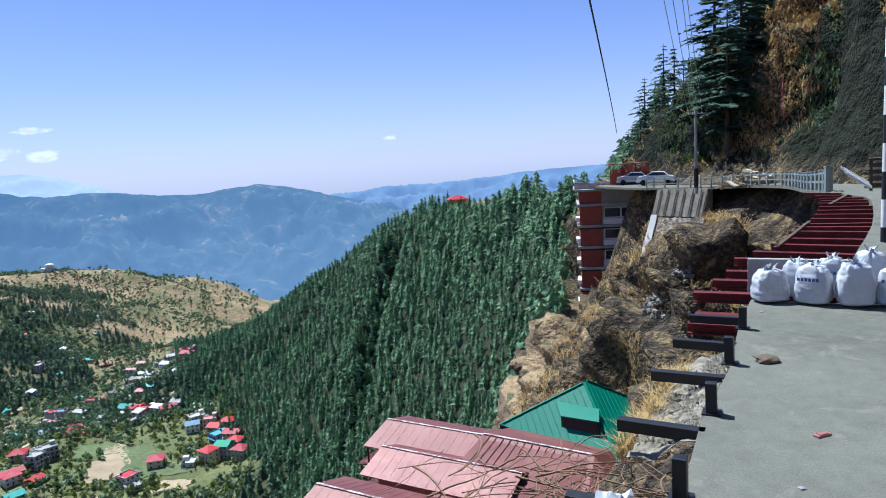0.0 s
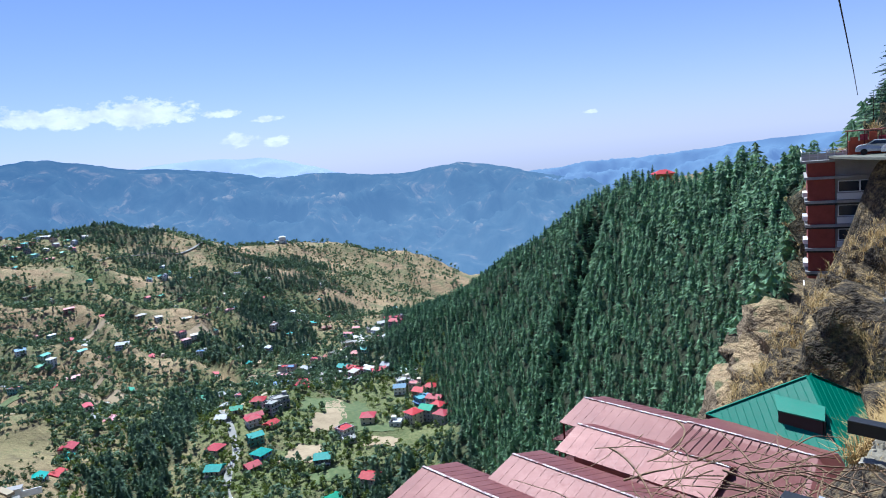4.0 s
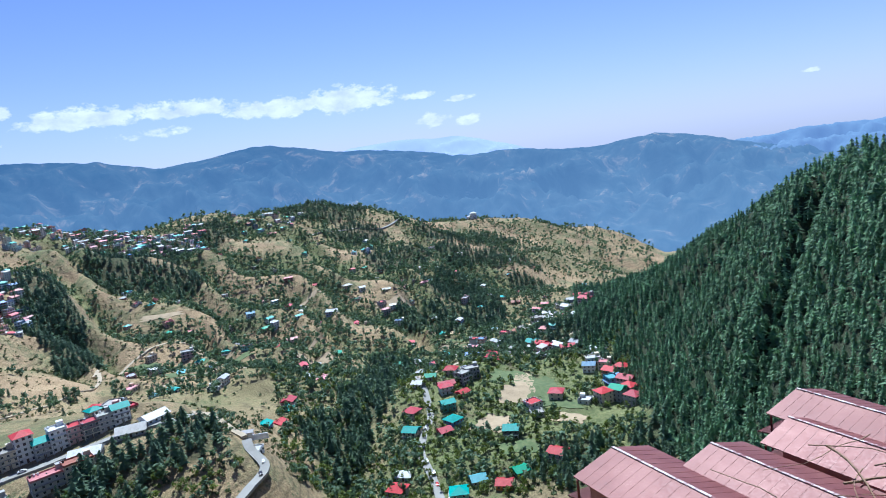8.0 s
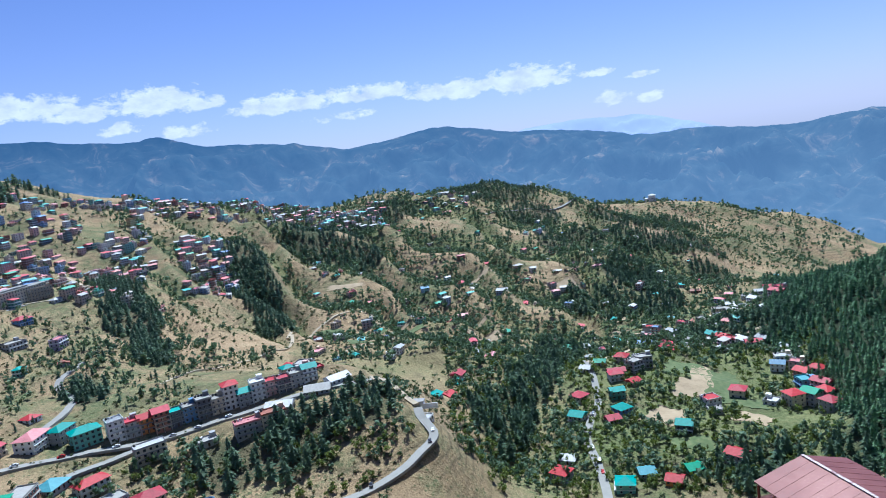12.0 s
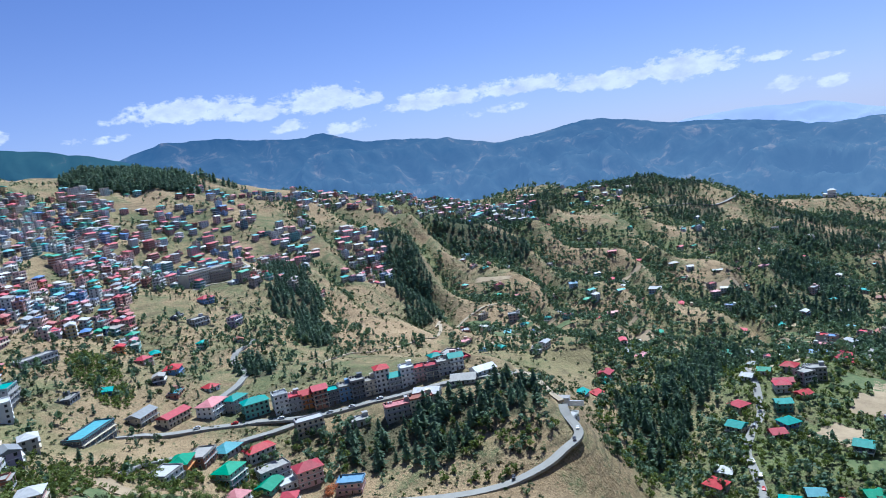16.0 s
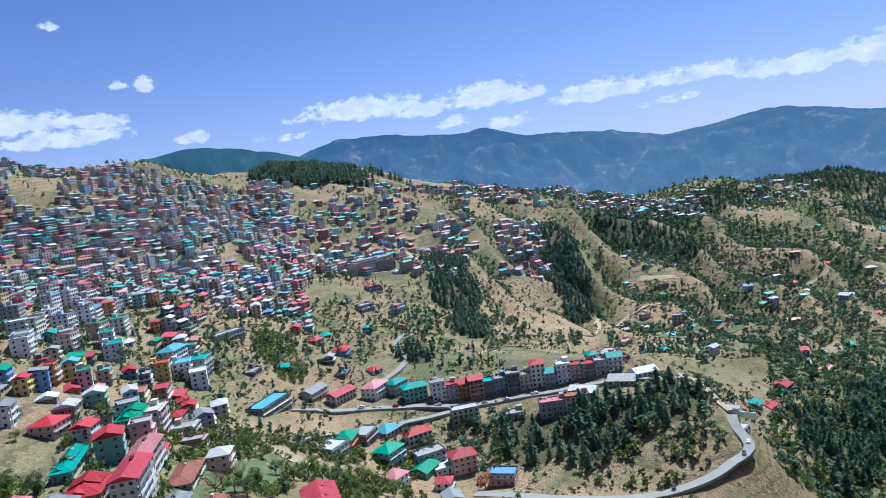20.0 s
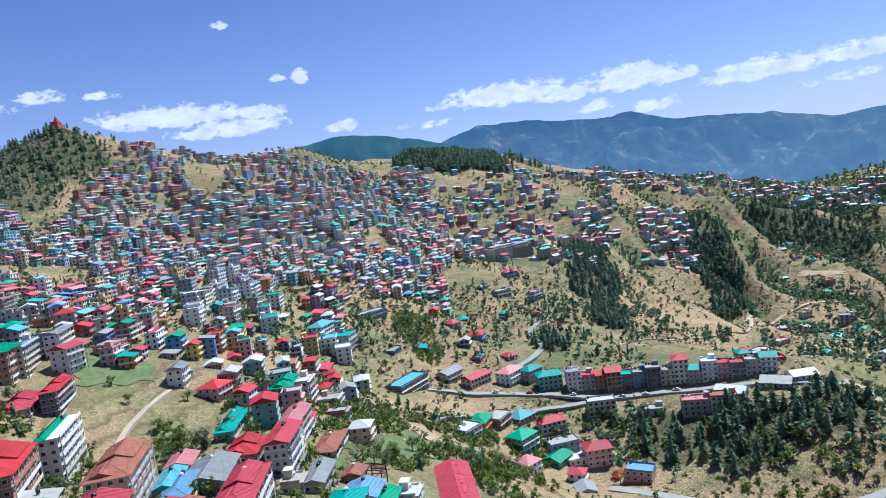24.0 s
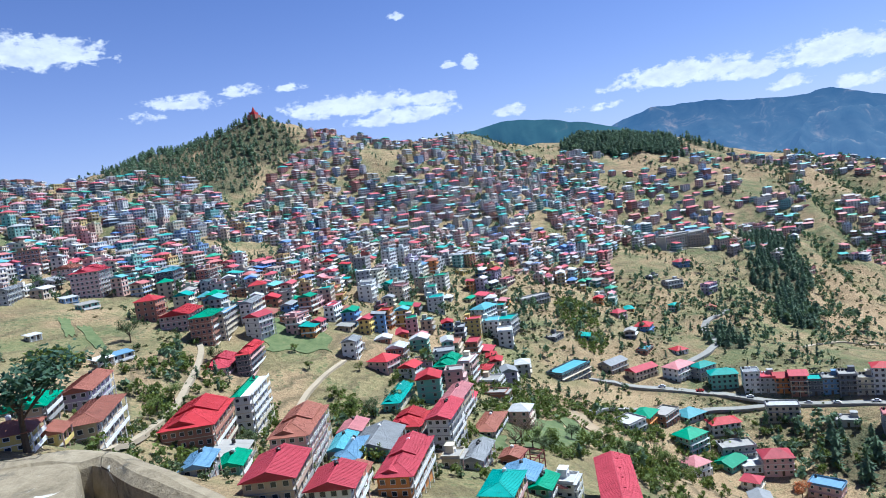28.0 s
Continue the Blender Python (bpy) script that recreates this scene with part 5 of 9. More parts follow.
def metal_roof(root, x0, y0, x1, y1, z, rm, hip=True, pitch=.3, label=""):
    """A sheet-metal roof with seams, ridge and hip caps and a fascia board."""
    h = (y1 - y0) / 2 * pitch * 2 * .5 + .25
    roof = part("roof", Soup().hip(x0, y0, x1, y1, z, h, .1, .5 if hip else 0.0), rm, root, label)
    ym = (y0 + y1) / 2
    k = min(min(x1 - x0, y1 - y0) / 2 * .98, (x1 - x0) / 2 * .98) if hip else 0.0
    part("roof_seams", roof_lines(x0, y0, x1, y1, z + .1, h - .1, hip), rm, roof)
    cap = Soup().beam((x0 + k, ym, z + h + .03), (x1 - k, ym, z + h + .03), .3, .06)
    if hip:
        for x, sx in ((x0, 1), (x1, -1)):
            for y in (y0, y1):
                cap.beam((x, y, z + .13), (x + sx * k, ym, z + h + .03), .24, .05)
    part("ridge_cap", cap, rm, roof)
    return roof


def corner_house(bearing, distance, length, deep, height, floors, wall, roof, kind, axis=None, vents=0, group="houses below the road"):
    """A tall slope house set out from its corner: balconied long front, plain end, seamed metal roof."""
    g = random.Random(int(-bearing * 100) + int(distance))
    axis = bearing + 17 if axis is None else axis
    cx, cy = at(bearing, distance)
    ux, uy = at(axis, 1)
    vx, vy = at(axis - 90, 1)
    x, y = cx + ux * length / 2 + vx * deep / 2, cy + uy * length / 2 + vy * deep / 2
    turn = math.radians(90 - axis)
    z = ground_z(cx, cy)
    low = base_height(x, y, length, deep, turn)[1]
    fh = height / floors
    for i in range(max(1, int(length / 7))):
        q = (i + .5) / max(1, int(length / 7)) - .5
        TAKEN.append((x + ux * length * q, y + uy * length * q, deep / 2 + 2.5))
    root = new("house")
    root.matrix_basis = pose(x, y, z, 0, 0, math.degrees(turn))
    tagged(root, "%s %s house with a %s %s roof and balconies" % (STOREYS[floors], WALL_WORD[wall], ROOF_WORD[roof], {"hip": "hipped", "gable": "gabled", "flat": "flat", "shed": "sloping", "multi": "many-gabled", "half": "half-pitched"}[kind]), "house", group)
    wm, rm = WALLS[wall], ROOFS[roof]
    a, b, H = length / 2, deep / 2, height
    part("wall", Soup().box(-a, -b, min(low - z, 0) - 3, a, b, H), wm, root)
    trim = g.choice([M_WHITE, M_WHITE, WALLS["cream"], WALLS["pink"], M_CONC])
    solid = g.random() < .6
    reach = g.choice([.9, 1.1, 1.3])
    for k in range(floors):
        zz = k * fh
        if k:
            part("storey_band", Soup().box(-a - .08, -b - .02, zz - .14, a + .08, b + .08, zz + .06), trim, root)
        slab_part = part("balcony", Soup().box(-a, -b - reach, zz - .16, a, -b, zz), M_CONC, root)
        rail = Soup()
        if solid:
            rail.box(-a, -b - reach - .06, zz - .2, a, -b - reach + .04, zz + .85)
        else:
            rail.box(-a, -b - reach, zz + .82, a, -b - reach + .05, zz + .88).box(-a, -b - reach, zz + .4, a, -b - reach + .04, zz + .44)
            for i in range(int(length / .6) + 1):
                xx = -a + i * .6
                rail.box(xx, -b - reach + .005, zz, xx + .04, -b - reach + .035, zz + .82)
        part("balcony_wall" if solid else "railing", rail, g.choice([trim, M_WHITE, wm]) if solid else g.choice([M_GALV, M_WHITE, rm]), slab_part)
    n = max(2, int(length / 4.2))
    for i in range(n + 1):
        xx = -a + .14 + (length - .28) * i / n
        part("column", Soup().box(xx - .13, -b - reach + .05, min(low - z, 0) - 3, xx + .13, -b - reach + .3, H), trim, root)
    fm = g.choice([M_FRAME, M_WHITE, M_WHITE])
    windows_on(root, length, deep, floors, fh, fm, distance < 350, max(2, int(length / 2.6)), max(1, int(deep / 2.3)), False, (1.35, 1.3))
    o = .7
    x0, y0, x1, y1 = -a - o, -b - reach - .3, a + o, b + o
    if kind in ("hip", "gable"):
        metal_roof(root, x0, y0, x1, y1, H, rm, kind == "hip")
        if kind == "gable":
            ym, rise = (y0 + y1) / 2, (y1 - y0) * .15 + .2
            for sx in (-a, a - .12):
                part("gable_end", Soup().add([(sx, -b, H), (sx + .12, -b, H), (sx + .12, b, H), (sx, b, H), (sx, ym, H + rise), (sx + .12, ym, H + rise)], [(0, 3, 4), (1, 5, 2), (0, 4, 5, 1), (3, 2, 5, 4)]), wm, root)
    elif kind == "multi":
        metal_roof(root, x0, y0, x1, y1, H, rm)
        metal_roof(root, -a * .15, -b * .95, a * .92, b * .9, H + .95, rm, False, .34, "raised upper roof")
        part("upper_wall", Soup().box(-a * .1, -b * .78, H, a * .86, b * .74, H + .97), wm, root)
        metal_roof(root, -a * .95, -b * .35, -a * .25, b * .8, H + .55, rm, False, .34, "small gabled dormer roof")
        part("dormer_wall", Soup().box(-a * .9, -b * .22, H, -a * .3, b * .66, H + .6), wm, root)
    elif kind == "half":
        metal_roof(root, x0, 0, x1, y1, H + .1, rm, True, .4)
        part("terrace", Soup().box(-a - .2, -b - reach, H, a + .2, 0, H + .14), M_WHITE, root)
        part("terrace_wall", Soup().box(-a - .2, -b - reach, H + .14, a + .2, -b - reach + .12, H + .9), M_WHITE, root)
    elif kind == "shed":
        part("roof", roof_solids(length, deep, H, "shed", True), rm, root)
    else:
        part("roof", Soup().box(-a - .4, -b - reach - .1, H, a + .4, b + .4, H + .16), rm, root)
        part("roof_parapet", parapet_ring(length, deep, H + .16), g.choice([wm, trim]), root)
        part("stair_head", Soup().box(a - 3, b - 2.8, H + .16, a - .3, b - .3, H + 2.4).box(a - 3.2, b - 3, H + 2.4, a - .1, b - .1, H + 2.52), wm, root)
    for i in range(vents):
        part("roof_vent", Soup().box(-a + 4 + i * (length - 8) / max(1, vents - 1), -b * .5, H + .3, -a + 5 + i * (length - 8) / max(1, vents - 1), -b * .5 + .9, H + 1.6), rm, root)
    if distance < 260 and not vents:
        for i in range(g.choice([1, 1, 2])):
            tank(root, a * .5 - i * 1.6, 0, H + (.16 if kind == "flat" else (y1 - y0) * .13), g.choice([M_TANK, M_TANK, M_TANKW]))
    return root


# near houses by the corner nearest the road: bearing, distance, length, depth, height, storeys, wall, roof, roof form
CORNER_HOUSES_a = [
    (-123.58, 197, 24, 14.4, 9.5, 3, "brick", "red", "multi"),
    (-120.28, 226, 24, 5.5, 14.2, 5, "white", "green", "half"),
    (-119.84, 290, 24, 5.5, 9.9, 4, "dark", "red", "multi"),
    (-121.81, 288, 24, 11.3, 3.2, 1, "pink", "crimson", "multi"),
    (-122.32, 323, 20.1, 9.9, 14.3, 5, "brick", "green", "hip"),
    (-121.3, 331, 24, 5.5, 13.3, 5, "cream", "blue", "flat"),
    (-119.07, 350, 24, 5.5, 11.5, 4, "white", "grey", "gable"),
    (-124.05, 342, 24, 13.2, 8.4, 3, "pink", "red", "gable"),
    (-116.23, 178, 24, 9.9, 10.6, 4, "pink", "rust", "multi"),
    (-111.71, 213, 10.4, 6.7, 4.8, 2, "cream", "pink", "gable"),
    (-112.27, 183, 17.6, 6.9, 2.8, 1, "yellow", "blue", "hip"),
]
CORNER_HOUSES_b = [
    (-113.04, 191, 13.3, 5.5, 3.6, 1, "grey", "aqua", "gable"),
    (-109.43, 205, 11.8, 5.6, 3.2, 1, "tan", "grey", "shed"),
    (-109.33, 190, 18.4, 11.9, 4.0, 1, "green", "grey", "gable"),
    (-107.91, 153, 24, 7.9, 5.9, 2, "orange", "crimson", "multi"),
    (-106.41, 212, 14.0, 9.8, 6.8, 2, "brick", "red", "multi"),
    (-103.73, 206, 18.0, 7.2, 10.9, 4, "white", "crimson", "gable"),
    (-102.83, 239, 24, 7.5, 8.5, 3, "tan", "pink", "gable"),
    (-108.01, 246, 24, 5.5, 3.3, 1, "green", "teal", "multi"),
    (-117.91, 138, 14.5, 10.5, 5.3, 2, "tan", "crimson", "gable"),
    (-113.13, 135, 11.1, 9.5, 5.0, 2, "white", "crimson", "gable"),
    (-112.14, 161, 9.6, 6.1, 2.6, 1, "cream", "rust", "gable"),
]
CORNER_HOUSES_c = [
    (-124.57, 160, 10.0, 5.5, 2.6, 1, "grey", "blue", "gable"),
    (-121.64, 187, 12.0, 8.5, 2.6, 1, "tan", "cement", "shed"),
    (-121.98, 170, 9.0, 5.6, 2.6, 1, "green", "green", "gable"),
    (-131.93, 215, 24, 7.6, 7.7, 3, "lilac", "rust", "gable"),
    (-131.76, 178, 24, 7.5, 6.7, 2, "tan", "rust", "hip"),
    (-134.41, 170, 7.3, 5.5, 2.9, 1, "yellow", "rust", "gable"),
    (-136.28, 162, 9.8, 9.9, 4.3, 2, "yellow", "rust", "hip"),
    (-135.05, 196, 14.6, 11.1, 4.2, 2, "tan", "green", "gable"),
    (-99.08, 152, 13.8, 7.6, 3.5, 1, "yellow", "teal", "hip"),
    (-96.96, 173, 9.4, 9.3, 3.2, 1, "grey", "blue", "gable"),
    (-98.0, 196, 6.5, 5.5, 3.4, 1, "brick", "rust", "gable"),
]
CORNER_HOUSES_d = [
    (-101.34, 184, 14.0, 5.5, 3.2, 1, "grey", "grey", "gable"),
    (-103.14, 184, 6.5, 5.5, 3.4, 1, "cream", "cement", "flat"),
    (-99.96, 236, 20.2, 7.4, 2.6, 1, "tan", "rust", "hip"),
    (-95.63, 170, 8.5, 5.5, 2.6, 1, "green", "green", "gable"),
    (-94.31, 176, 6.5, 5.5, 2.6, 1, "white", "pink", "gable"),
    (-93.35, 175, 6.5, 5.5, 4.4, 2, "white", "pale", "flat"),
    (-102.68, 293, 17.0, 8.9, 8.4, 3, "green", "green", "multi"),
    (-101.16, 294, 12.7, 5.5, 11.1, 4, "cream", "pale", "flat"),
    (-99.65, 314, 8.8, 5.5, 4.8, 2, "yellow", "red", "hip"),
    (-106.87, 315, 8.7, 8.3, 6.5, 2, "brick", "pale", "gable"),
    (-110.89, 313, 9.6, 6.7, 8.8, 3, "white", "grey", "gable"),
]
CORNER_HOUSES_e = [
    (-98.36, 281, 6.5, 11.4, 3.6, 1, "brick", "cement", "flat"),
    (-98.83, 298, 9.5, 9.3, 4.3, 2, "tan", "cement", "flat"),
    (-129.87, 429, 24, 15.2, 15.6, 6, "pink", "crimson", "multi"),
    (-127.39, 471, 7.3, 13.6, 7.4, 3, "green", "teal", "flat"),
    (-124.64, 438, 22.2, 9.2, 14.2, 5, "dark", "aqua", "hip"),
    (-121.96, 464, 24, 7.5, 12.6, 5, "brick", "cement", "flat"),
    (-135.85, 406, 24, 5.5, 8.0, 3, "grey", "grey", "gable"),
    (-132.9, 447, 21.4, 11.9, 5.4, 2, "grey", "pale", "gable"),
    (-133.41, 504, 11.4, 15.2, 15.7, 6, "brick", "green", "flat"),
    (-131.62, 472, 24, 11.0, 7.9, 3, "pink", "rust", "gable"),
]
# placed houses: bearing, distance, width, storeys, wall, roof, roof form
MID_HOUSES_a = [
    (-92.6, 368, 19, 3, "dark", "aqua", "flat"),
    (-88.8, 400, 11, 2, "cream", "grey", "gable"),
    (-86.5, 394, 12, 2, "cream", "crimson", "gable"),
    (-83.5, 397, 11, 3, "white", "pink", "hip"),
    (-81.6, 400, 9, 3, "grey", "teal", "hip"),
    (-80.1, 386, 10, 3, "green", "teal", "hip"),
]
MID_HOUSES_b = [
    (-65.2, 360, 10, 2, "grey", "pale", "gable"),
    (-61.8, 369, 10, 1, "grey", "cement", "gable"),
    (-60.0, 375, 9, 1, "white", "pale", "gable"),
    (-97.7, 399, 9, 4, "white", "pale", "flat"),
    (-83.1, 323, 9, 3, "green", "green", "hip"),
    (-86.6, 334, 9, 2, "orange", "green", "hip"),
    (-85.0, 342, 10, 2, "brick", "cement", "flat"),
    (-88.0, 321, 9, 2, "white", "pale", "flat"),
    (-83.0, 352, 9, 1, "grey", "aqua", "hip"),
    (-80.4, 344, 10, 2, "white", "red", "hip"),
    (-79.6, 327, 11, 2, "grey", "cement", "flat"),
    (-78.3, 320, 10, 1, "white", "pale", "flat"),
]
MID_HOUSES_c = [
    (-76.7, 319, 9, 3, "pink", "crimson", "hip"),
    (-80.2, 317, 9, 1, "green", "green", "gable"),
    (-73.2, 304, 9, 2, "pink", "blue", "flat"),
    (-118.0, 364, 14, 1, "tan", "rust", "hip"),
    (-115.6, 357, 10, 2, "brick", "pink", "flat"),
]
FAR_HOUSES_a = [
    (-63.6, 436, 16, 1, "white", "red", "gable"),
    (-109.2, 441, 12, 4, "white", "pale", "flat"),
    (-106.4, 449, 12, 4, "cream", "pink", "flat"),
    (-108.4, 484, 15, 4, "cream", "cement", "flat"),
    (-106.9, 556, 12, 5, "white", "teal", "flat"),
    (-105.7, 572, 11, 5, "white", "pale", "flat"),
    (-103.7, 461, 14, 4, "white", "green", "flat"),
    (-103.4, 438, 15, 4, "white", "teal", "flat"),
    (-104.8, 507, 9, 5, "white", "grey", "flat"),
    (-106.3, 491, 11, 4, "white", "blue", "flat"),
    (-109.3, 479, 15, 4, "grey", "pale", "flat"),
    (-98.8, 413, 14, 4, "white", "aqua", "flat"),
    (-100.4, 405, 10, 4, "yellow", "crimson", "flat"),
]
FAR_HOUSES_b = [
    (-83.1, 743, 22, 4, "tan", "cement", "flat"),
    (-81.0, 743, 22, 4, "tan", "cement", "flat"),
    (-95.0, 498, 26, 2, "grey", "cement", "flat"),
    (-85.9, 487, 12, 2, "blue", "red", "hip"),
    (-87.9, 511, 9, 2, "pink", "crimson", "hip"),
    (-83.3, 440, 8, 1, "white", "red", "hip"),
    (-89.4, 564, 13, 1, "white", "cement", "flat"),
    (-83.3, 613, 15, 2, "grey", "cement", "flat"),
    (-82.4, 668, 13, 2, "blue", "crimson", "hip"),
]
VILLAGE_a = [
    (-26.4, 579, 8, 2, "green", "red", "gable"),
    (-24.8, 562, 8, 2, "white", "pale", "gable"),
    (-23.3, 559, 8, 2, "grey", "grey", "gable"),
    (-22.4, 497, 8, 2, "white", "blue", "gable"),
    (-21.0, 498, 8, 2, "cream", "pink", "flat"),
    (-20.6, 482, 8, 2, "brick", "red", "gable"),
    (-19.6, 484, 8, 2, "pink", "red", "hip"),
    (-20.5, 460, 8, 2, "blue", "aqua", "flat"),
    (-19.1, 439, 8, 2, "pink", "red", "hip"),
    (-18.8, 417, 8, 3, "grey", "crimson", "hip"),
    (-20.1, 432, 8, 3, "grey", "green", "gable"),
    (-21.4, 428, 8, 3, "cream", "red", "hip"),
    (-23.0, 428, 7, 1, "white", "pale", "flat"),
    (-25.5, 438, 8, 2, "cream", "crimson", "hip"),
    (-27.7, 422, 8, 2, "white", "red", "flat"),
    (-27.4, 412, 7, 1, "grey", "cement", "flat"),
]
VILLAGE_b = [
    (-29.9, 384, 8, 2, "dark", "teal", "gable"),
    (-25.9, 353, 8, 2, "grey", "red", "gable"),
    (-31.1, 329, 7, 1, "orange", "red", "gable"),
    (-33.5, 337, 7, 1, "grey", "aqua", "gable"),
    (-35.4, 322, 8, 2, "green", "teal", "hip"),
    (-29.5, 340, 7, 1, "green", "green", "gable"),
    (-33.7, 475, 8, 3, "grey", "cement", "flat"),
    (-34.7, 491, 8, 2, "grey", "red", "hip"),
    (-35.4, 460, 8, 2, "white", "crimson", "hip"),
    (-33.9, 453, 7, 1, "tan", "red", "gable"),
    (-35.4, 434, 8, 2, "green", "teal", "gable"),
    (-35.1, 408, 8, 2, "blue", "teal", "hip"),
    (-36.0, 398, 7, 1, "grey", "crimson", "gable"),
    (-31.3, 526, 7, 1, "brick", "crimson", "gable"),
    (-28.4, 556, 7, 1, "tan", "cement", "flat"),
    (-29.5, 703, 8, 2, "pink", "crimson", "flat"),
]
VILLAGE_c = [
    (-32.3, 673, 8, 3, "grey", "red", "flat"),
    (-37.8, 477, 7, 1, "white", "pale", "gable"),
    (-36.6, 484, 7, 1, "grey", "green", "gable"),
    (-38.7, 435, 8, 2, "cream", "crimson", "hip"),
    (-39.0, 404, 8, 2, "cream", "teal", "gable"),
    (-41.0, 339, 8, 2, "grey", "red", "hip"),
    (-40.2, 357, 7, 1, "grey", "pale", "gable"),
    (-49.3, 489, 8, 2, "pink", "crimson", "gable"),
    (-49.6, 474, 7, 1, "green", "teal", "gable"),
    (-51.6, 424, 7, 1, "white", "teal", "gable"),
    (-50.4, 436, 7, 1, "tan", "red", "gable"),
    (-52.9, 335, 7, 1, "white", "pale", "flat"),
    (-49.3, 708, 8, 2, "grey", "red", "hip"),
    (-51.2, 805, 8, 2, "white", "blue", "gable"),
    (-45.8, 791, 8, 2, "cream", "pink", "flat"),
    (-48.2, 885, 8, 2, "brick", "red", "hip"),
]
VILLAGE_d = [
    (-21.9, 753, 8, 3, "grey", "crimson", "flat"),
    (-21.1, 699, 7, 1, "white", "cement", "flat"),
    (-28.4, 704, 7, 1, "cream", "rust", "gable"),
    (-29.2, 705, 7, 1, "tan", "cement", "flat"),
    (-30.3, 664, 7, 1, "green", "teal", "gable"),
    (-26.6, 713, 7, 1, "grey", "pale", "flat"),
    (-25.3, 727, 7, 1, "white", "pale", "gable"),
    (-41.5, 781, 7, 1, "cream", "rust", "flat"),
    (-36.8, 935, 7, 1, "tan", "cement", "flat"),
    (-55.1, 532, 7, 1, "white", "pale", "flat"),
]
for row in CORNER_HOUSES_a + CORNER_HOUSES_b + CORNER_HOUSES_c + CORNER_HOUSES_d + CORNER_HOUSES_e:
    corner_house(*row)
# huts and sheds on the slope
for b, r, w, d, h, wl, rf in ((-129.9, 292, 9, 4.5, 2.4, "grey", "blue"), (-131.0, 286, 7, 4, 2.3, "tan", "pale"), (-135.0, 330, 5, 3.5, 2.3, "cream", "pale"), (-131.4, 388, 10, 5, 2.5, "green", "cement"), (-132.4, 414, 8, 5, 2.5, "blue", "pale"), (-128.6, 470, 9, 5, 2.6, "green", "teal"), (-110.9, 322, 5, 4, 2.4, "grey", "cement")):
    corner_house(b, r, w, d, h, 1, wl, rf, "shed", axis=b + 60, group="huts on the slope")
frame_root = new("unfinished_building")
fx0, fy0 = at(-97.2, 190)
frame_root.matrix_basis = pose(fx0, fy0, ground_z(fx0, fy0) - .5, 0, 0, math.degrees(facing(fx0, fy0)))
tagged(frame_root, "open rust-red steel skeleton of an unfinished building on a slab", "building")
post_mesh = Soup().box(-.14, -.14, 0, .14, .14, 5.6).mesh("post", M_REDSTEEL)
for i in range(5):
    for j in (-1, 1):
        part("post", post_mesh, None, frame_root, "", pose(-8 + 4 * i, 2.4 * j, 0))
for z0 in (2.7, 5.5):
    for j in (-1, 1):
        part("rail", Soup().box(-8.2, 2.4 * j - .12, z0, 8.2, 2.4 * j + .12, z0 + .24), M_REDSTEEL, frame_root)
    for i in range(5):
        part("cross_beam", Soup().box(-8.1 + 4 * i, -2.5, z0, -7.9 + 4 * i, 2.5, z0 + .2), M_REDSTEEL, frame_root)
part("deck", Soup().box(-8.2, -2.6, -.3, 8.2, 2.6, 0), M_CONC, frame_root)
# the long red-roofed building at the foot of the slope
corner_house(-87.6, 150, 38, 8.0, 6.0, 2, "dark", "crimson", "gable", axis=-93, vents=6)
for row in MID_HOUSES_a + MID_HOUSES_b + MID_HOUSES_c:
    house(row[0], row[1], row[2] * 1.4, *row[3:], 1, group="houses along the spur road")
for row in FAR_HOUSES_a + FAR_HOUSES_b:
    house(*row, 1, group="town blocks")
for row in VILLAGE_a + VILLAGE_b + VILLAGE_c + VILLAGE_d:
    house(row[0], row[1], row[2] * 1.15, *row[3:], 1, group="village houses")
for row in ((-30.9, 540, 27, 1, "cream", "crimson", "gable"), (-29.0, 566, 24, 1, "tan", "cement", "gable"), (-27.0, 592, 13, 2, "brick", "teal", "gable"), (-25.9, 570, 15, 2, "white", "crimson", "flat"), (-21.4, 534, 14, 1, "grey", "pale", "gable"), (-19.3, 452, 11, 2, "pink", "crimson", "gable"),
            (-22.1, 742, 15, 3, "pink", "crimson", "gable"), (-23.8, 748, 12, 2, "white", "pale", "gable"), (-24.9, 742, 14, 1, "grey", "pale", "gable"), (-26.1, 745, 14, 1, "white", "cement", "gable"), (-27.7, 700, 13, 2, "cream", "cement", "flat"), (-28.2, 858, 12, 1, "brick", "rust", "gable")):
    house(*row, 1, group="village houses")
# rows of low houses along the village's ridge lane, long sides to the valley
LANE_a = [(-32.5, 632, 15, 2, "cream", "crimson", "gable"), (-31.6, 620, 16, 1, "tan", "crimson", "gable"), (-30.6, 610, 14, 1, "cream", "pink", "gable"), (-29.8, 600, 14, 2, "grey", "cement", "flat"), (-29.0, 594, 13, 1, "tan", "cement", "flat"),
          (-28.1, 586, 14, 1, "grey", "pale", "gable"), (-26.7, 588, 12, 3, "brick", "teal", "gable"), (-25.5, 572, 11, 2, "grey", "cement", "flat"), (-24.6, 566, 13, 1, "white", "pale", "gable"), (-24.1, 552, 12, 2, "white", "crimson", "gable"),
          (-23.3, 564, 13, 1, "grey", "aqua", "gable"), (-30.0, 704, 12, 1, "grey", "teal", "gable"), (-29.1, 710, 13, 3, "cream", "crimson", "gable"), (-28.3, 704, 12, 2, "tan", "cement", "flat"), (-27.3, 716, 12, 1, "grey", "pale", "gable"),
          (-26.6, 732, 12, 2, "cream", "cement", "flat")]
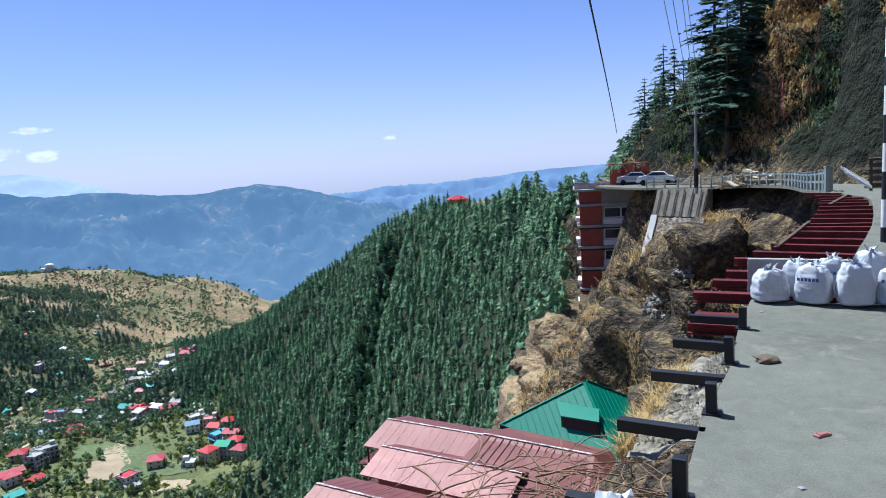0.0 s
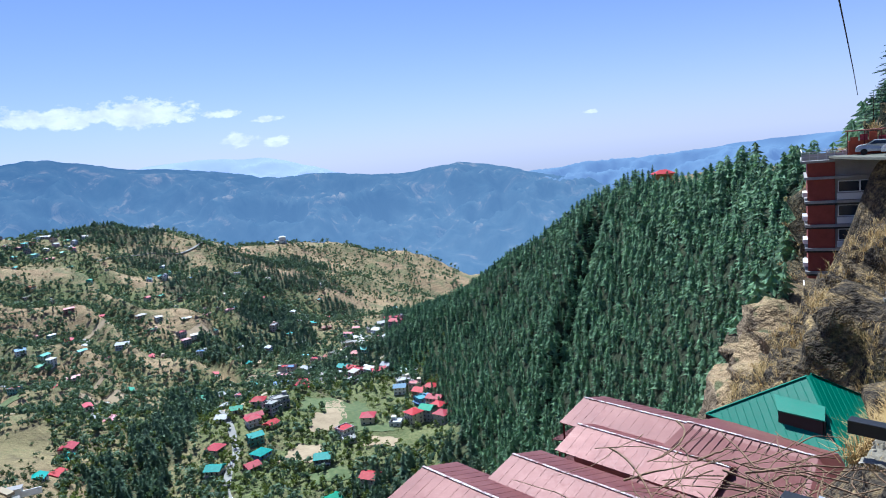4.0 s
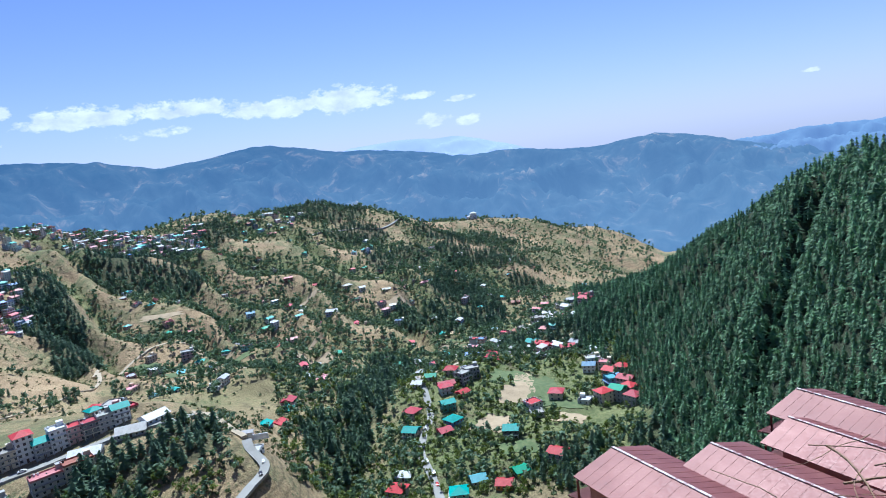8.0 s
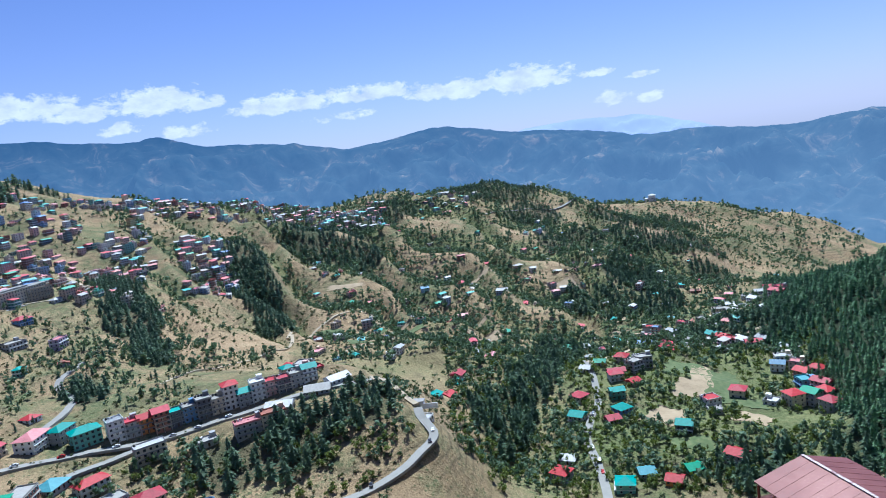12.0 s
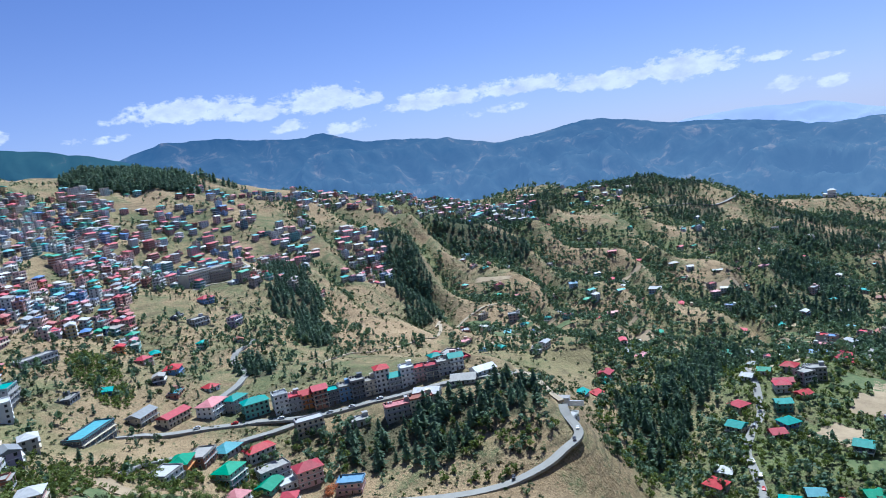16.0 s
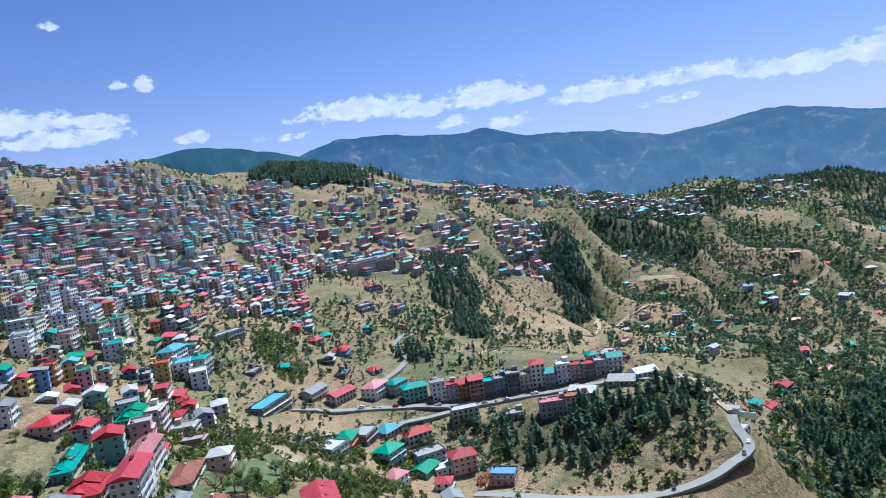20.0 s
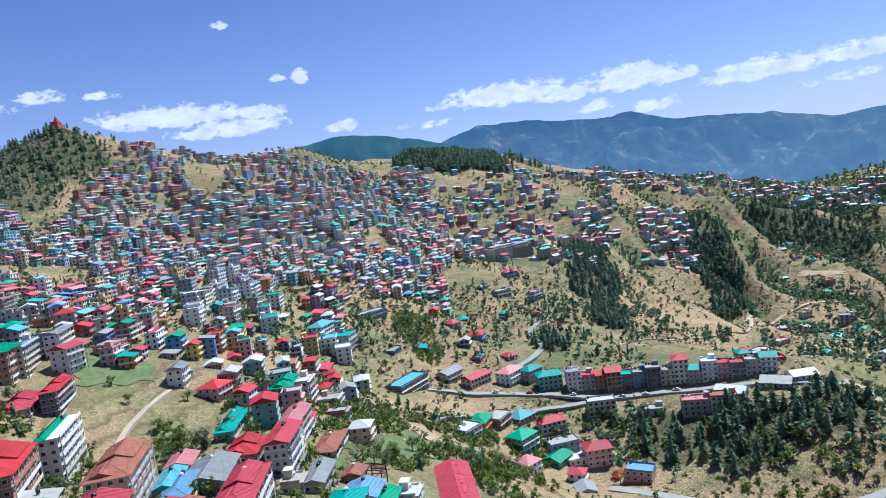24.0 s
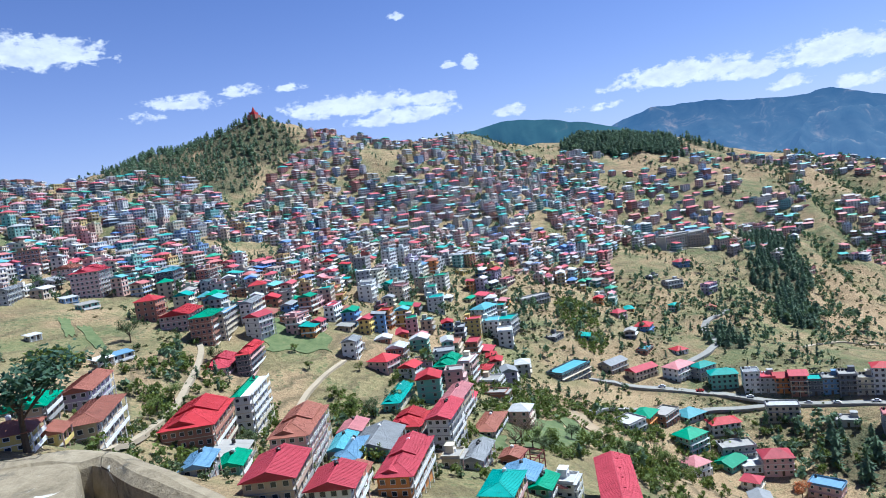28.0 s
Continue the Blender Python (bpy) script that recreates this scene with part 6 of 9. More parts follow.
LANE_b = [(-25.8, 764, 12, 1, "white", "pale", "gable"), (-24.3, 776, 12, 2, "grey", "cement", "flat"), (-23.3, 790, 14, 2, "white", "pale", "gable"), (-22.5, 812, 18, 3, "white", "crimson", "gable"), (-22.7, 500, 12, 2, "white", "aqua", "gable"),
          (-22.0, 508, 11, 2, "cream", "pale", "flat"), (-21.3, 518, 13, 1, "grey", "cement", "flat"), (-20.7, 503, 12, 2, "pink", "crimson", "gable"), (-20.2, 482, 12, 2, "white", "crimson", "gable"), (-21.5, 436, 12, 2, "grey", "pale", "gable"),
          (-23.0, 430, 12, 2, "tan", "cement", "flat"), (-25.5, 446, 11, 2, "cream", "crimson", "gable"), (-27.6, 418, 11, 2, "grey", "cement", "flat"), (-33.0, 484, 13, 3, "grey", "cement", "flat"), (-33.9, 498, 12, 2, "cream", "crimson", "gable"),
          (-35.3, 470, 12, 1, "brick", "crimson", "gable")]
for b, r, w, f, wl, rf, kd in LANE_a + LANE_b:
    x, y = at(b, r)
    if all((x - q[0]) ** 2 + (y - q[1]) ** 2 > (w * .32 + q[2]) ** 2 for q in TAKEN):
        house(b, r, w, f, wl, rf, kd, 1, turn=math.radians(-b + 12), d=8.5, group="village houses")
# white apartment blocks stepping down the lower town
for row in ((-106.9, 628, 13, 4, "white", "cement", "flat"), (-105.4, 632, 13, 4, "white", "cement", "flat"), (-106.8, 570, 15, 4, "white", "aqua", "hip"), (-104.5, 580, 14, 4, "white", "cement", "flat"), (-109.1, 452, 17, 4, "white", "cement", "flat"), (-106.4, 458, 16, 4, "cream", "cement", "flat"),
            (-109.3, 534, 16, 4, "grey", "cement", "flat"), (-102.7, 499, 15, 4, "white", "green", "flat"), (-107.2, 518, 15, 4, "white", "cement", "flat"), (-104.4, 515, 14, 4, "white", "blue", "hip"), (-104.2, 479, 12, 4, "tan", "green", "flat"), (-99.3, 431, 17, 4, "white", "aqua", "hip"),
            (-97.4, 420, 16, 4, "grey", "teal", "flat")):
    house(*row, 1, group="white apartment blocks")

# the street of tall houses on the spur, shoulder to shoulder, and the blocks below its road
STREET = [("white", "grey", "flat"), ("grey", "crimson", "flat"), ("orange", "red", "gable"), ("brick", "crimson", "gable"), ("dark", "teal", "flat"), ("blue", "cement", "flat"), ("dark", "cement", "flat"), ("cream", "cement", "flat"), ("white", "red", "hip"),
          ("grey", "teal", "gable"), ("white", "pale", "flat"), ("pink", "red", "flat"), ("dark", "crimson", "flat"), ("grey", "cement", "flat"), ("white", "teal", "gable")]
for i, (wl, rf, kd) in enumerate(STREET):
    b = -78 + i * 1.12
    x, y = at(b, 385)
    house(b, 384 + (i % 3), 8.2, (4, 3, 3, 4, 3, 3, 4, 3, 5, 3, 4, 3, 3, 3, 3)[i], wl, rf, kd, 1, turn=math.radians(-b - 180 + 8) + math.pi, d=9, group="houses along the spur road")
for b, r, w, f, wl, rf in ((-75.9, 358, 15, 3, "cream", "pale"), (-68.0, 352, 15, 3, "grey", "pink"), (-65.9, 352, 13, 3, "cream", "rust"), (-71.5, 356, 10, 1, "grey", "cement")):
    house(b, r, w, f, wl, rf, "flat", 1, turn=math.radians(-b - 180 + 8) + math.pi, d=8, group="houses along the spur road")


# more houses close by, filling the lanes between the placed ones
def fill(b0, b1, r0, r1, gap, share, group, seed, tall=(1, 2, 2, 3, 3, 4)):
    g = random.Random(seed)
    xs, ys = scatter(b0, b1, r0, r1, gap, share)
    for x, y in zip(xs, ys):
        w = g.uniform(7, 11)
        if any((x - a) ** 2 + (y - b) ** 2 < (w / 2 + c) ** 2 for a, b, c in TAKEN):
            continue
        b, r = polar(x, y)
        roof = g.choice(["red", "crimson", "crimson", "teal", "green", "grey", "rust", "aqua", "pale", "pink", "cement", "red"])
        kind = "flat" if roof == "cement" else g.choice(["hip", "gable", "gable", "flat"])
        house(round(float(b), 2), round(float(r), 1), w, g.choice(tall), g.choice(["white", "cream", "grey", "pink", "brick", "tan", "white", "lilac", "green", "cream"]), roof, kind, 1, group=group, g=g)


fill(-104.5, -97, 262, 335, 11, .75, "houses in the near lanes", 5)
fill(-109, -104, 305, 340, 11, .8, "houses in the near lanes", 15, (1, 2, 2, 3))
fill(-126, -116, 335, 430, 13, .6, "houses in the near lanes", 8)
fill(-90, -74, 285, 335, 18, .25, "houses along the spur road", 9, (1, 2, 2))
fill(-66, -58, 375, 420, 14, .4, "houses along the spur road", 12, (1, 2, 2))


# ---- the town on the far slope ----
WALL_MIX = [(0, (.74, .70, .62)), (.14, (.66, .53, .38)), (.29, (.44, .43, .41)), (.36, (.66, .42, .36)), (.50, (.38, .18, .13)), (.58, (.68, .66, .68)), (.68, (.28, .40, .56)), (.75, (.62, .47, .20)), (.80, (.22, .44, .38)), (.86, (.54, .44, .35)), (.95, (.16, .17, .19))]
ROOF_MIX = [(0, (.50, .08, .10)), (.17, (.46, .15, .14)), (.25, (.60, .26, .28)), (.32, (.05, .36, .31)), (.43, (.05, .32, .19)), (.51, (.16, .42, .45)), (.57, (.34, .35, .36)), (.76, (.55, .55, .54)), (.85, (.36, .33, .30)), (.95, (.12, .24, .52))]
TRIM_MIX = [(0, (.74, .73, .70)), (.25, (.60, .53, .44)), (.4, (.44, .43, .42)), (.55, (.64, .42, .40)), (.68, (.72, .72, .74)), (.8, (.28, .44, .42)), (.88, (.50, .20, .17)), (.94, (.30, .40, .55))]
M_TOWNWALL = mat("town_walls", None, .85, .2, 10, .1, island=WALL_MIX, by="paint")
M_TOWNTRIM = mat("town_trim", None, .85, .2, 10, .1, island=TRIM_MIX, by="trim")
M_TOWNROOF = mat("town_roofs", None, .55, .2, 10, .1, island=ROOF_MIX, by="sheet")


def free_spot(x, y, r):
    return all((x - a) ** 2 + (y - b) ** 2 > (r + c) ** 2 for a, b, c in TAKEN)


# districts: bearings, distances, gap between houses, share built
DISTRICTS = [("main_town", -121, -88, 560, 1070, 9.6, .93), ("west_town", -139, -112, 430, 850, 9.8, .93), ("lower_town", -116, -97, 335, 560, 12.5, .74),
             ("east_town", -91, -73, 720, 1230, 13, .72), ("cliff_cluster", -70.8, -67.0, 800, 1010, 11, .72), ("crest_row", -74, -54, 1180, 1400, 13, .62), ("crest_hamlet", -51, -46, 1330, 1490, 18, .5),
             ("tan_slope", -98, -80, 420, 760, 21, .2), ("west_edge", -139, -127, 340, 440, 14, .6), ("far_valley", -60, -20, 540, 1300, 30, .34)]


def town(name, b0, b1, r0, r1, gap, share):
    xs, ys = scatter(b0, b1, r0, r1, gap, share)
    m = fbm(xs, ys, 110, 3, 2)
    b, r = polar(xs, ys)
    lim = .30 if share > .7 else .42
    ok = m > lim
    # the temple hill and the knoll behind the town stay wooded
    ok &= ~(((b + 86.3) / 4.8) ** 2 + ((r - 1190) / 75) ** 2 < 1.0)
    ok &= ~((b < -111) & (b > -129) & (r > 720 + 45 * np.abs(b + 119) ** .9))
    xs, ys = xs[ok], ys[ok]
    g = random.Random(len(xs))
    V, F, S, tones = [], [], [], []
    n = 0
    for x, y in zip(xs, ys):
        if not free_spot(x, y, 5):
            continue
        w, d = g.uniform(7, 14.5), g.uniform(5.5, 8)
        fl = g.choice([1, 2, 2, 2, 3, 3, 4]) if share > .55 else g.choice([1, 1, 2, 2, 3])
        turn = facing(x, y) + g.uniform(-.16, .16) + (.7 if b0 < -97 else .5)
        z, low = base_height(x, y, w, d, turn)
        TAKEN.append((x, y, 2.5))
        H = fl * FH
        kind = g.choice(["hip", "gable", "gable", "gable", "flat", "flat", "flat", "shed"])
        own = (g.random(), g.random(), g.random())
        walls, roof, dark, slab = Soup(), roof_solids(w, d, H, kind, False), Soup(), Soup()
        walls.box(-w / 2, -d / 2, low - z - 2, w / 2, d / 2, H)
        if kind == "flat":
            ring = parapet_ring(w, d, H + .16)
            walls.add(ring.v, ring.f)
        if kind == "flat" and g.random() < .6:
            walls.box(w / 2 - 3, d / 2 - 3, H + .16, w / 2 - .2, d / 2 - .2, H + 2.4)
        if kind == "flat":
            for i in range(g.choice([0, 1, 2])):
                dark.tube(-w / 2 + 1.3 + 1.5 * i, d / 2 - 1.4, H + .16, H + 1.4, .6, 6)
        deep = g.choice([.2, .9, 1.1])
        nw = int(w / 3)
        for k in range(fl):
            if k:
                slab.box(-w / 2 - .1, -d / 2 - deep, k * FH - .15, w / 2 + .1, d / 2 + .1, k * FH + (.05 if deep < .5 else .6))
            for i in range(nw):
                c = -w / 2 + w * (i + .5) / nw
                dark.add([(c - .7, -d / 2 - .05, k * FH + .8), (c + .7, -d / 2 - .05, k * FH + .8), (c + .7, -d / 2 - .05, k * FH + 2.3), (c - .7, -d / 2 - .05, k * FH + 2.3)], [(0, 1, 2, 3)])
            for sx in (-1, 1):
                for c in (-d / 4, d / 4):
                    q = sx * (w / 2 + .05)
                    dark.add([(q, c - .6 * sx, k * FH + .8), (q, c + .6 * sx, k * FH + .8), (q, c + .6 * sx, k * FH + 2.2), (q, c - .6 * sx, k * FH + 2.2)], [(0, 1, 2, 3)])
        if name in ("lower_town", "tan_slope", "west_edge"):
            wk, rk = g.choice(sorted(WALLS)), g.choice(["red", "crimson", "crimson", "teal", "green", "grey", "pink", "aqua", "pale", "cement", "rust", "teal"])
            root = new("house")
            root.matrix_basis = pose(x, y, z, 0, 0, math.degrees(turn))
            tagged(root, "%s %s house with a %s %s roof" % (STOREYS[fl], WALL_WORD[wk], ROOF_WORD[rk], {"hip": "hipped", "gable": "gabled", "flat": "flat", "shed": "sloping"}[kind]), "house", "houses of the lower town")
            part("wall", walls, WALLS[wk], root)
            part("roof", roof, ROOFS[rk], root)
            part("glazing", dark, M_GLASS, root)["kind"] = "stuff"
            for k in range(1, fl):
                part("balcony" if deep > .5 else "storey_band", Soup().box(-w / 2 - .1, -d / 2 - deep, k * FH - .15, w / 2 + .1, d / 2 + .1, k * FH + (.05 if deep < .5 else .6)), g.choice([M_WHITE, WALLS["cream"], M_CONC, WALLS[wk]]), root)
            continue
        cs, sn = math.cos(turn), math.sin(turn)
        for slot, s in ((0, walls), (1, roof), (2, dark), (3, slab)):
            if not s.v:
                continue
            v = np.array(s.v)
            V.append(np.stack([x + cs * v[:, 0] - sn * v[:, 1], y + sn * v[:, 0] + cs * v[:, 1], z + v[:, 2]], 1))
            for f in s.f:
                for i in range(1, len(f) - 1):
                    F.append((f[0] + n, f[i] + n, f[i + 1] + n))
                    S.append(slot)
            n += len(v)
            tones.append(np.tile(own, (len(v), 1)))
    if V:
        me = fast_mesh(name, np.concatenate(V), np.array(F), [M_TOWNWALL, M_TOWNROOF, M_GLASS, M_TOWNTRIM], S)
        tones = np.concatenate(tones).astype(np.float32)
        for k, layer in enumerate(("paint", "sheet", "trim")):
            me.attributes.new(layer, "FLOAT", "POINT").data.foreach_set("value", np.ascontiguousarray(tones[:, k]))
        tagged(new("town_houses", me), "crowded multi-storey hillside houses with red, teal and grey roofs", "houses", kind="stuff")


for row in DISTRICTS:
    town(*row)

# ---- the hill road and what stands on it ----
U = Vector((.4907, .8713, 0))
N = Vector((.8713, -.4907, 0))
E0 = Vector((-.46, .26, 0))


def on_road(s, off, z=0.0):
    """A point s metres along the road's outer edge and off metres in from it."""
    return E0 + U * s + N * off + Vector((0, 0, z))


def slab(name, top, thick, material):
    """A flat slab under a list of top corners."""
    n = len(top)
    v = [tuple(p) for p in top] + [(p[0], p[1], p[2] - thick) for p in top]
    f = [tuple(range(n))] + [tuple(range(2 * n - 1, n - 1, -1))] + [(i, n + i, n + (i + 1) % n, (i + 1) % n) for i in range(n)]
    me = bpy.data.meshes.new(name)
    me.from_pydata(v, [], f)
    me.materials.append(material)
    bm = bmesh.new()
    bm.from_mesh(me)
    bmesh.ops.recalc_face_normals(bm, faces=bm.faces)
    bm.to_mesh(me)
    bm.free()
    return me


EDGE_Z = [0, 0, 0, 0, 0, -.36, -.65, -1.15, -1.5, -1.8, -2.1, -2.25, -2.4, -2.5, -2.6]


def road_rows(edge, zs, width, inset=0.0):
    """Left and right borders of a road that runs along an edge line, in from it by inset, width metres wide."""
    rows = []
    for i, (x, y) in enumerate(edge):
        a, b = edge[max(0, i - 1)], edge[min(len(edge) - 1, i + 1)]
        d = Vector((b[0] - a[0], b[1] - a[1])).normalized()
        nrm = Vector((d.y, -d.x))
        p, q = Vector((x, y)) + nrm * inset, Vector((x, y)) + nrm * (inset + width)
        rows.append(((p.x, p.y, zs[i]), (q.x, q.y, zs[i])))
    return rows


def smooth_line(pts, step):
    """Points along a smooth curve through pts (any dimension)."""
    pts = [np.array(p, float) for p in pts]
    out = []
    for i in range(len(pts) - 1):
        a, b, c, d = pts[max(0, i - 1)], pts[i], pts[i + 1], pts[min(len(pts) - 1, i + 2)]
        n = max(1, int(np.linalg.norm(c - b) / step))
        for k in range(n):
            t = k / n
            out.append(.5 * ((2 * b) + (c - a) * t + (2 * a - 5 * b + 4 * c - d) * t * t + (3 * b - a - 3 * c + d) * t ** 3))
    out.append(pts[-1])
    return out


def ribbon(name, rows, thick, material):
    v, f = [], []
    for p, q in rows:
        v += [p, q, (p[0], p[1], p[2] - thick), (q[0], q[1], q[2] - thick)]
    for i in range(len(rows) - 1):
        a, b = 4 * i, 4 * i + 4
        f += [(a, a + 1, b + 1, b), (a, b, b + 2, a + 2), (a + 1, a + 3, b + 3, b + 1), (a + 2, b + 2, b + 3, a + 3)]
    f += [(0, 2, 3, 1), (4 * len(rows) - 4, 4 * len(rows) - 3, 4 * len(rows) - 1, 4 * len(rows) - 2)]
    me = bpy.data.meshes.new(name)
    me.from_pydata(v, [], f)
    me.materials.append(material)
    return me


near_deck = [on_road(-18, 0), on_road(-9, .02), on_road(-3, -.01), on_road(0.4, .02), on_road(1.6, -.03), on_road(2.7, .03), on_road(3.9, -.02), on_road(5.0, .03), on_road(6.3, -.02), on_road(7.35, 0), on_road(7.35, 6), on_road(-18, 6)]
bare("road_deck", slab("road_deck", near_deck, .22, M_ROAD), M_ROAD, "", "", kind="structure")
STRIP = [(4.1, 6.2, -.01), (5.0, 7.9, -.01), (5.75, 9.08, -.01), (6.74, 10.4, -.01), (7.78, 11.83, -.01), (9.11, 13.8, -.01), (10.2, 15.5, -.01), (11.4, 17.6, -.01), (12.0, 19.8, -.05), (12.7, 21.7, -.15)]
line = smooth_line(STRIP + [(x, y, z) for (x, y), z in zip(ROAD_EDGE[5:], EDGE_Z[5:])], 1.2)
bare("road_bend", ribbon("road_bend", road_rows([(p[0], p[1]) for p in line], [p[2] for p in line], 4.4), .22, M_ROAD), M_ROAD, "", "", kind="structure")

# steel brackets along the broken edge
for i, s in enumerate((.95, 1.9, 2.86, 3.82, 4.8, 5.66, 6.56)):
    root = new("steel_bracket")
    root.matrix_basis = Matrix.Translation(on_road(s, -.03)) @ pose(0, 0, 0, 0, 0, -29.4 + (i * 37 % 5 - 2))
    tagged(root, "black steel bracket sticking out from the broken road edge", "bracket", "brackets on the road edge")
    part("top_flange", Soup().box(-.45, -.035, -.012, .05, .035, 0), M_BLACK, root, bevel=.003)
    part("web", Soup().box(-.45, -.03, -.075, .03, .024, -.012), M_BLACK, root)
for i, s in enumerate((.9, 1.95, 2.98, 4.08, 5.1, 6.14)):
    root = new("guard_post")
    root.matrix_basis = Matrix.Translation(on_road(s, .02)) @ pose(0, 0, 0, 0, i * 3 % 4 - 2, -29.4 + (i * 23 % 7 - 3))
    tagged(root, "short black steel stub post standing on the road edge", "post", "stub posts on the road edge")
    part("stub", Soup().box(-.032, -.032, 0, .032, .032, .205 - .012 * (i % 2)), M_BLACK, root, bevel=.004)
    part("foot_plate", Soup().box(-.055, -.05, 0, .055, .06, .01), M_BLACK, root)

# red cantilever beams where the road has fallen away
def red_beam(p, q):
    root = new("steel_beam")
    d = Vector(q) - Vector(p)
    root.matrix_basis = Matrix.Translation(p) @ pose(0, 0, 0, 0, 0, math.degrees(math.atan2(d.y, d.x)))
    L = d.length
    tagged(root, "red oxide painted steel beam bridging the missing road", "beam", "beams over the gap")
    part("top_flange", Soup().box(0, -.065, -.012, L, .065, 0), M_REDSTEEL, root)
    part("web", Soup().box(0, -.006, -.10, L, .006, -.012), M_REDSTEEL, root)
    part("bottom_flange", Soup().box(0, -.065, -.112, L, .065, -.10), M_REDSTEEL, root)


# where each beam starts and ends in plan
BEAM_L = [(2.82, 7.35), (3.29, 7.97), (3.69, 8.5), (4.21, 9.43), (4.72, 9.93), (5.31, 10.55), (5.8, 11.12), (6.34, 11.96), (6.76, 12.48), (7.08, 12.86), (7.72, 13.7), (8.21, 14.43), (8.71, 15.2), (9.22, 15.99), (9.75, 16.92), (10.16, 17.57), (10.52, 18.25), (11.0, 19.3), (11.36, 20.5)]
BEAM_R = [(4.5, 6.5), (4.8, 7.2), (5.1, 7.8), (5.5, 8.6), (5.8, 9.1), (6.3, 9.8), (6.8, 10.4), (7.4, 11.2), (7.8, 11.85), (8.15, 12.4), (8.6, 13.0), (9.15, 13.8), (9.7, 14.7), (10.2, 15.5), (10.7, 16.4), (11.1, 17.05), (11.5, 17.8), (11.7, 18.7), (12.0, 19.6)]
for (ax, ay), (bx, by) in zip(BEAM_L, BEAM_R):
    red_beam((ax, ay, -.03), (bx, by, -.03))
for s, drop in ((6.9, .16), (7.4, .18)):
    red_beam(on_road(s, -.55, -drop), on_road(s, .25, -drop))
bare("loose_plank", Soup().beam((5.1, 10.0, -.005), (7.3, 13.0, -.005), .06, .02), M_BARK, "long thin plank lying across the red beams", "plank", "planks on the beams")
bare("loose_plank", Soup().beam((9.6, 16.2, -.005), (11.5, 18.6, -.005), .08, .02), M_BARK, "weathered plank lying along the far beams", "plank", "planks on the beams")


def sack(s, off, w, h, turn, seed):
    g = random.Random(seed)
    bm = bmesh.new()
    bmesh.ops.create_uvsphere(bm, u_segments=44, v_segments=32, radius=1)
    for v in bm.verts:
        x, y, z = v.co
        f = .5 + .5 * z
        f = f ** .8
        n = math.hypot(x, y) + 1e-6
        ux, uy = x / n, y / n
        full = min(1.0, n / .42)
        sx = (abs(ux) ** .62) * math.copysign(1, ux) * full
        sy = (abs(uy) ** .62) * math.copysign(1, uy) * full
        # full belly, straight sides, gathered mouth
        girth = float(np.interp(f, [0, .08, .35, .7, .88, .96, 1], [.90, .97, 1.0, .92, .78, .6, .42]))
        ang = math.atan2(y, x)
        wr = .08 * noise.noise(Vector((x * 1.4 + seed, y * 1.4, z * 1.6))) + .06 * noise.noise(Vector((x * 3.5 + seed, y * 3.5, z * 5))) + .035 * noise.noise(Vector((x * 9, y * 9 + seed, z * 9)))
        wr += .07 * max(0, f - .45) * math.sin(ang * 9 + seed) + .10 * max(0, f - .8) * math.sin(ang * 5 + 2 * seed)
        v.co = Vector((sx * w / 2 * girth * (1 + wr), sy * w * .40 * girth * (1 + wr), f * h * (1 + .25 * wr) + .08 * w * noise.noise(Vector((x * 3 + seed, y * 3, 0))) * f))
        v.co.z = max(v.co.z, 0)
    for f in bm.faces:
        f.smooth = True
    me = bpy.data.meshes.new("sack")
    bm.to_mesh(me)
    bm.free()
    me.materials.append(M_SACK)
    root = new("sack", me)
    root.matrix_basis = Matrix.Translation(on_road(s, off)) @ pose(0, 0, 0, 0, 0, turn)
    tagged(root, "full white woven plastic sack standing on the road", "sack", "sacks closing the road")
    top = Soup()
    for k in range(7):
        a = 6.283 * k / 7 + g.random()
        top.add([(0, 0, h * .93), (.08 * w * math.cos(a), .08 * w * math.sin(a), h * .9), (.26 * w * math.cos(a + .3), .2 * w * math.sin(a + .3), h * (1.05 + .12 * g.random())), (.2 * w * math.cos(a + .8), .2 * w * math.sin(a + .8), h * (1.0 + .1 * g.random()))], [(0, 1, 2, 3)])
    part("tied_neck", top, M_SACK, root)
    if seed % 2 == 1:
        m = mat("blue_print", two((.08, .14, .34), .8), .6, 3, 9, 0)
        t = Soup()
        for k in range(6):
            t.box(-.1 + k * .034, -w * .385, h * .62, -.075 + k * .034, -w * .383, h * .70)
        part("print", t, m, root, "faded blue printing", pose(0, -.012, 0, 0, 0, 0))


for i, (s, off, w, h, tn) in enumerate(((7.3, .18, .36, .36, 30), (7.28, .56, .35, .42, -20), (7.25, .91, .34, .46, 12), (7.3, 1.24, .34, .42, -15), (7.62, 1.05, .32, .52, 40), (7.6, .72, .3, .44, 5), (7.58, .40, .28, .40, -15), (7.3, 1.6, .36, .43, 20))):
    sack(s, off, w * .93, h * .94, tn - 29, i)
bare("kerb_block", Soup().box(-.5, -.04, -.2, .5, .04, .33), M_CONC, "grey concrete kerb block behind the sacks", "kerb", bevel=.012, place=Matrix.Translation(on_road(8.0, .42, .0)) @ pose(0, 0, 0, 0, 0, -29))


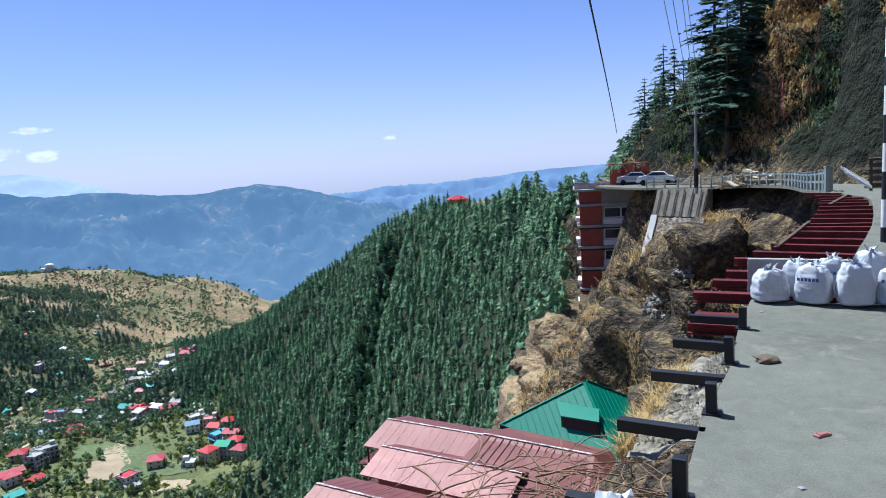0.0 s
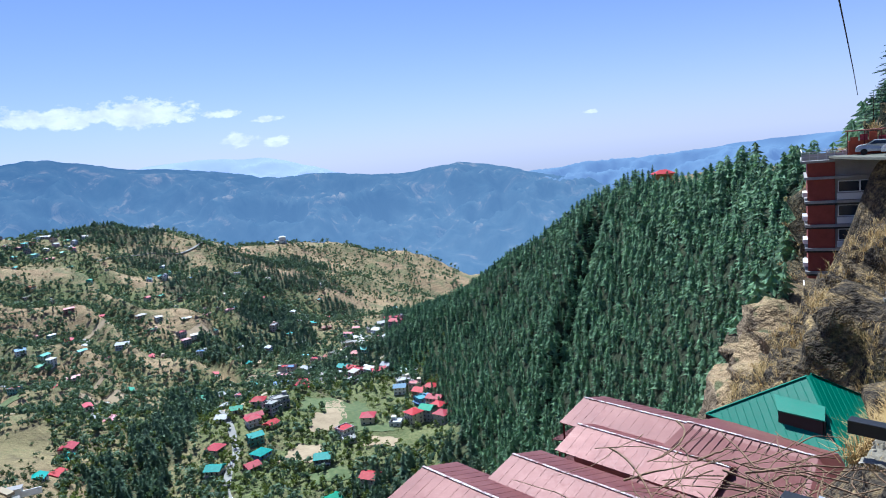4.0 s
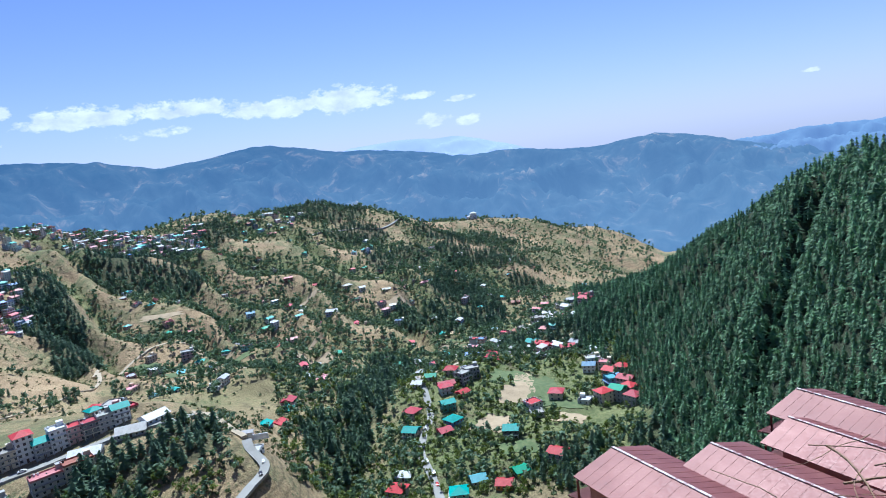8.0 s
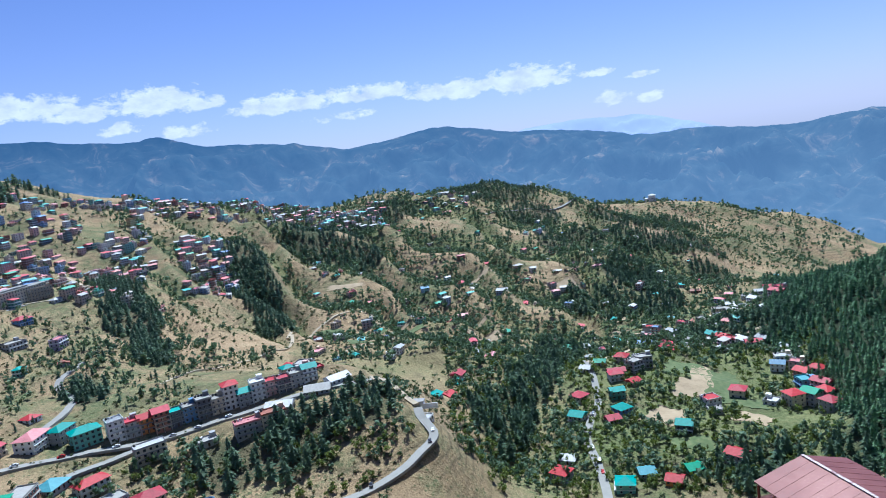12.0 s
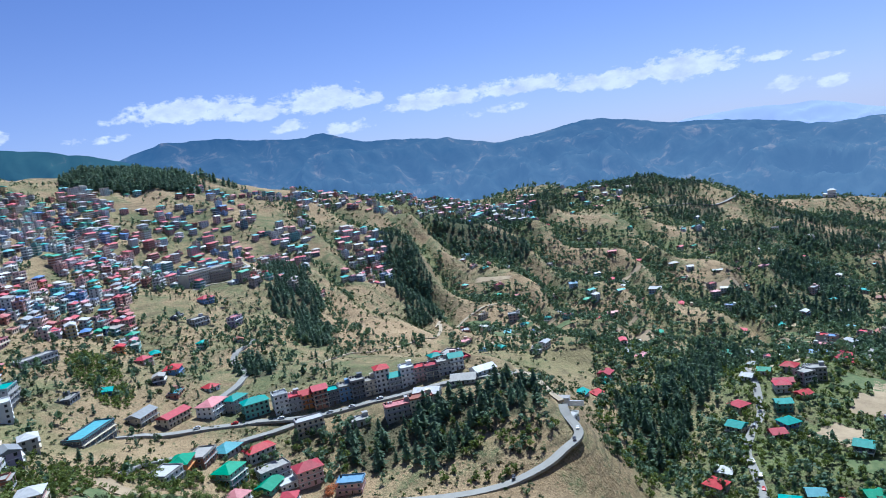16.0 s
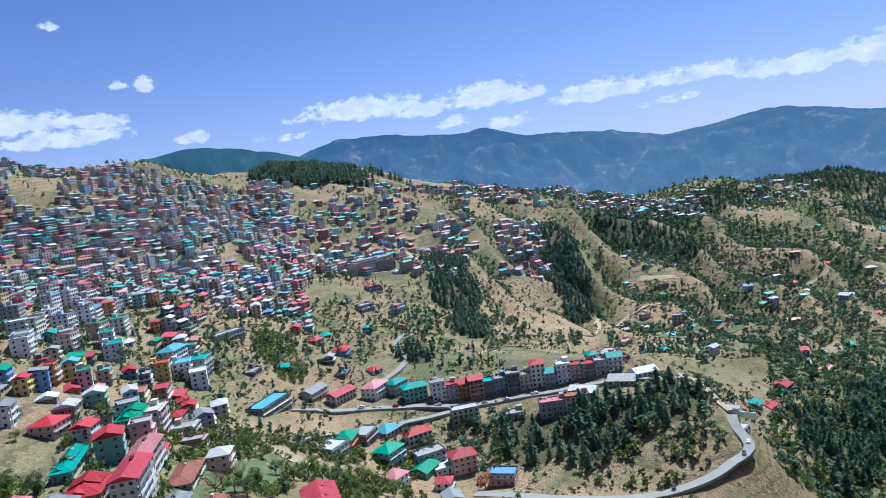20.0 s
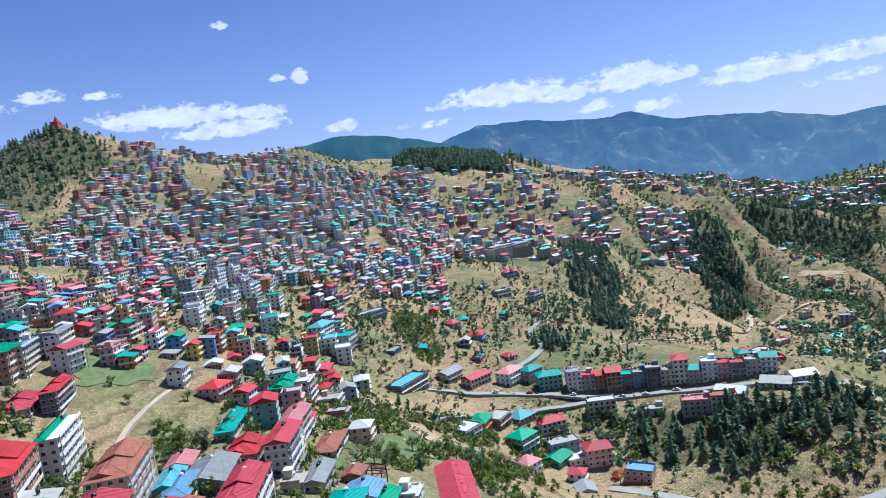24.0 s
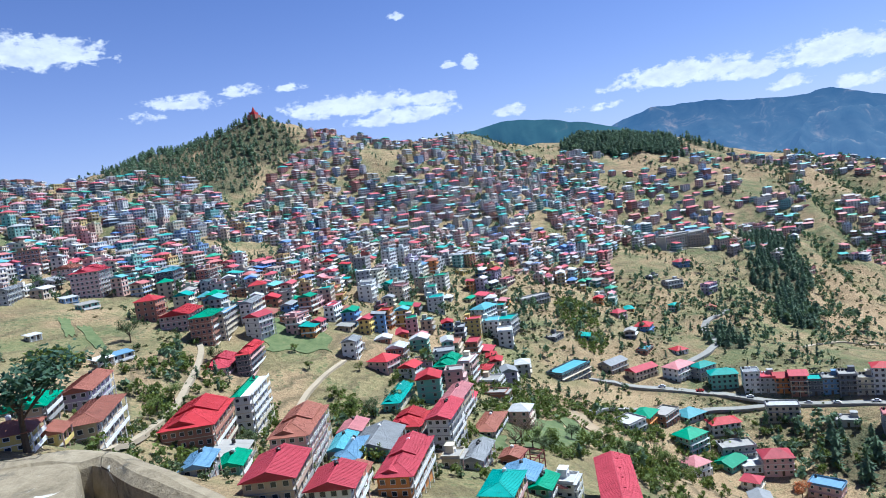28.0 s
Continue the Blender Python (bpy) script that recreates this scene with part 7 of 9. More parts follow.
def stone(name, p, size, m, label, seed, flat=.5):
    bm = bmesh.new()
    bmesh.ops.create_icosphere(bm, subdivisions=2, radius=size / 2)
    for v in bm.verts:
        k = 1 + .45 * noise.noise(v.co * (3 / size) + Vector((seed, 0, 0)))
        v.co = Vector((v.co.x * k * 1.3, v.co.y * k, max(v.co.z * k * flat, -size * .16)))
    me = bpy.data.meshes.new(name)
    bm.to_mesh(me)
    bm.free()
    me.materials.append(m)
    ob = new(name, me)
    ob.location = Vector(p) + Vector((0, 0, size * .15))
    return tagged(ob, label, "stone")


M_STONE = mat("brown_stone", two((.17, .13, .085), .5), .95, 6, 6, .5)
stone("stone", (2.33, 4.69, 0), .15, M_STONE, "flat brown stone lying on the road", 3, .35)
M_PACK = mat("red_wrapper", two((.48, .20, .16), .45), .4, 20, 4, .1)
bare("wrapper", Soup().box(-.048, -.02, 0, .048, .02, .012).box(-.03, -.016, .012, .03, .016, .016), M_PACK, "crumpled red and silver wrapper on the road", "litter", place=pose(2.0, 3.41, 0, 0, 0, 20), bevel=.004)
for i in range(26):
    g = random.Random(i)
    s, o = g.uniform(1.5, 7), g.uniform(.1, 2.8)
    stone("pebble", on_road(s, o), g.uniform(.015, .035), M_CONC, "small grey pebble on the road surface", i)

# striped pole and low fence by the road's inner side
root = new("striped_pole")
root.matrix_basis = pose(6.72, 9.9, -.2)
tagged(root, "black and white banded roadside utility pole", "pole")
for k in range(9):
    part("band", Soup().tube(0, 0, k * .42, (k + 1) * .42, .065, 14), M_WHITE if k % 2 else M_BLACK, root)

# railing round the bend
fence = new("roadside_railing")
tagged(fence, "grey-green roadside railing with square posts", "railing")
fence.matrix_basis = Matrix.Identity(4)
posts = smooth_line([(x, y, z) for (x, y), z in zip(ROAD_EDGE[5:12], EDGE_Z[5:12])], 1.35)
post_me = Soup().box(-.065, -.065, 0, .065, .065, .93).box(-.08, -.08, .93, .08, .08, .97).mesh("post", M_GALV)
for i, p in enumerate(posts):
    part("post", post_me, None, fence, "", Matrix.Translation(Vector(p)))
    if i:
        for h in (.42, .82):
            part("rail", Soup().beam(Vector(posts[i - 1]) + Vector((0, 0, h)), Vector(p) + Vector((0, 0, h)), .05, .09), M_GALV, fence)
g = random.Random(5)
for i in range(5):
    a = Vector((14.5 + g.uniform(-.15, .15), 23.6 + i * .1, .35 + .05 * i))
    bare("drain_pipe", Soup().beam(a, a + Vector((.55, -.6, -.55)), .07), M_WHITE, "white plastic pipe leaning by the railing", "pipe", "pipes by the railing")
g = random.Random(14)
heap = Soup()
for i in range(70):
    a, q = g.uniform(0, 6.283), g.random() ** .5
    c = Vector((25.8 + 2.3 * q * math.cos(a), 54.5 + 1.2 * q * math.sin(a), -1.75 + 1.5 * (1 - q) * g.random()))
    d = Vector((g.uniform(-1, 1), g.uniform(-1, 1), g.uniform(-.25, .25))).normalized() * g.uniform(.2, .8)
    heap.beam(c - d, c + d, g.uniform(.1, .4), g.uniform(.04, .25))
bare("debris_heap", heap, M_DIRT, "heap of earth and broken boards on the road", "debris", kind="stuff")

stand = new("timber_stand")
stand.matrix_basis = pose(15.6, 23.2, -.45, 0, 0, -35)
tagged(stand, "rough dark timber stand with a plank top beside the railing", "stand")
part("top_board", Soup().box(-.42, -.32, 1.2, .42, .32, 1.28), M_BARK, stand)
for x0 in (-.38, .3):
    for y0 in (-.28, .2):
        part("leg", Soup().box(x0, y0, 0, x0 + .08, y0 + .08, 1.2), M_BARK, stand)
for k in range(4):
    part("slat", Soup().box(-.4, -.3, .25 + k * .24, .4, -.28, .4 + k * .24), M_BARK, stand)

# utility pole with its tangle of cables, and the wires overhead
root = new("utility_pole")
px, py = at(21.25, 56)
root.matrix_basis = pose(px, py, -1.6)
tagged(root, "grey concrete utility pole tangled with cables", "utility pole")
part("shaft", Soup().tube(0, 0, -.5, 6.0, .14, 12, .09), M_CONC, root)
part("cross_arm", Soup().box(-.7, -.05, 5.6, .7, .05, 5.7), M_BLACK, root)
part("guard_sleeve", Soup().tube(0, 0, 0, 1.5, .17, 12), M_BLACK, root)
for i in range(4):
    part("insulator", Soup().tube(-.55 + i * .36, 0, 5.7, 5.85, .05, 8), M_WHITE, root)


def wire(name, a, b, sag, r, m, label):
    a, b = Vector(a), Vector(b)
    pts = [a.lerp(b, i / 24) - Vector((0, 0, sag * 4 * (i / 24) * (1 - i / 24))) for i in range(25)]
    return wire_line(name, pts, r, m, label)


def wire_line(name, pts, r, m, label, sides=6):
    v, f = [], []
    for i, p in enumerate(pts):
        d = (Vector(pts[min(i + 1, len(pts) - 1)]) - Vector(pts[max(i - 1, 0)])).normalized()
        s = d.cross(Vector((0, 0, 1)))
        s = s.normalized() if s.length > 1e-3 else Vector((1, 0, 0))
        u = s.cross(d)
        for k in range(sides):
            a = 6.2832 * k / sides
            v.append(Vector(p) + (s * math.cos(a) + u * math.sin(a)) * r)
    for i in range(len(pts) - 1):
        for k in range(sides):
            j = (k + 1) % sides
            f.append((i * sides + k, i * sides + j, (i + 1) * sides + j, (i + 1) * sides + k))
    return bare(name, Soup().add(v, f), m, label, "cable", "overhead wires")


def sightline(bearing, up, dist):
    b, e = radians(bearing), radians(up)
    return Vector((dist * math.sin(b), dist * math.cos(b), 1.6 + dist * math.tan(e)))


wire("power_cable", (-3.2, -7.5, 7.2), (23.0, 85.0, 3.9), -.55, .034, M_BLACK, "thick black cable slung over the road")
for i, b in enumerate((19.2, 20.3, 21.5, 21.9)):
    wire("power_wire", sightline(b - 2.6, 24, 16), Vector((px - .55 + i * .36, py, 4.25)), .35, .014, M_GALV, "thin grey overhead wire running to the pole")
for i in range(9):
    g = random.Random(i + 60)
    z1 = g.uniform(2.2, 4.0)
    wire("hanging_cable", (px, py, z1), (px - g.uniform(.5, 2.6), py + g.uniform(-1, 2), g.uniform(-.6, 2.2)), g.uniform(.2, .7), .02, M_BLACK, "loose black cable hanging from the pole")
rope = [sightline(30.6, 13, 44), sightline(30.0, 9.9, 44), sightline(29.5, 6.1, 44.5), sightline(29.0, 3.4, 45), sightline(28.4, 1.2, 45.6), sightline(28.0, 1.0, 46), sightline(27.6, 1.8, 46), sightline(27.4, 3.8, 46.4), sightline(27.5, 5.2, 47)]
M_ROPE = mat("red_rope", two((.38, .10, .09), .6), .8, 5, 8, .1)
wire_line("climbing_rope", [Vector(p) - Vector(p).normalized() * 3.2 for p in smooth_line([tuple(p) for p in rope], .8)], .022, M_ROPE, "faded red rope looped down the rock face")

# brick apartment block below the road
root = new("apartment_block")
bx, by = at(13.55, 86)
root.matrix_basis = pose(bx, by, -18.6, 0, 0, -11)
tagged(root, "five-storey red brick block with pale concrete bands built below the road", "apartment block")
part("wall", Soup().box(-2.45, 0, -3, .25, 9, 15.4), M_BRICK, root, "red brick wall")
part("wall", Soup().box(.25, .25, -3, 4.6, 9, 15.4), M_CONC, root, "grey plastered wall")
for k in range(6):
    z = k * 2.72 + .2
    part("storey_band", Soup().box(-2.75, -.3, z - .3, 4.7, 9.1, z), M_CONC, root)
    if k < 5:
        part("lower_band", Soup().box(-2.6, -.14, z - .52, 4.65, 9.1, z - .3), M_BLACK, root, "dark band below the slab edge")
        part("window_box", Soup().box(.45, -.05, z + .05, 3.0, .25, z + .75), M_WHITE, root)
        fr, pane = window_meshes(2.1, 1.3, M_WHITE)
        for px2 in (1.6, 3.7):
            w = part("window", fr, None, root, "", pose(px2, .25, z + .85))
            part("pane", pane, None, w)
        part("side_sill", Soup().box(-2.95, .6, z + .4, -2.45, 3.4, z + .9), M_WHITE, root)
part("terrace", Soup().box(-3.1, -.6, 15.4, 6.0, 10, 15.65), M_CONC, root)
for i in range(12):
    part("terrace_post", Soup().box(-3.05 + i * .8, -.55, 15.65, -2.97 + i * .8, -.47, 16.65), M_WHITE, root)
part("terrace_rail", Soup().box(-3.05, -.56, 16.55, 5.95, -.46, 16.65).box(-3.05, -.54, 16.1, 5.95, -.48, 16.16).box(-3.06, -.56, 16.55, -2.96, 9.5, 16.65), M_WHITE, root)
part("terrace_panel", Soup().box(-3.0, -.53, 15.7, 2.2, -.49, 16.45), M_FRAME, root)

M_ORANGE = mat("orange_paint", two((.55, .10, .04), .6), .6, 2, 8, .1)
root = new("red_stall")
sx0, sy0 = at(16.2, 84)
root.matrix_basis = pose(sx0, sy0, -2.5, 0, 0, -14)
tagged(root, "red and orange roadside stall with stacked crates", "stall")
part("counter", Soup().box(-2.4, 0, 0, 2.4, 1.4, 1.5), M_ORANGE, root)
part("awning", Soup().box(-2.7, -.5, 2.5, 2.2, 1.6, 2.62), ROOFS["rust"], root)
for i in range(4):
    part("post", Soup().box(-2.5 + i * 1.5, -.3, 0, -2.42 + i * 1.5, -.22, 2.5), M_REDSTEEL, root)
for i in range(5):
    part("crate", Soup().box(-2.2 + i * .85, -.2, 1.5, -1.5 + i * .85, .6, 1.9 + .25 * (i % 3)), ROOFS["crimson"] if i % 2 else M_ORANGE, root, "red plastic crate")


def car(x, y, z, turn, paint, label, group="", scale=1.0):
    root = new("car")
    root.matrix_basis = pose(x, y, z, 0, 0, turn) @ Matrix.Scale(scale, 4)
    tagged(root, label, "car", group)
    prof = [(-2.0, .35), (-2.05, .7), (-1.9, .95), (-1.35, 1.05), (-.95, 1.45), (.35, 1.5), (1.0, 1.1), (1.75, .98), (2.0, .75), (2.02, .35)]
    v = [(px, sy * (.82 if pz < 1.1 else .66), pz) for sy in (-1, 1) for px, pz in prof]
    n = len(prof)
    f = [tuple(range(n)), tuple(range(2 * n - 1, n - 1, -1))] + [(i, n + i, n + (i + 1) % n, (i + 1) % n) for i in range(n)]
    part("body", Soup().add(v, f), M_CAR[paint], root, bevel=.05)
    part("side_glass", Soup().add([(px, -sy * q, pz) for sy in (-1, 1) for px, pz, q in ((-1.2, 1.08, .81), (.8, 1.1, .8), (.3, 1.42, .69), (-.85, 1.4, .69))], [(0, 1, 2, 3), (7, 6, 5, 4)]), M_GLASS, root)
    part("windscreen", Soup().add([(.42, -.6, 1.46), (.42, .6, 1.46), (1.0, .74, 1.13), (1.0, -.74, 1.13), (.45, -.6, 1.49), (.45, .6, 1.49), (1.03, .74, 1.16), (1.03, -.74, 1.16)], [(4, 5, 6, 7), (3, 2, 1, 0), (0, 1, 5, 4), (2, 3, 7, 6), (1, 2, 6, 5), (3, 0, 4, 7)]), M_GLASS, root)
    for sx in (-1.25, 1.25):
        for sy in (-.8, .8):
            v = [(sx + .32 * math.cos(6.2832 * i / 14), sy + o, .33 + .32 * math.sin(6.2832 * i / 14)) for o in (-.1, .1) for i in range(14)]
            w = part("wheel", Soup().add(v, [tuple(range(13, -1, -1)), tuple(range(14, 28))] + [(i, (i + 1) % 14, 14 + (i + 1) % 14, 14 + i) for i in range(14)]), M_TYRE, root)
    for sy in (-.6, .6):
        part("headlight", Soup().box(1.96, sy - .14, .68, 2.05, sy + .14, .8), M_GLASS, root)
        part("tail_light", Soup().box(-2.08, sy - .12, .72, -1.98, sy + .12, .88), M_REDSTEEL, root)
    return root


cx, cy = at(17.4, 76)
car(cx + 1.0, cy, -2.3, 160, "white", "white hatchback parked beside the railing")
cx, cy = at(15.6, 82)
car(cx + 1.2, cy, -2.45, 165, "silver", "silver car parked on the terrace road")


def facet(name, quads, material, root, thick=.06, label=""):
    """Roof sheets: each quad or triangle given as corner points, with a little thickness."""
    s = Soup()
    for q in quads:
        q = [Vector(p) for p in q]
        n = (q[1] - q[0]).cross(q[2] - q[0]).normalized()
        n = n if n.z > 0 else -n
        m = len(q)
        v = q + [p - n * thick for p in q]
        s.add(v, [tuple(range(m)), tuple(range(2 * m - 1, m - 1, -1))] + [(i, m + i, m + (i + 1) % m, (i + 1) % m) for i in range(m)])
    me = s.mesh(name, material)
    bm = bmesh.new()
    bm.from_mesh(me)
    bmesh.ops.recalc_face_normals(bm, faces=bm.faces)
    bm.to_mesh(me)
    bm.free()
    return part(name, me, None, root, label)


# the house just below the road: a row of faded red gables and a green hipped wing
root = new("roadside_house")
tagged(root, "house below the road with faded red gabled roofs", "house")
D = Vector((.866, -.5, 0))
W = Vector((.5, .866, 0))
GABLES = [(Vector((-3.95, 37.8, -13.4)), 8.0, 2.35), (Vector((-3.95, 34.0, -13.4)), 8.2, 2.0), (Vector((-6.8, 30.15, -13.4)), 9.6, 2.3), (Vector((-10.9, 28.35, -13.4)), 11, 2.35)]
M_RIDGE = mat("ridge_cap", [(0.42, (.20, .08, .075)), (0.55, (.6, .55, .53))], .5, 2, 4, .1)
for k, (a, L, hw) in enumerate(GABLES):
    b = a + D * L
    low = Vector((0, 0, -.72))
    s1 = a - W * hw + low - D * .1
    s2 = a + W * hw + low - D * .1
    t1, t2 = b - W * hw + low, b + W * hw + low
    facet("gable_roof", [(a, b, t1, s1), (a, b, t2, s2)], M_PINKROOF, root)
    part("ridge_cap", Soup().beam(a + Vector((0, 0, .03)), b + Vector((0, 0, .03)), .13, .02), M_RIDGE, root, "worn pale ridge cap")
    seams = Soup()
    for i in range(1, int(L / .55)):
        p = a + D * (i * .55)
        seams.beam(p + Vector((0, 0, .003)), p - W * hw + low + Vector((0, 0, .003)), .02, .012).beam(p + Vector((0, 0, .003)), p + W * hw + low + Vector((0, 0, .003)), .02, .012)
    part("roof_seams", seams, M_PINKROOF, root)
    # wall and posts under the gable end
    w0, w1 = s1 + D * 1.2, s2 + D * 1.2
    sw = Soup().add([tuple(p) for p in (w0, w1, w1 + Vector((0, 0, -5)), w0 + Vector((0, 0, -5)), w0 + D * 6, w1 + D * 6, w1 + D * 6 + Vector((0, 0, -5)), w0 + D * 6 + Vector((0, 0, -5)))],
                    [(0, 1, 2, 3), (7, 6, 5, 4), (0, 3, 7, 4), (1, 5, 6, 2), (0, 4, 5, 1)])
    part("gable_wall", sw, ROOFS["rust"], root)
    for q in (s1, s2):
        part("eave_post", Soup().beam(q + D * .3 + Vector((0, 0, -.05)), q + D * .3 + Vector((0, 0, -3)), .09), M_REDSTEEL, root)
    part("balcony_roof", facet("lean_to", [(s1 + Vector((0, 0, -1.2)) - D * .6, s2 + Vector((0, 0, -1.2)) - D * .6, s2 + Vector((0, 0, -.9)) + D * 1.2, s1 + Vector((0, 0, -.9)) + D * 1.2)], M_PINKROOF, root).data, None, root)
main_a, main_b = Vector((1.6, 34.4, -13.25)), Vector((6.9, 31.0, -13.25))
facet("main_roof", [(main_a, main_b, Vector((5.0, 26.4, -15.0)), Vector((-4.0, 25.8, -15.1)))], M_PINKROOF, root)
facet("back_roof", [(main_a, main_b, Vector((8.4, 33.0, -13.9)), Vector((3.2, 36.6, -13.9)))], M_PINKROOF, root)
facet("hip_roof", [(main_b, Vector((8.4, 33.0, -13.9)), Vector((7.8, 27.0, -15.2)), Vector((5.0, 26.4, -15.0)))], M_PINKROOF, root)
part("ridge_cap", Soup().beam(main_a + Vector((0, 0, .04)), main_b + Vector((0, 0, .04)), .14, .02), M_RIDGE, root, "worn pale ridge cap")
ms = Soup()
for i in range(1, 15):
    k = i / 15
    ms.beam(main_a.lerp(main_b, k) + Vector((0, 0, .012)), Vector((-4.0, 25.8, -15.1)).lerp(Vector((5.0, 26.4, -15.0)), k) + Vector((0, 0, .012)), .03, .035)
part("roof_seams", ms, M_PINKROOF, root)
part("house_wall", Soup().box(-3, 27.5, -20, 5.5, 34, -15.3), WALLS["cream"], root)

root = new("green_roofed_house")
tagged(root, "cream house with a glossy green hipped metal roof below the road", "house")
apex, apex2 = Vector((7.6, 36.5, -11.45)), Vector((7.9, 37.0, -11.5))
cl, cf, cr = Vector((2.72, 37.07, -13.9)), Vector((8.3, 31.8, -14.1)), Vector((11.9, 38.9, -13.9))
cb = Vector((7.4, 41.2, -13.9))
facet("roof_front", [(apex, cl, cf)], M_GREENROOF, root)
facet("roof_side", [(apex, cf, cr, apex2)], M_GREENROOF, root)
facet("roof_back", [(apex2, cr, cb), (apex, apex2, cb, cl)], M_GREENROOF, root)
for a, b in ((apex, cl), (apex, cf), (apex2, cr), (cl, cf), (cf, cr)):
    part("hip_cap", Soup().beam(a + Vector((0, 0, .03)), b + Vector((0, 0, .03)), .14, .05), M_GREENROOF, root)
rs = Soup()
for i in range(1, 14):
    k = i / 14
    rs.beam(apex.lerp(cl, k) + Vector((0, 0, .01)), cf.lerp(cl, k) + Vector((0, 0, .01)), .025, .03)
    rs.beam(apex.lerp(cr, k) + Vector((0, 0, .01)), cf.lerp(cr, k) + Vector((0, 0, .01)), .025, .03)
part("roof_seams", rs, M_GREENROOF, root)
d1, d2, d3, d4 = Vector((6.01, 36.32, -12.38)), Vector((8.0, 34.6, -12.31)), Vector((7.72, 33.45, -12.57)), Vector((5.92, 34.88, -12.68))
drop = Vector((0, 0, -.95))
facet("dormer_roof", [(d1, d2, d3, d4)], M_GREENROOF, root, .07)
# black faces put in for the shadow under the open dormer roof
facet("dormer_cheek", [(d3 + Vector((-.05, .1, -.08)), d2 + Vector((0, 0, -.08)), d2 + drop * .6, d3 + Vector((-.05, .1, 0)) + drop)], M_BLACK, root)
facet("dormer_louvre", [(d4 + Vector((.05, .12, -.1)), d3 + Vector((-.08, .12, -.1)), d3 + Vector((-.08, .12, 0)) + drop, d4 + Vector((.05, .12, 0)) + drop)], M_BLACK, root, .05)
part("dormer_post", Soup().beam(d3 + Vector((0, 0, -.05)), d3 + drop * 1.1, .06), M_BLACK, root)
centre = (cl + cf + cr + cb) / 4
ws = [centre + (c - centre) * .86 for c in (cl, cf, cr, cb)]
part("house_wall", Soup().add([tuple(p) for p in ws] + [(p.x, p.y, -20) for p in ws], [(0, 1, 5, 4), (1, 2, 6, 5), (2, 3, 7, 6), (3, 0, 4, 7)]), WALLS["yellow"], root, "ochre plaster wall")
part("fascia", Soup().beam(cf + Vector((0, 0, -.12)), cr + Vector((0, 0, -.12)), .08, .2).beam(cl + Vector((0, 0, -.12)), cf + Vector((0, 0, -.12)), .08, .2), M_BLACK, root)

# brush heap on the ledge
g = random.Random(11)
twigs = Soup()
for i in range(240):
    c = Vector((g.gauss(.75, .42), g.gauss(4.5, .35), 0))
    base = -.95 - .28 * (5 - c.y) + g.uniform(-.12, .22)
    a = g.uniform(0, 6.283)
    L, bend, r = g.uniform(.35, 1.1), g.uniform(-1.6, 1.6), g.choice([.003, .004, .004, .005, .007])
    p = Vector((c.x, c.y, base)) - Vector((math.cos(a), math.sin(a), 0)) * L / 2
    pts = [p.copy()]
    for k in range(7):
        a += bend / 7 + g.uniform(-.12, .12)
        p = p + Vector((math.cos(a), math.sin(a), g.uniform(-.10, .10) + (.10 if k < 3 else -.08))) * (L / 7)
        pts.append(p.copy())
    for k in range(7):
        twigs.beam(pts[k], pts[k + 1], r * 2 * (1 - k / 12))
bare("brush_heap", twigs, M_TWIG, "heap of tangled dry brown branches on the ledge", "brush heap", kind="stuff")
bm = bmesh.new()
bmesh.ops.create_icosphere(bm, subdivisions=4, radius=.16)
for v in bm.verts:
    k = 1 + .5 * noise.noise(v.co * 14) + .3 * noise.noise(v.co * 30)
    v.co = Vector((v.co.x * k * .8, v.co.y * k * .8, v.co.z * k * 1.2))
me = bpy.data.meshes.new("torn_sack")
bm.to_mesh(me)
bm.free()
bare("torn_sack", me, None, "torn white plastic sack slumped beside the bracket", "sack", place=pose(*on_road(2.75, -.22, -.12)))
me.materials.append(M_SACK)


def grass_tuft(p, size, m, seed, blades=46):
    g = random.Random(seed)
    s = Soup()
    for i in range(blades):
        a, lean, L = g.uniform(0, 6.283), g.uniform(.15, 1.0), size * g.uniform(.5, 1.1)
        o = Vector((g.gauss(0, size * .16), g.gauss(0, size * .16), -.04))
        d = Vector((math.cos(a) * lean, math.sin(a) * lean, 1)).normalized()
        side = Vector((-math.sin(a), math.cos(a), 0)) * size * .013
        mid, tip = o + d * L * .6, o + d * L + Vector((math.cos(a), math.sin(a), -.6)) * L * .25
        s.add([tuple(o - side), tuple(o + side), tuple(mid + side * .8), tuple(mid - side * .8), tuple(tip)], [(0, 1, 2, 3), (3, 2, 4)])
    return s, Vector(p)


tufts = Soup()
g = random.Random(3)
gm = ground.data
cand = np.empty(len(gm.vertices) * 3, np.float32)
gm.vertices.foreach_get("co", cand)
cand = cand.reshape(-1, 3).astype(float)
cb, cr = polar(cand[:, 0], cand[:, 1])
ok = (cb > 4) & (cb < 36) & (cr > 9) & (cr < 112) & (road_gap(cand[:, 0], cand[:, 1]) > .7) & (fbm(cand[:, 0], cand[:, 1], 12, 3, 2) > .54)
cand = cand[ok]
for i in range(6800):
    p = cand[g.randrange(len(cand))]
    s, o = grass_tuft(p, g.uniform(.45, 1.35) * min(1.0, math.hypot(p[0], p[1]) / 55), None, i, 9)
    tufts.add([tuple(Vector(v) + o) for v in s.v], s.f)
bare("cliff_grass", tufts, M_DRYGRASS, "tufts of dry golden grass clinging to the rock", "grass", kind="stuff")


def shoulder_z(off):
    """Height of the rubble shoulder, off metres out from the road edge."""
    return -.05 - .42 * off - .5 * max(0.0, off - .42)


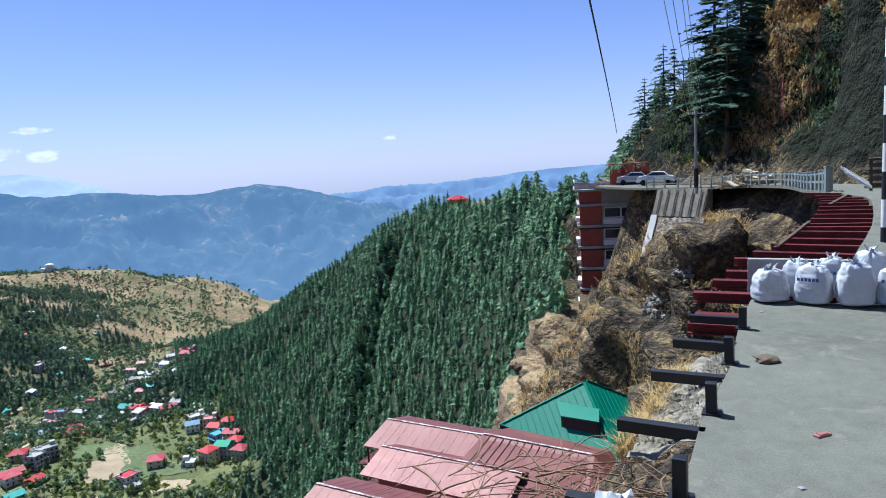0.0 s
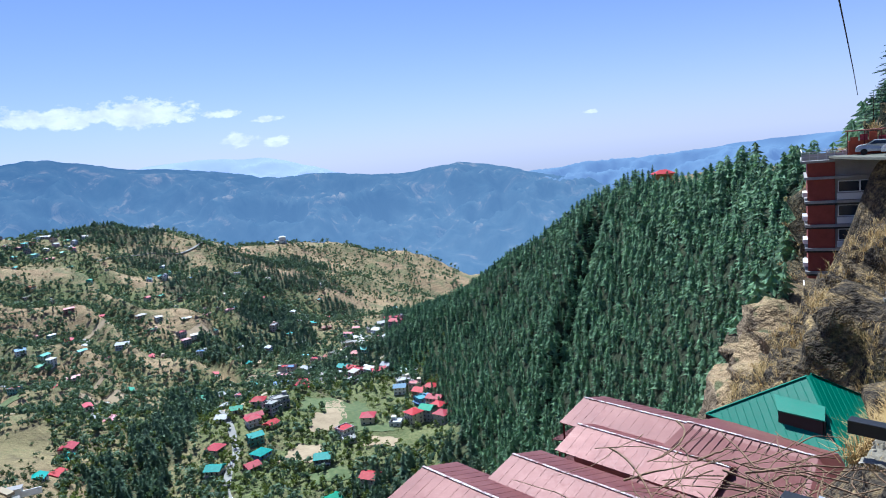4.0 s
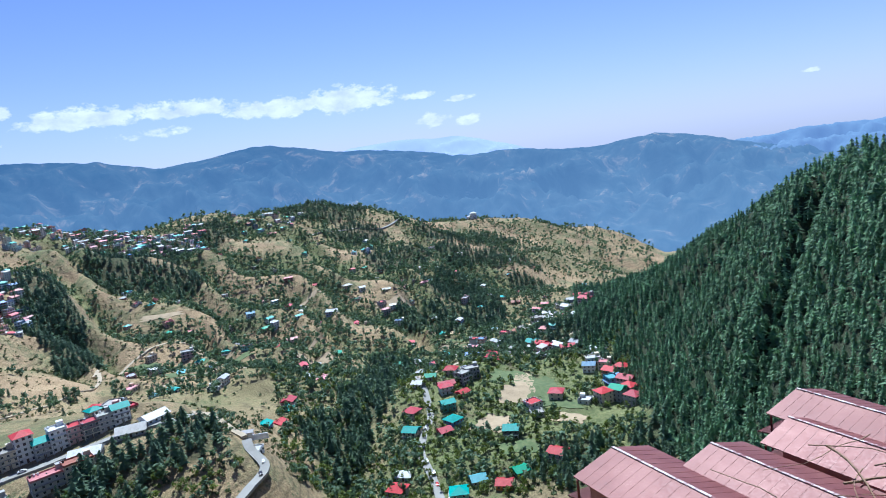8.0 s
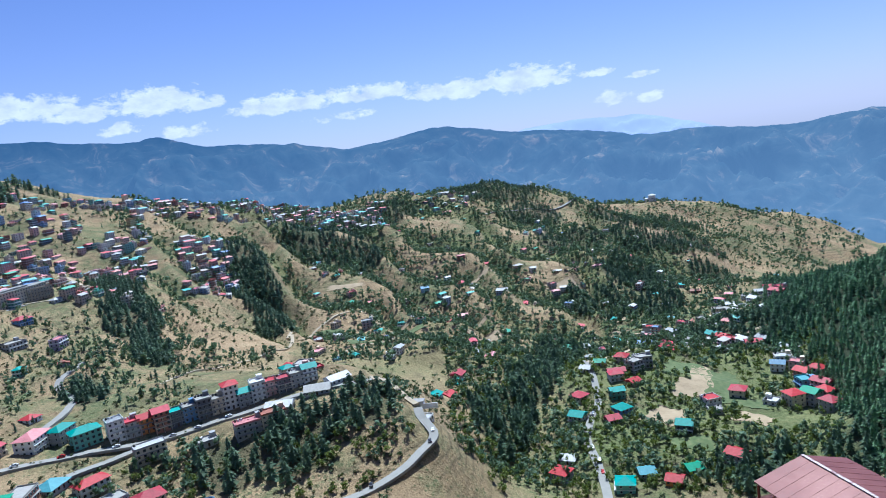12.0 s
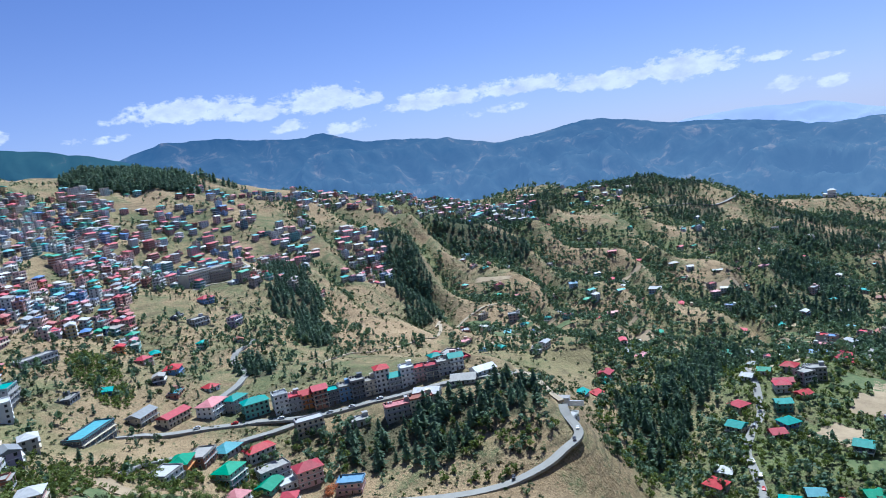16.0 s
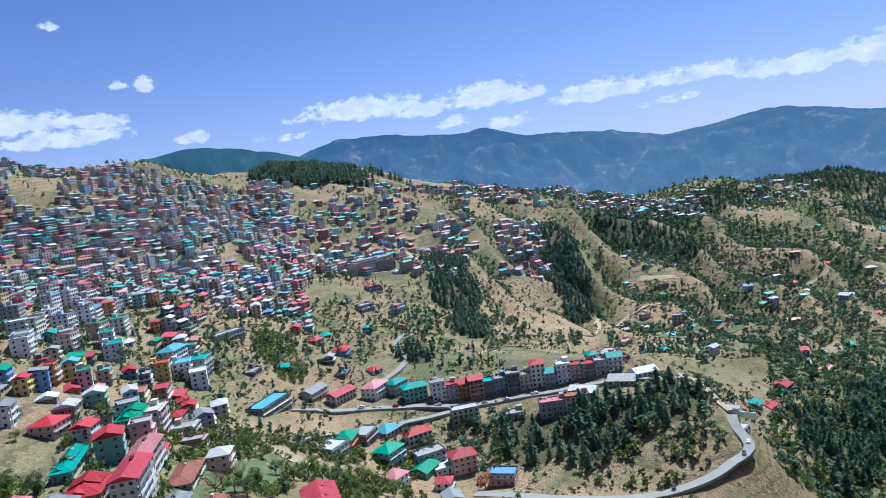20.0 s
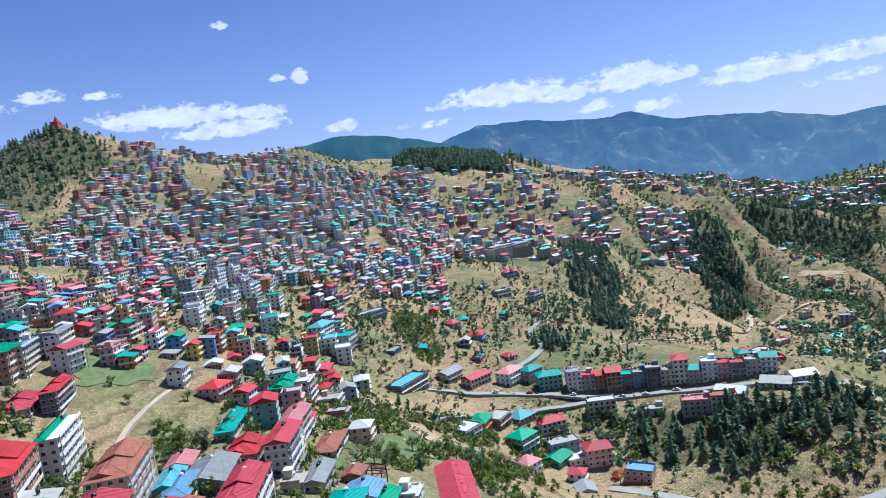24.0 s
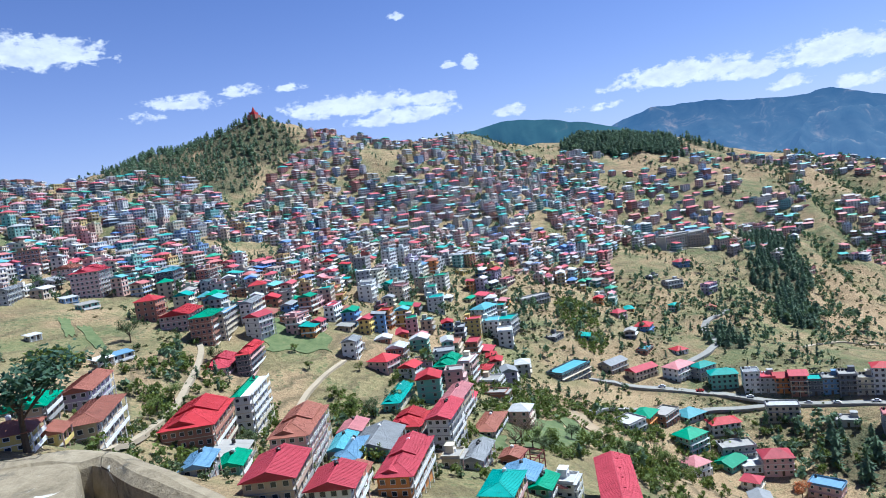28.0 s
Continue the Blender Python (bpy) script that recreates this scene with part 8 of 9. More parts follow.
ns, no = 60, 12
v, f = [], []
for i in range(ns + 1):
    for j in range(no + 1):
        along, off = 3.75 + 1.9 * i / ns, .42 * j / no
        q = on_road(along + .03 * noise.noise(Vector((i * .4, j * .4, 3))), -off)
        v.append((q.x, q.y, shoulder_z(off) + .05 * noise.noise(Vector((along * 3, off * 6, 0))) + .025 * noise.noise(Vector((along * 14, off * 14, 5)))))
for i in range(ns):
    for j in range(no):
        e = i * (no + 1) + j
        f.append((e, e + 1, e + no + 2, e + no + 1))
M_RUBBLE = mat("road_rubble", [(.3, (.10, .085, .06)), (.5, (.21, .185, .14)), (.7, (.36, .33, .27))], .95, 9, 7, .8, depth=.02)
shoulder = bare("verge_shoulder", Soup().add(v, f), M_RUBBLE, "", "", kind="structure")
gravel = Soup()
for i in range(800):
    off = min(.42, abs(g.gauss(.1, .14)))
    q = on_road(g.uniform(3.8, 5.6), -off)
    r = g.uniform(.006, .02)
    zz = shoulder_z(off) + r * .5 + .01
    a = g.uniform(0, 3)
    gravel.add([(q.x + r * math.cos(a + k * 1.571) * g.uniform(.7, 1.2), q.y + r * math.sin(a + k * 1.571) * g.uniform(.7, 1.2), zz - r * .5) for k in range(4)] + [(q.x + .3 * r * math.cos(a), q.y + .3 * r, zz + r * .6)], [(0, 1, 4), (1, 2, 4), (2, 3, 4), (3, 0, 4)])
bare("verge_gravel", gravel, M_RUBBLE, "grey gravel spilled along the broken road edge", "gravel", kind="stuff")
near_tufts = Soup()
for i in range(46):
    off = g.uniform(.30, .52)
    q = on_road(g.choice([4.1, 4.5, 4.7, 5.3]) + g.gauss(0, .1), -off)
    s, p = grass_tuft((q.x, q.y, shoulder_z(off) - .02), g.uniform(.10, .22), None, i + 900, 60)
    near_tufts.add([tuple(Vector(v) + p) for v in s.v], s.f)
bare("verge_grass", near_tufts, M_DRYGRASS, "dry straw-coloured grass below the road edge", "grass", kind="stuff")

M_STAINED = mat("stained_concrete", [(0.3, (.07, .06, .05)), (0.5, (.17, .15, .12)), (0.7, (.30, .27, .22))], .95, .9, 6, .5)
# retaining wall with ribs under the bend, rubble apron below it
root = new("retaining_wall")
tagged(root, "stained concrete retaining wall with ribs under the road", "retaining wall", kind="structure")
seg = smooth_line([(24.1, 58.8, -2.1), (22.7, 62.4, -2.2), (21.7, 65.3, -2.3)], .9)
for i in range(len(seg) - 1):
    a, b = Vector(seg[i]), Vector(seg[i + 1])
    nrm = Vector((-(b - a).y, (b - a).x, 0)).normalized()
    foot = nrm * .9 + Vector((0, 0, -2.6))
    part("panel", Soup().add([tuple(p) for p in (a + nrm * .15, b + nrm * .15, b + foot, a + foot, a - nrm * .3, b - nrm * .3, b - nrm * .3 + Vector((0, 0, -2.6)), a - nrm * .3 + Vector((0, 0, -2.6)))],
                                     [(0, 1, 2, 3), (4, 7, 6, 5), (0, 4, 5, 1), (3, 2, 6, 7), (0, 3, 7, 4), (1, 5, 6, 2)]), M_STAINED, root)
    part("rib", Soup().beam(a + nrm * .3 + Vector((0, 0, -.1)), a + nrm * 1.05 + Vector((0, 0, -2.6)), .09, .1), M_STAINED, root)
part("edge_beam", Soup().beam(Vector(seg[0]) + Vector((0, 0, -.12)), Vector(seg[len(seg) // 2]) + Vector((0, 0, -.12)), .25, .22).beam(Vector(seg[len(seg) // 2]) + Vector((0, 0, -.12)), Vector(seg[-1]) + Vector((0, 0, -.12)), .25, .22), M_REDSTEEL, root)
# stone-faced revetment below it
rev = new("stone_revetment")
tagged(rev, "steep apron of small grey-brown stones held by netting", "revetment", kind="structure")


def far_point(b, e, r):
    return Vector((r * math.sin(radians(b)), r * math.cos(radians(b)), 1.6 + r * math.tan(radians(e))))


c00, c10, c11, c01 = far_point(17.0, -9.4, 50), far_point(21.2, -9.2, 48.5), far_point(21.8, -5.8, 56.5), far_point(18.0, -5.6, 58.5)
fwd = (c10 - c00).cross(c01 - c00).normalized()
fwd = fwd if fwd.y < 0 else -fwd
part("backing", Soup().add([tuple(p) for p in (c00, c10, c11, c01)] + [tuple(p - fwd * 1.2) for p in (c00, c10, c11, c01)], [(0, 1, 2, 3), (7, 6, 5, 4), (0, 4, 5, 1), (3, 2, 6, 7), (0, 3, 7, 4), (1, 5, 6, 2)]), M_STONEWALL, rev)
g = random.Random(77)
faces = Soup()
for i in range(900):
    u, w = g.random(), g.random()
    p = c00.lerp(c10, u).lerp(c01.lerp(c11, u), w)
    q = g.uniform(.07, .17)
    sd, up = (c10 - c00).normalized() * q, (c01 - c00).normalized() * q * g.uniform(.6, 1)
    ft = fwd * q * g.uniform(.4, 1)
    faces.add([tuple(p - sd - up), tuple(p + sd - up * g.uniform(.5, 1)), tuple(p + sd * g.uniform(.6, 1) + up), tuple(p - sd + up * g.uniform(.5, 1)), tuple(p + ft)], [(0, 1, 4), (1, 2, 4), (2, 3, 4), (3, 0, 4)])
part("stone_facing", faces, mat("revetment_stone", None, .95, 2, 8, .3, island=[(0, (.16, .12, .085)), (.25, (.24, .19, .14)), (.5, (.30, .25, .19)), (.75, (.20, .15, .10))]), rev)
part("edge_strip", Soup().beam(c00 + fwd * .1, c01 + fwd * .1, .5, .3), M_CONC, rev)
rub = Soup()
g = random.Random(21)
for i in range(1400):
    b, r = g.uniform(16.2, 21.2), g.uniform(44, 62)
    x, y = at(b, r)
    if road_gap(np.array([x]), np.array([y]))[0] < .6:
        continue
    z = ground_z(x, y)
    q = g.uniform(.09, .24)
    v = [(x + q * (i2 - .5) * g.uniform(.8, 1.6), y + q * (j2 - .5) * g.uniform(.8, 1.5), z - .05 + q * k2 * g.uniform(.6, 1.1)) for k2 in (0, 1) for i2, j2 in ((0, 0), (1, 0), (1, 1), (0, 1))]
    rub.add(v, [(3, 2, 1, 0), (4, 5, 6, 7), (0, 1, 5, 4), (1, 2, 6, 5), (2, 3, 7, 6), (3, 0, 4, 7)])
bare("rubble_slope", rub, M_STONEWALL, "apron of loose grey rubble under the retaining wall", "rubble", kind="stuff")

# the hillside above the road, behind the lay-by
nb, mb = 44, 26
bx0, by0 = np.meshgrid(np.linspace(-70, 4.5, nb), np.linspace(0, 1, mb) ** 1.6 * 90, indexing="ij")
px0 = E0.x + U.x * bx0 + N.x * (by0 + 5.4)
py0 = E0.y + U.y * bx0 + N.y * (by0 + 5.4)
pz0 = -.5 + .75 * by0 + np.clip(by0 / 6, 0, 1) * 4 * (fbm(px0, py0, 12, 4, 1) - .5)
ib = np.arange(nb * mb).reshape(nb, mb)
qb = np.stack([ib[:-1, :-1], ib[1:, :-1], ib[1:, 1:], ib[:-1, 1:]], -1).reshape(-1, 4)
behind = new("hillside_above", fast_mesh("hillside_above", np.stack([px0, py0, pz0], -1).reshape(-1, 3), qb, [M_GROUND], smooth=True))
tagged(behind, "steep hillside rising above the road", "hillside", kind="structure")

# the shaded cutting: ferns and creepers hanging from every ledge, a band of dry plants down its edge
spots, facings, sizes = [], [], []
for ob in (ground, behind):
    n = len(ob.data.polygons)
    ctr, nor, area = np.empty(n * 3, np.float32), np.empty(n * 3, np.float32), np.empty(n, np.float32)
    ob.data.polygons.foreach_get("center", ctr)
    ob.data.polygons.foreach_get("normal", nor)
    ob.data.polygons.foreach_get("area", area)
    ctr, nor = ctr.reshape(-1, 3).astype(float), nor.reshape(-1, 3).astype(float)
    cb, cr = polar(ctr[:, 0], ctr[:, 1])
    ok = (cb > 19) & (cb < 52) & (cr > 13) & (cr < 100) & (ctr[:, 2] > -.4) & (ctr[:, 2] < 30) & (np.abs(nor[:, 2]) < .9) & (road_gap(ctr[:, 0], ctr[:, 1]) > 1.3)
    spots.append(ctr[ok])
    facings.append(nor[ok])
    sizes.append(area[ok])
spots, facings, sizes = np.concatenate(spots), np.concatenate(facings), np.concatenate(sizes).astype(float)
draw = np.random.RandomState(8)
picks = draw.choice(len(spots), 15000, p=sizes / sizes.sum())
plants, ferns, dry = Soup(), Soup(), Soup()
g = random.Random(31)
for i, k in enumerate(picks):
    out = Vector(facings[k])
    if out.x * spots[k][0] + out.y * spots[k][1] > 0:
        out = -out
    side = Vector((-out.y, out.x, 0)).normalized()
    rise = out.cross(side)
    half = math.sqrt(sizes[k]) * .6
    p = Vector(spots[k]) + side * g.uniform(-half, half) + rise * g.uniform(-half, half)
    bearing, r = math.degrees(math.atan2(p.x, p.y)), math.hypot(p.x, p.y)
    near = min(1.0, r / 55 + .1)
    edge = bearing - 26.0 - .22 * p.z + .9 * math.sin(p.z * .8) + .5 * math.sin(p.z * 2.1 + bearing)
    straw = (-1.8 < edge < 1.3 and p.z > 1) or (noise.noise(p * .16) > .36 and p.z > 5)
    if i % 5 == 0 and not straw:
        vs, fs = BUSHES[i % 8]
        q = g.uniform(.5, 1.3) * near
        plants.add([(p.x + v[0] * q, p.y + v[1] * q, p.z - .3 + v[2] * q * .8) for v in vs], [tuple(f) for f in fs])
        continue
    if not straw and noise.noise(p * .3) < -.2:
        continue
    heap = dry if straw else ferns
    for k2 in range(8):
        L = g.uniform(.35, 1.0) * near
        o = p + side * g.gauss(0, .4 * near) + rise * g.gauss(0, .3 * near)
        sway = side * g.uniform(-.8, .8)
        mid = o + (out * g.uniform(.25, .7) + sway * .5 + Vector((0, 0, .2))) * L * .6
        tip = mid + (out * .2 + sway * .6 - Vector((0, 0, .8))) * L * .7
        wd = (side + out * g.uniform(-.8, .8)) * L * .07
        heap.add([tuple(o - wd), tuple(o + wd), tuple(mid + wd), tuple(mid - wd), tuple(tip)], [(0, 1, 2, 3), (3, 2, 4)])
bare("cliff_shrubs", plants, M_DEODAR, "dark hanging shrubs on the shaded cutting", "shrubs", kind="stuff")
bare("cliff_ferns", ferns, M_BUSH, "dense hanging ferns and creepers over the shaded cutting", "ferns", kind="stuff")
bare("cliff_straw", dry, M_STRAW, "band of dry rust-brown plants hanging down the cutting", "dry plants", kind="stuff")

# curved parapet at the lay-by
outer = smooth_line([(-1.55, -4.2), (-1.66, -3.3), (-1.78, -2.65), (-1.918, -2.137), (-1.986, -2.03), (-2.022, -1.89), (-1.994, -1.75), (-1.944, -1.62), (-1.76, -1.293), (-1.555, -.943), (-1.3, -.6)], .03)
v, f = [], []
for i, p in enumerate(outer):
    a, b = outer[max(0, i - 1)], outer[min(len(outer) - 1, i + 1)]
    d = Vector((b[0] - a[0], b[1] - a[1])).normalized()
    n = Vector((d.y, -d.x))
    wob = .012 * noise.noise(Vector((i * .17, 0, 0))) + .02 * noise.noise(Vector((i * .05, 3, 0)))
    wid = .115 + (.05 if p[1] < -1.68 else 0) + .015 * noise.noise(Vector((i * .11, 9, 0)))
    for off, z in ((0, -.9), (0, .81), (.02, .848), (.06, .86), (wid - .03, .857), (wid, .835), (wid + .01, .76), (wid + .01, -.05)):
        v.append((p[0] + n.x * off, p[1] + n.y * off, z + (wob if z > .5 else 0)))
for i in range(len(outer) - 1):
    for k in range(7):
        f.append((8 * i + k, 8 * i + k + 1, 8 * i + 9 + k, 8 * i + 8 + k))
f += [tuple(range(7, -1, -1)), tuple(range(8 * len(outer) - 8, 8 * len(outer)))]
wall = Soup().add(v, f)
# broad end pier, its top level with the wall
foot = [(-1.86, -1.80), (-1.83, -1.728), (-1.59, -1.525), (-1.1, -1.12), (-.95, -1.5), (-1.0, -2.6), (-1.66, -2.9), (-1.80, -2.3)]
k = len(foot)
mid = (sum(p[0] for p in foot) / k, sum(p[1] for p in foot) / k)
top = [(mid[0] + (x - mid[0]) * .985, mid[1] + (y - mid[1]) * .985, .858) for x, y in foot]
wall.add([(x, y, -.05) for x, y in foot] + [(x, y, .83) for x, y in foot] + top, [(i, (i + 1) % k, k + (i + 1) % k, k + i) for i in range(k)] + [(k + i, k + (i + 1) % k, 2 * k + (i + 1) % k, 2 * k + i) for i in range(k)] + [tuple(range(2 * k, 3 * k))])
me = wall.mesh("parapet", M_PARAPET)
bm = bmesh.new()
bm.from_mesh(me)
bmesh.ops.recalc_face_normals(bm, faces=bm.faces)
bm.to_mesh(me)
bm.free()
bare("parapet", me, None, "curved weathered concrete parapet with pale lichen and cracks", "parapet", kind="structure")

# ---- valley roads, fields and landmarks ----
def draped(name, pts, width, lift, material, label, category="road"):
    """A road laid on the hillside along bearing and distance points."""
    line = smooth_line([at(b, r) for b, r in pts], 3.0)
    rows = []
    for i, p in enumerate(line):
        a, b = line[max(0, i - 1)], line[min(len(line) - 1, i + 1)]
        d = Vector((b[0] - a[0], b[1] - a[1])).normalized()
        n = Vector((d.y, -d.x))
        xs = np.array([p[0] + n.x * k * width / 2 for k in (-1.3, 0, 1.3)])
        ys = np.array([p[1] + n.y * k * width / 2 for k in (-1.3, 0, 1.3)])
        rows.append([p[0], p[1], n.x, n.y, float(land(xs, ys).max()) + lift])
    z = np.array([r[4] for r in rows])
    zs = np.array([z[max(0, i - 3):i + 4].mean() for i in range(len(z))])
    zs = np.maximum(zs, z - .3)
    out = [((x - nx * width / 2, y - ny * width / 2, h), (x + nx * width / 2, y + ny * width / 2, h)) for (x, y, nx, ny, _), h in zip(rows, zs)]
    bare(name, ribbon(name, out, 1.4, material), None, "", "", kind="structure")
    return out


ROADS = {
    "road_spur": [(-53.3, 336), (-53.2, 330), (-52.7, 324), (-52.2, 317), (-52.4, 311), (-53.6, 302), (-55.2, 292), (-57.6, 284), (-60, 280), (-64, 279), (-68, 281), (-72, 286), (-76, 294)],
    "road_row": [(-57, 372), (-59.6, 368), (-64, 370), (-68.7, 372), (-72.2, 372), (-76.6, 373), (-80.6, 375), (-84, 377), (-88.8, 378), (-91, 372)],
    "road_lower": [(-76.6, 370), (-79, 364), (-81.6, 358), (-86.4, 345), (-89.7, 330), (-91.1, 318)],
    "road_curve": [(-79.3, 545), (-79.9, 530), (-81.1, 506), (-80.6, 485), (-80.3, 471), (-81.1, 445), (-82.6, 425), (-84, 410)],
    "road_village": [(-37.9, 500), (-37.5, 480), (-37.2, 455), (-37.1, 425), (-37.9, 401), (-38.4, 374), (-37.7, 348), (-37.2, 326), (-37, 305)],
    "road_ridge": [(-46, 1330), (-41.8, 1371), (-38.5, 1420), (-35.5, 1600)],
}
for name, pts in ROADS.items():
    draped(name, pts, 4.8 if name != "road_ridge" else 7, .3, M_LANE, "")
TRACKS = {
    "track_terrace": [(-74.1, 478), (-71, 526), (-66.4, 568), (-63.6, 604), (-63.2, 650)],
    "track_fields": [(-63.6, 650), (-62.2, 689), (-58.9, 726), (-56.9, 736), (-54, 720)],
    "track_village": [(-37.7, 490), (-35, 515), (-33, 530), (-30, 560), (-27, 575), (-22.5, 590)],
    "track_town": [(-131.5, 172), (-130.8, 181), (-127.9, 214), (-125, 262), (-123.4, 316), (-124.5, 360), (-126, 400), (-125.2, 428)],
    "track_slope": [(-116.8, 262), (-116, 275), (-114.6, 288), (-112, 310)],
    "track_saddle": [(-53.4, 340), (-54.2, 350), (-55, 362), (-55.9, 378), (-57.2, 385)],
    "track_inst": [(-79.6, 893), (-78, 800), (-77.4, 757), (-79, 735), (-83, 728), (-86, 735)],
    "track_terrace_low": [(-60, 560), (-56, 590), (-52, 600), (-48, 640)],
}
for name, pts in TRACKS.items():
    draped(name, pts, 2.6 if "town" in name or "slope" in name else 3.2, .25, M_DIRT, "")

M_FIELD = mat("young_crop", [(0.3, (.055, .08, .03)), (0.5, (.10, .135, .05)), (0.72, (.18, .18, .08))], .95, .3, 14, .6)
M_PLOUGH = mat("ploughed_soil", [(0.3, (.22, .16, .10)), (0.5, (.34, .26, .16)), (0.72, (.42, .33, .21))], .95, .15, 20, .4)


def field(bearing, distance, w, d, turn, material, label):
    """A small terrace field laid on the slope."""
    x0, y0 = at(bearing, distance)
    c, s = math.cos(radians(turn)), math.sin(radians(turn))
    n, m = 14, 10
    v, f = [], []
    for i in range(n + 1):
        for j in range(m + 1):
            p, q = (i / n - .5) * w * (1 + .12 * math.sin(j * 1.3)), (j / m - .5) * d * (1 + .12 * math.sin(i * .9))
            v.append((x0 + c * p - s * q, y0 + s * p + c * q, 0))
    a = np.array(v)
    a[:, 2] = land(a[:, 0], a[:, 1]) + .35
    v = [tuple(p) for p in a] + [(p[0], p[1], p[2] - 1.5) for p in a]
    k = (n + 1) * (m + 1)
    for i in range(n):
        for j in range(m):
            e = i * (m + 1) + j
            f.append((e, e + m + 1, e + m + 2, e + 1))
    rim = [j for j in range(m + 1)] + [i * (m + 1) + m for i in range(1, n + 1)] + [n * (m + 1) + j for j in range(m - 1, -1, -1)] + [i * (m + 1) for i in range(n - 1, 0, -1)]
    for i, e in enumerate(rim):
        g2 = rim[(i + 1) % len(rim)]
        f.append((e, g2, g2 + k, e + k))
    bare("field", Soup().add(v, f), material, label, "field", "terrace fields")


for b, r, w, d, tn, green in FIELDS:
    field(b, r, w, d, tn, M_FIELD if green else M_PLOUGH, "small green terraced crop field on the slope" if green else "small ploughed brown terrace field")

# cars on the valley roads
for i, (b, r, c) in enumerate(((-37.6, 350, "white"), (-37.95, 362, "white"), (-38.3, 380, "dark"), (-37.6, 408, "silver"), (-37.0, 432, "white"), (-37.4, 340, "red"), (-52.4, 319, "white"), (-52.5, 309.5, "dark"), (-58.6, 283, "dark"), (-72, 371, "white"), (-74, 372, "silver"),
                               (-78.2, 373.5, "white"), (-82, 376, "red"), (-85, 377, "white"), (-69.5, 371.5, "white"), (-88, 338, "white"), (-84.2, 351, "silver"))):
    x, y = at(b, r)
    g = random.Random(i)
    z = float(land(np.array([x - 3, x, x + 3]), np.array([y, y, y])).max()) + .45
    car(x + g.uniform(-1, 1), y + g.uniform(-1, 1), z, 90 - b + (0 if r < 365 or r > 390 else 90) + g.uniform(-8, 8), c, "small %s car on the valley road" % c, "cars on the valley roads")

# bend shelter: pale roofed shed and wall at the road's turn
root = new("bend_shed")
x, y = at(-53.5, 346)
root.matrix_basis = pose(x, y, ground_z(x, y) + .4, 0, 0, 40)
tagged(root, "low white shed with a flat roof at the road bend", "shed")
part("wall", Soup().box(-5, -2, -2, 5, 2, 2.2), M_WHITE, root)
part("roof", Soup().box(-5.5, -2.5, 2.2, 5.5, 2.5, 2.4), M_CONC, root)
part("low_wall", Soup().box(5, -2.2, -2, 13, -1.8, 1.0), M_WHITE, root)

# hilltop temple: stepped red shrine with a spire
root = new("hilltop_temple")
x, y = at(-116.4, 996)
root.matrix_basis = pose(x, y, ground_z(x, y) + 1)
tagged(root, "small red hilltop temple with a stepped spire", "temple")
part("plinth", Soup().box(-9, -6, -4, 9, 6, 2.5), ROOFS["rust"], root)
part("hall", Soup().box(-6, -4, 2.5, 6, 4, 6.5), ROOFS["red"], root)
part("spire", Soup().tube(0, 0, 6.5, 12.5, 3.4, 8, 1.2).tube(0, 0, 12.5, 14.5, 1.2, 8, .1), ROOFS["red"], root)
part("side_shrine", Soup().tube(-6.5, 0, 2.5, 7, 1.8, 8, .5), M_WHITE, root)
part("flag_pole", Soup().tube(5, 2, 6.5, 15, .12, 6), M_GALV, root)

# white hotel on the far ridge
root = new("ridge_hotel")
x, y = at(-31.2, 1790)
root.matrix_basis = pose(x, y, ground_z(x, y) - 1, 0, 0, 30)
tagged(root, "white stepped hotel standing on the far ridge", "hotel")
part("wall", Soup().box(-14, -7, -6, 14, 7, 11), M_WHITE, root)
part("upper_wall", Soup().box(-4, -6, 11, 13, 6, 18), M_WHITE, root)
part("roof", Soup().hip(-5, -7, 14, 7, 18, 4, .3, .5), ROOFS["pale"], root)
for k in range(3):
    part("storey_band", Soup().box(-14.2, -7.3, k * 3.6 + 2.6, 14.2, 7.2, k * 3.6 + 3.2), M_GLASS, root)
root = new("crest_lodge")
x, y = at(1.5, 452)
root.matrix_basis = pose(x, y, ground_z(x, y) + 5.0, 0, 0, 15)
tagged(root, "orange-roofed lodge among the cedars on the crest", "lodge")
part("wall", Soup().box(-6, -4, -9, 6, 4, 3.4), WALLS["orange"], root)
part("roof", Soup().hip(-7, -5, 7, 5, 3.4, 2.8, .3, .5), ROOFS["red"], root)

# masts on the far crest
for b, r in ((-54.6, 1446), (-54.0, 1450), (-55.1, 1440)):
    x, y = at(b, r)
    root = new("radio_mast")
    root.matrix_basis = pose(x, y, ground_z(x, y))
    tagged(root, "thin grey lattice radio mast on the crest", "mast", "masts on the crest")
    part("lattice", Soup().tube(0, 0, -2, 26, .5, 4, .15), M_GALV, root)
    part("dish", Soup().tube(.8, 0, 15, 16.5, .9, 8), M_WHITE, root)

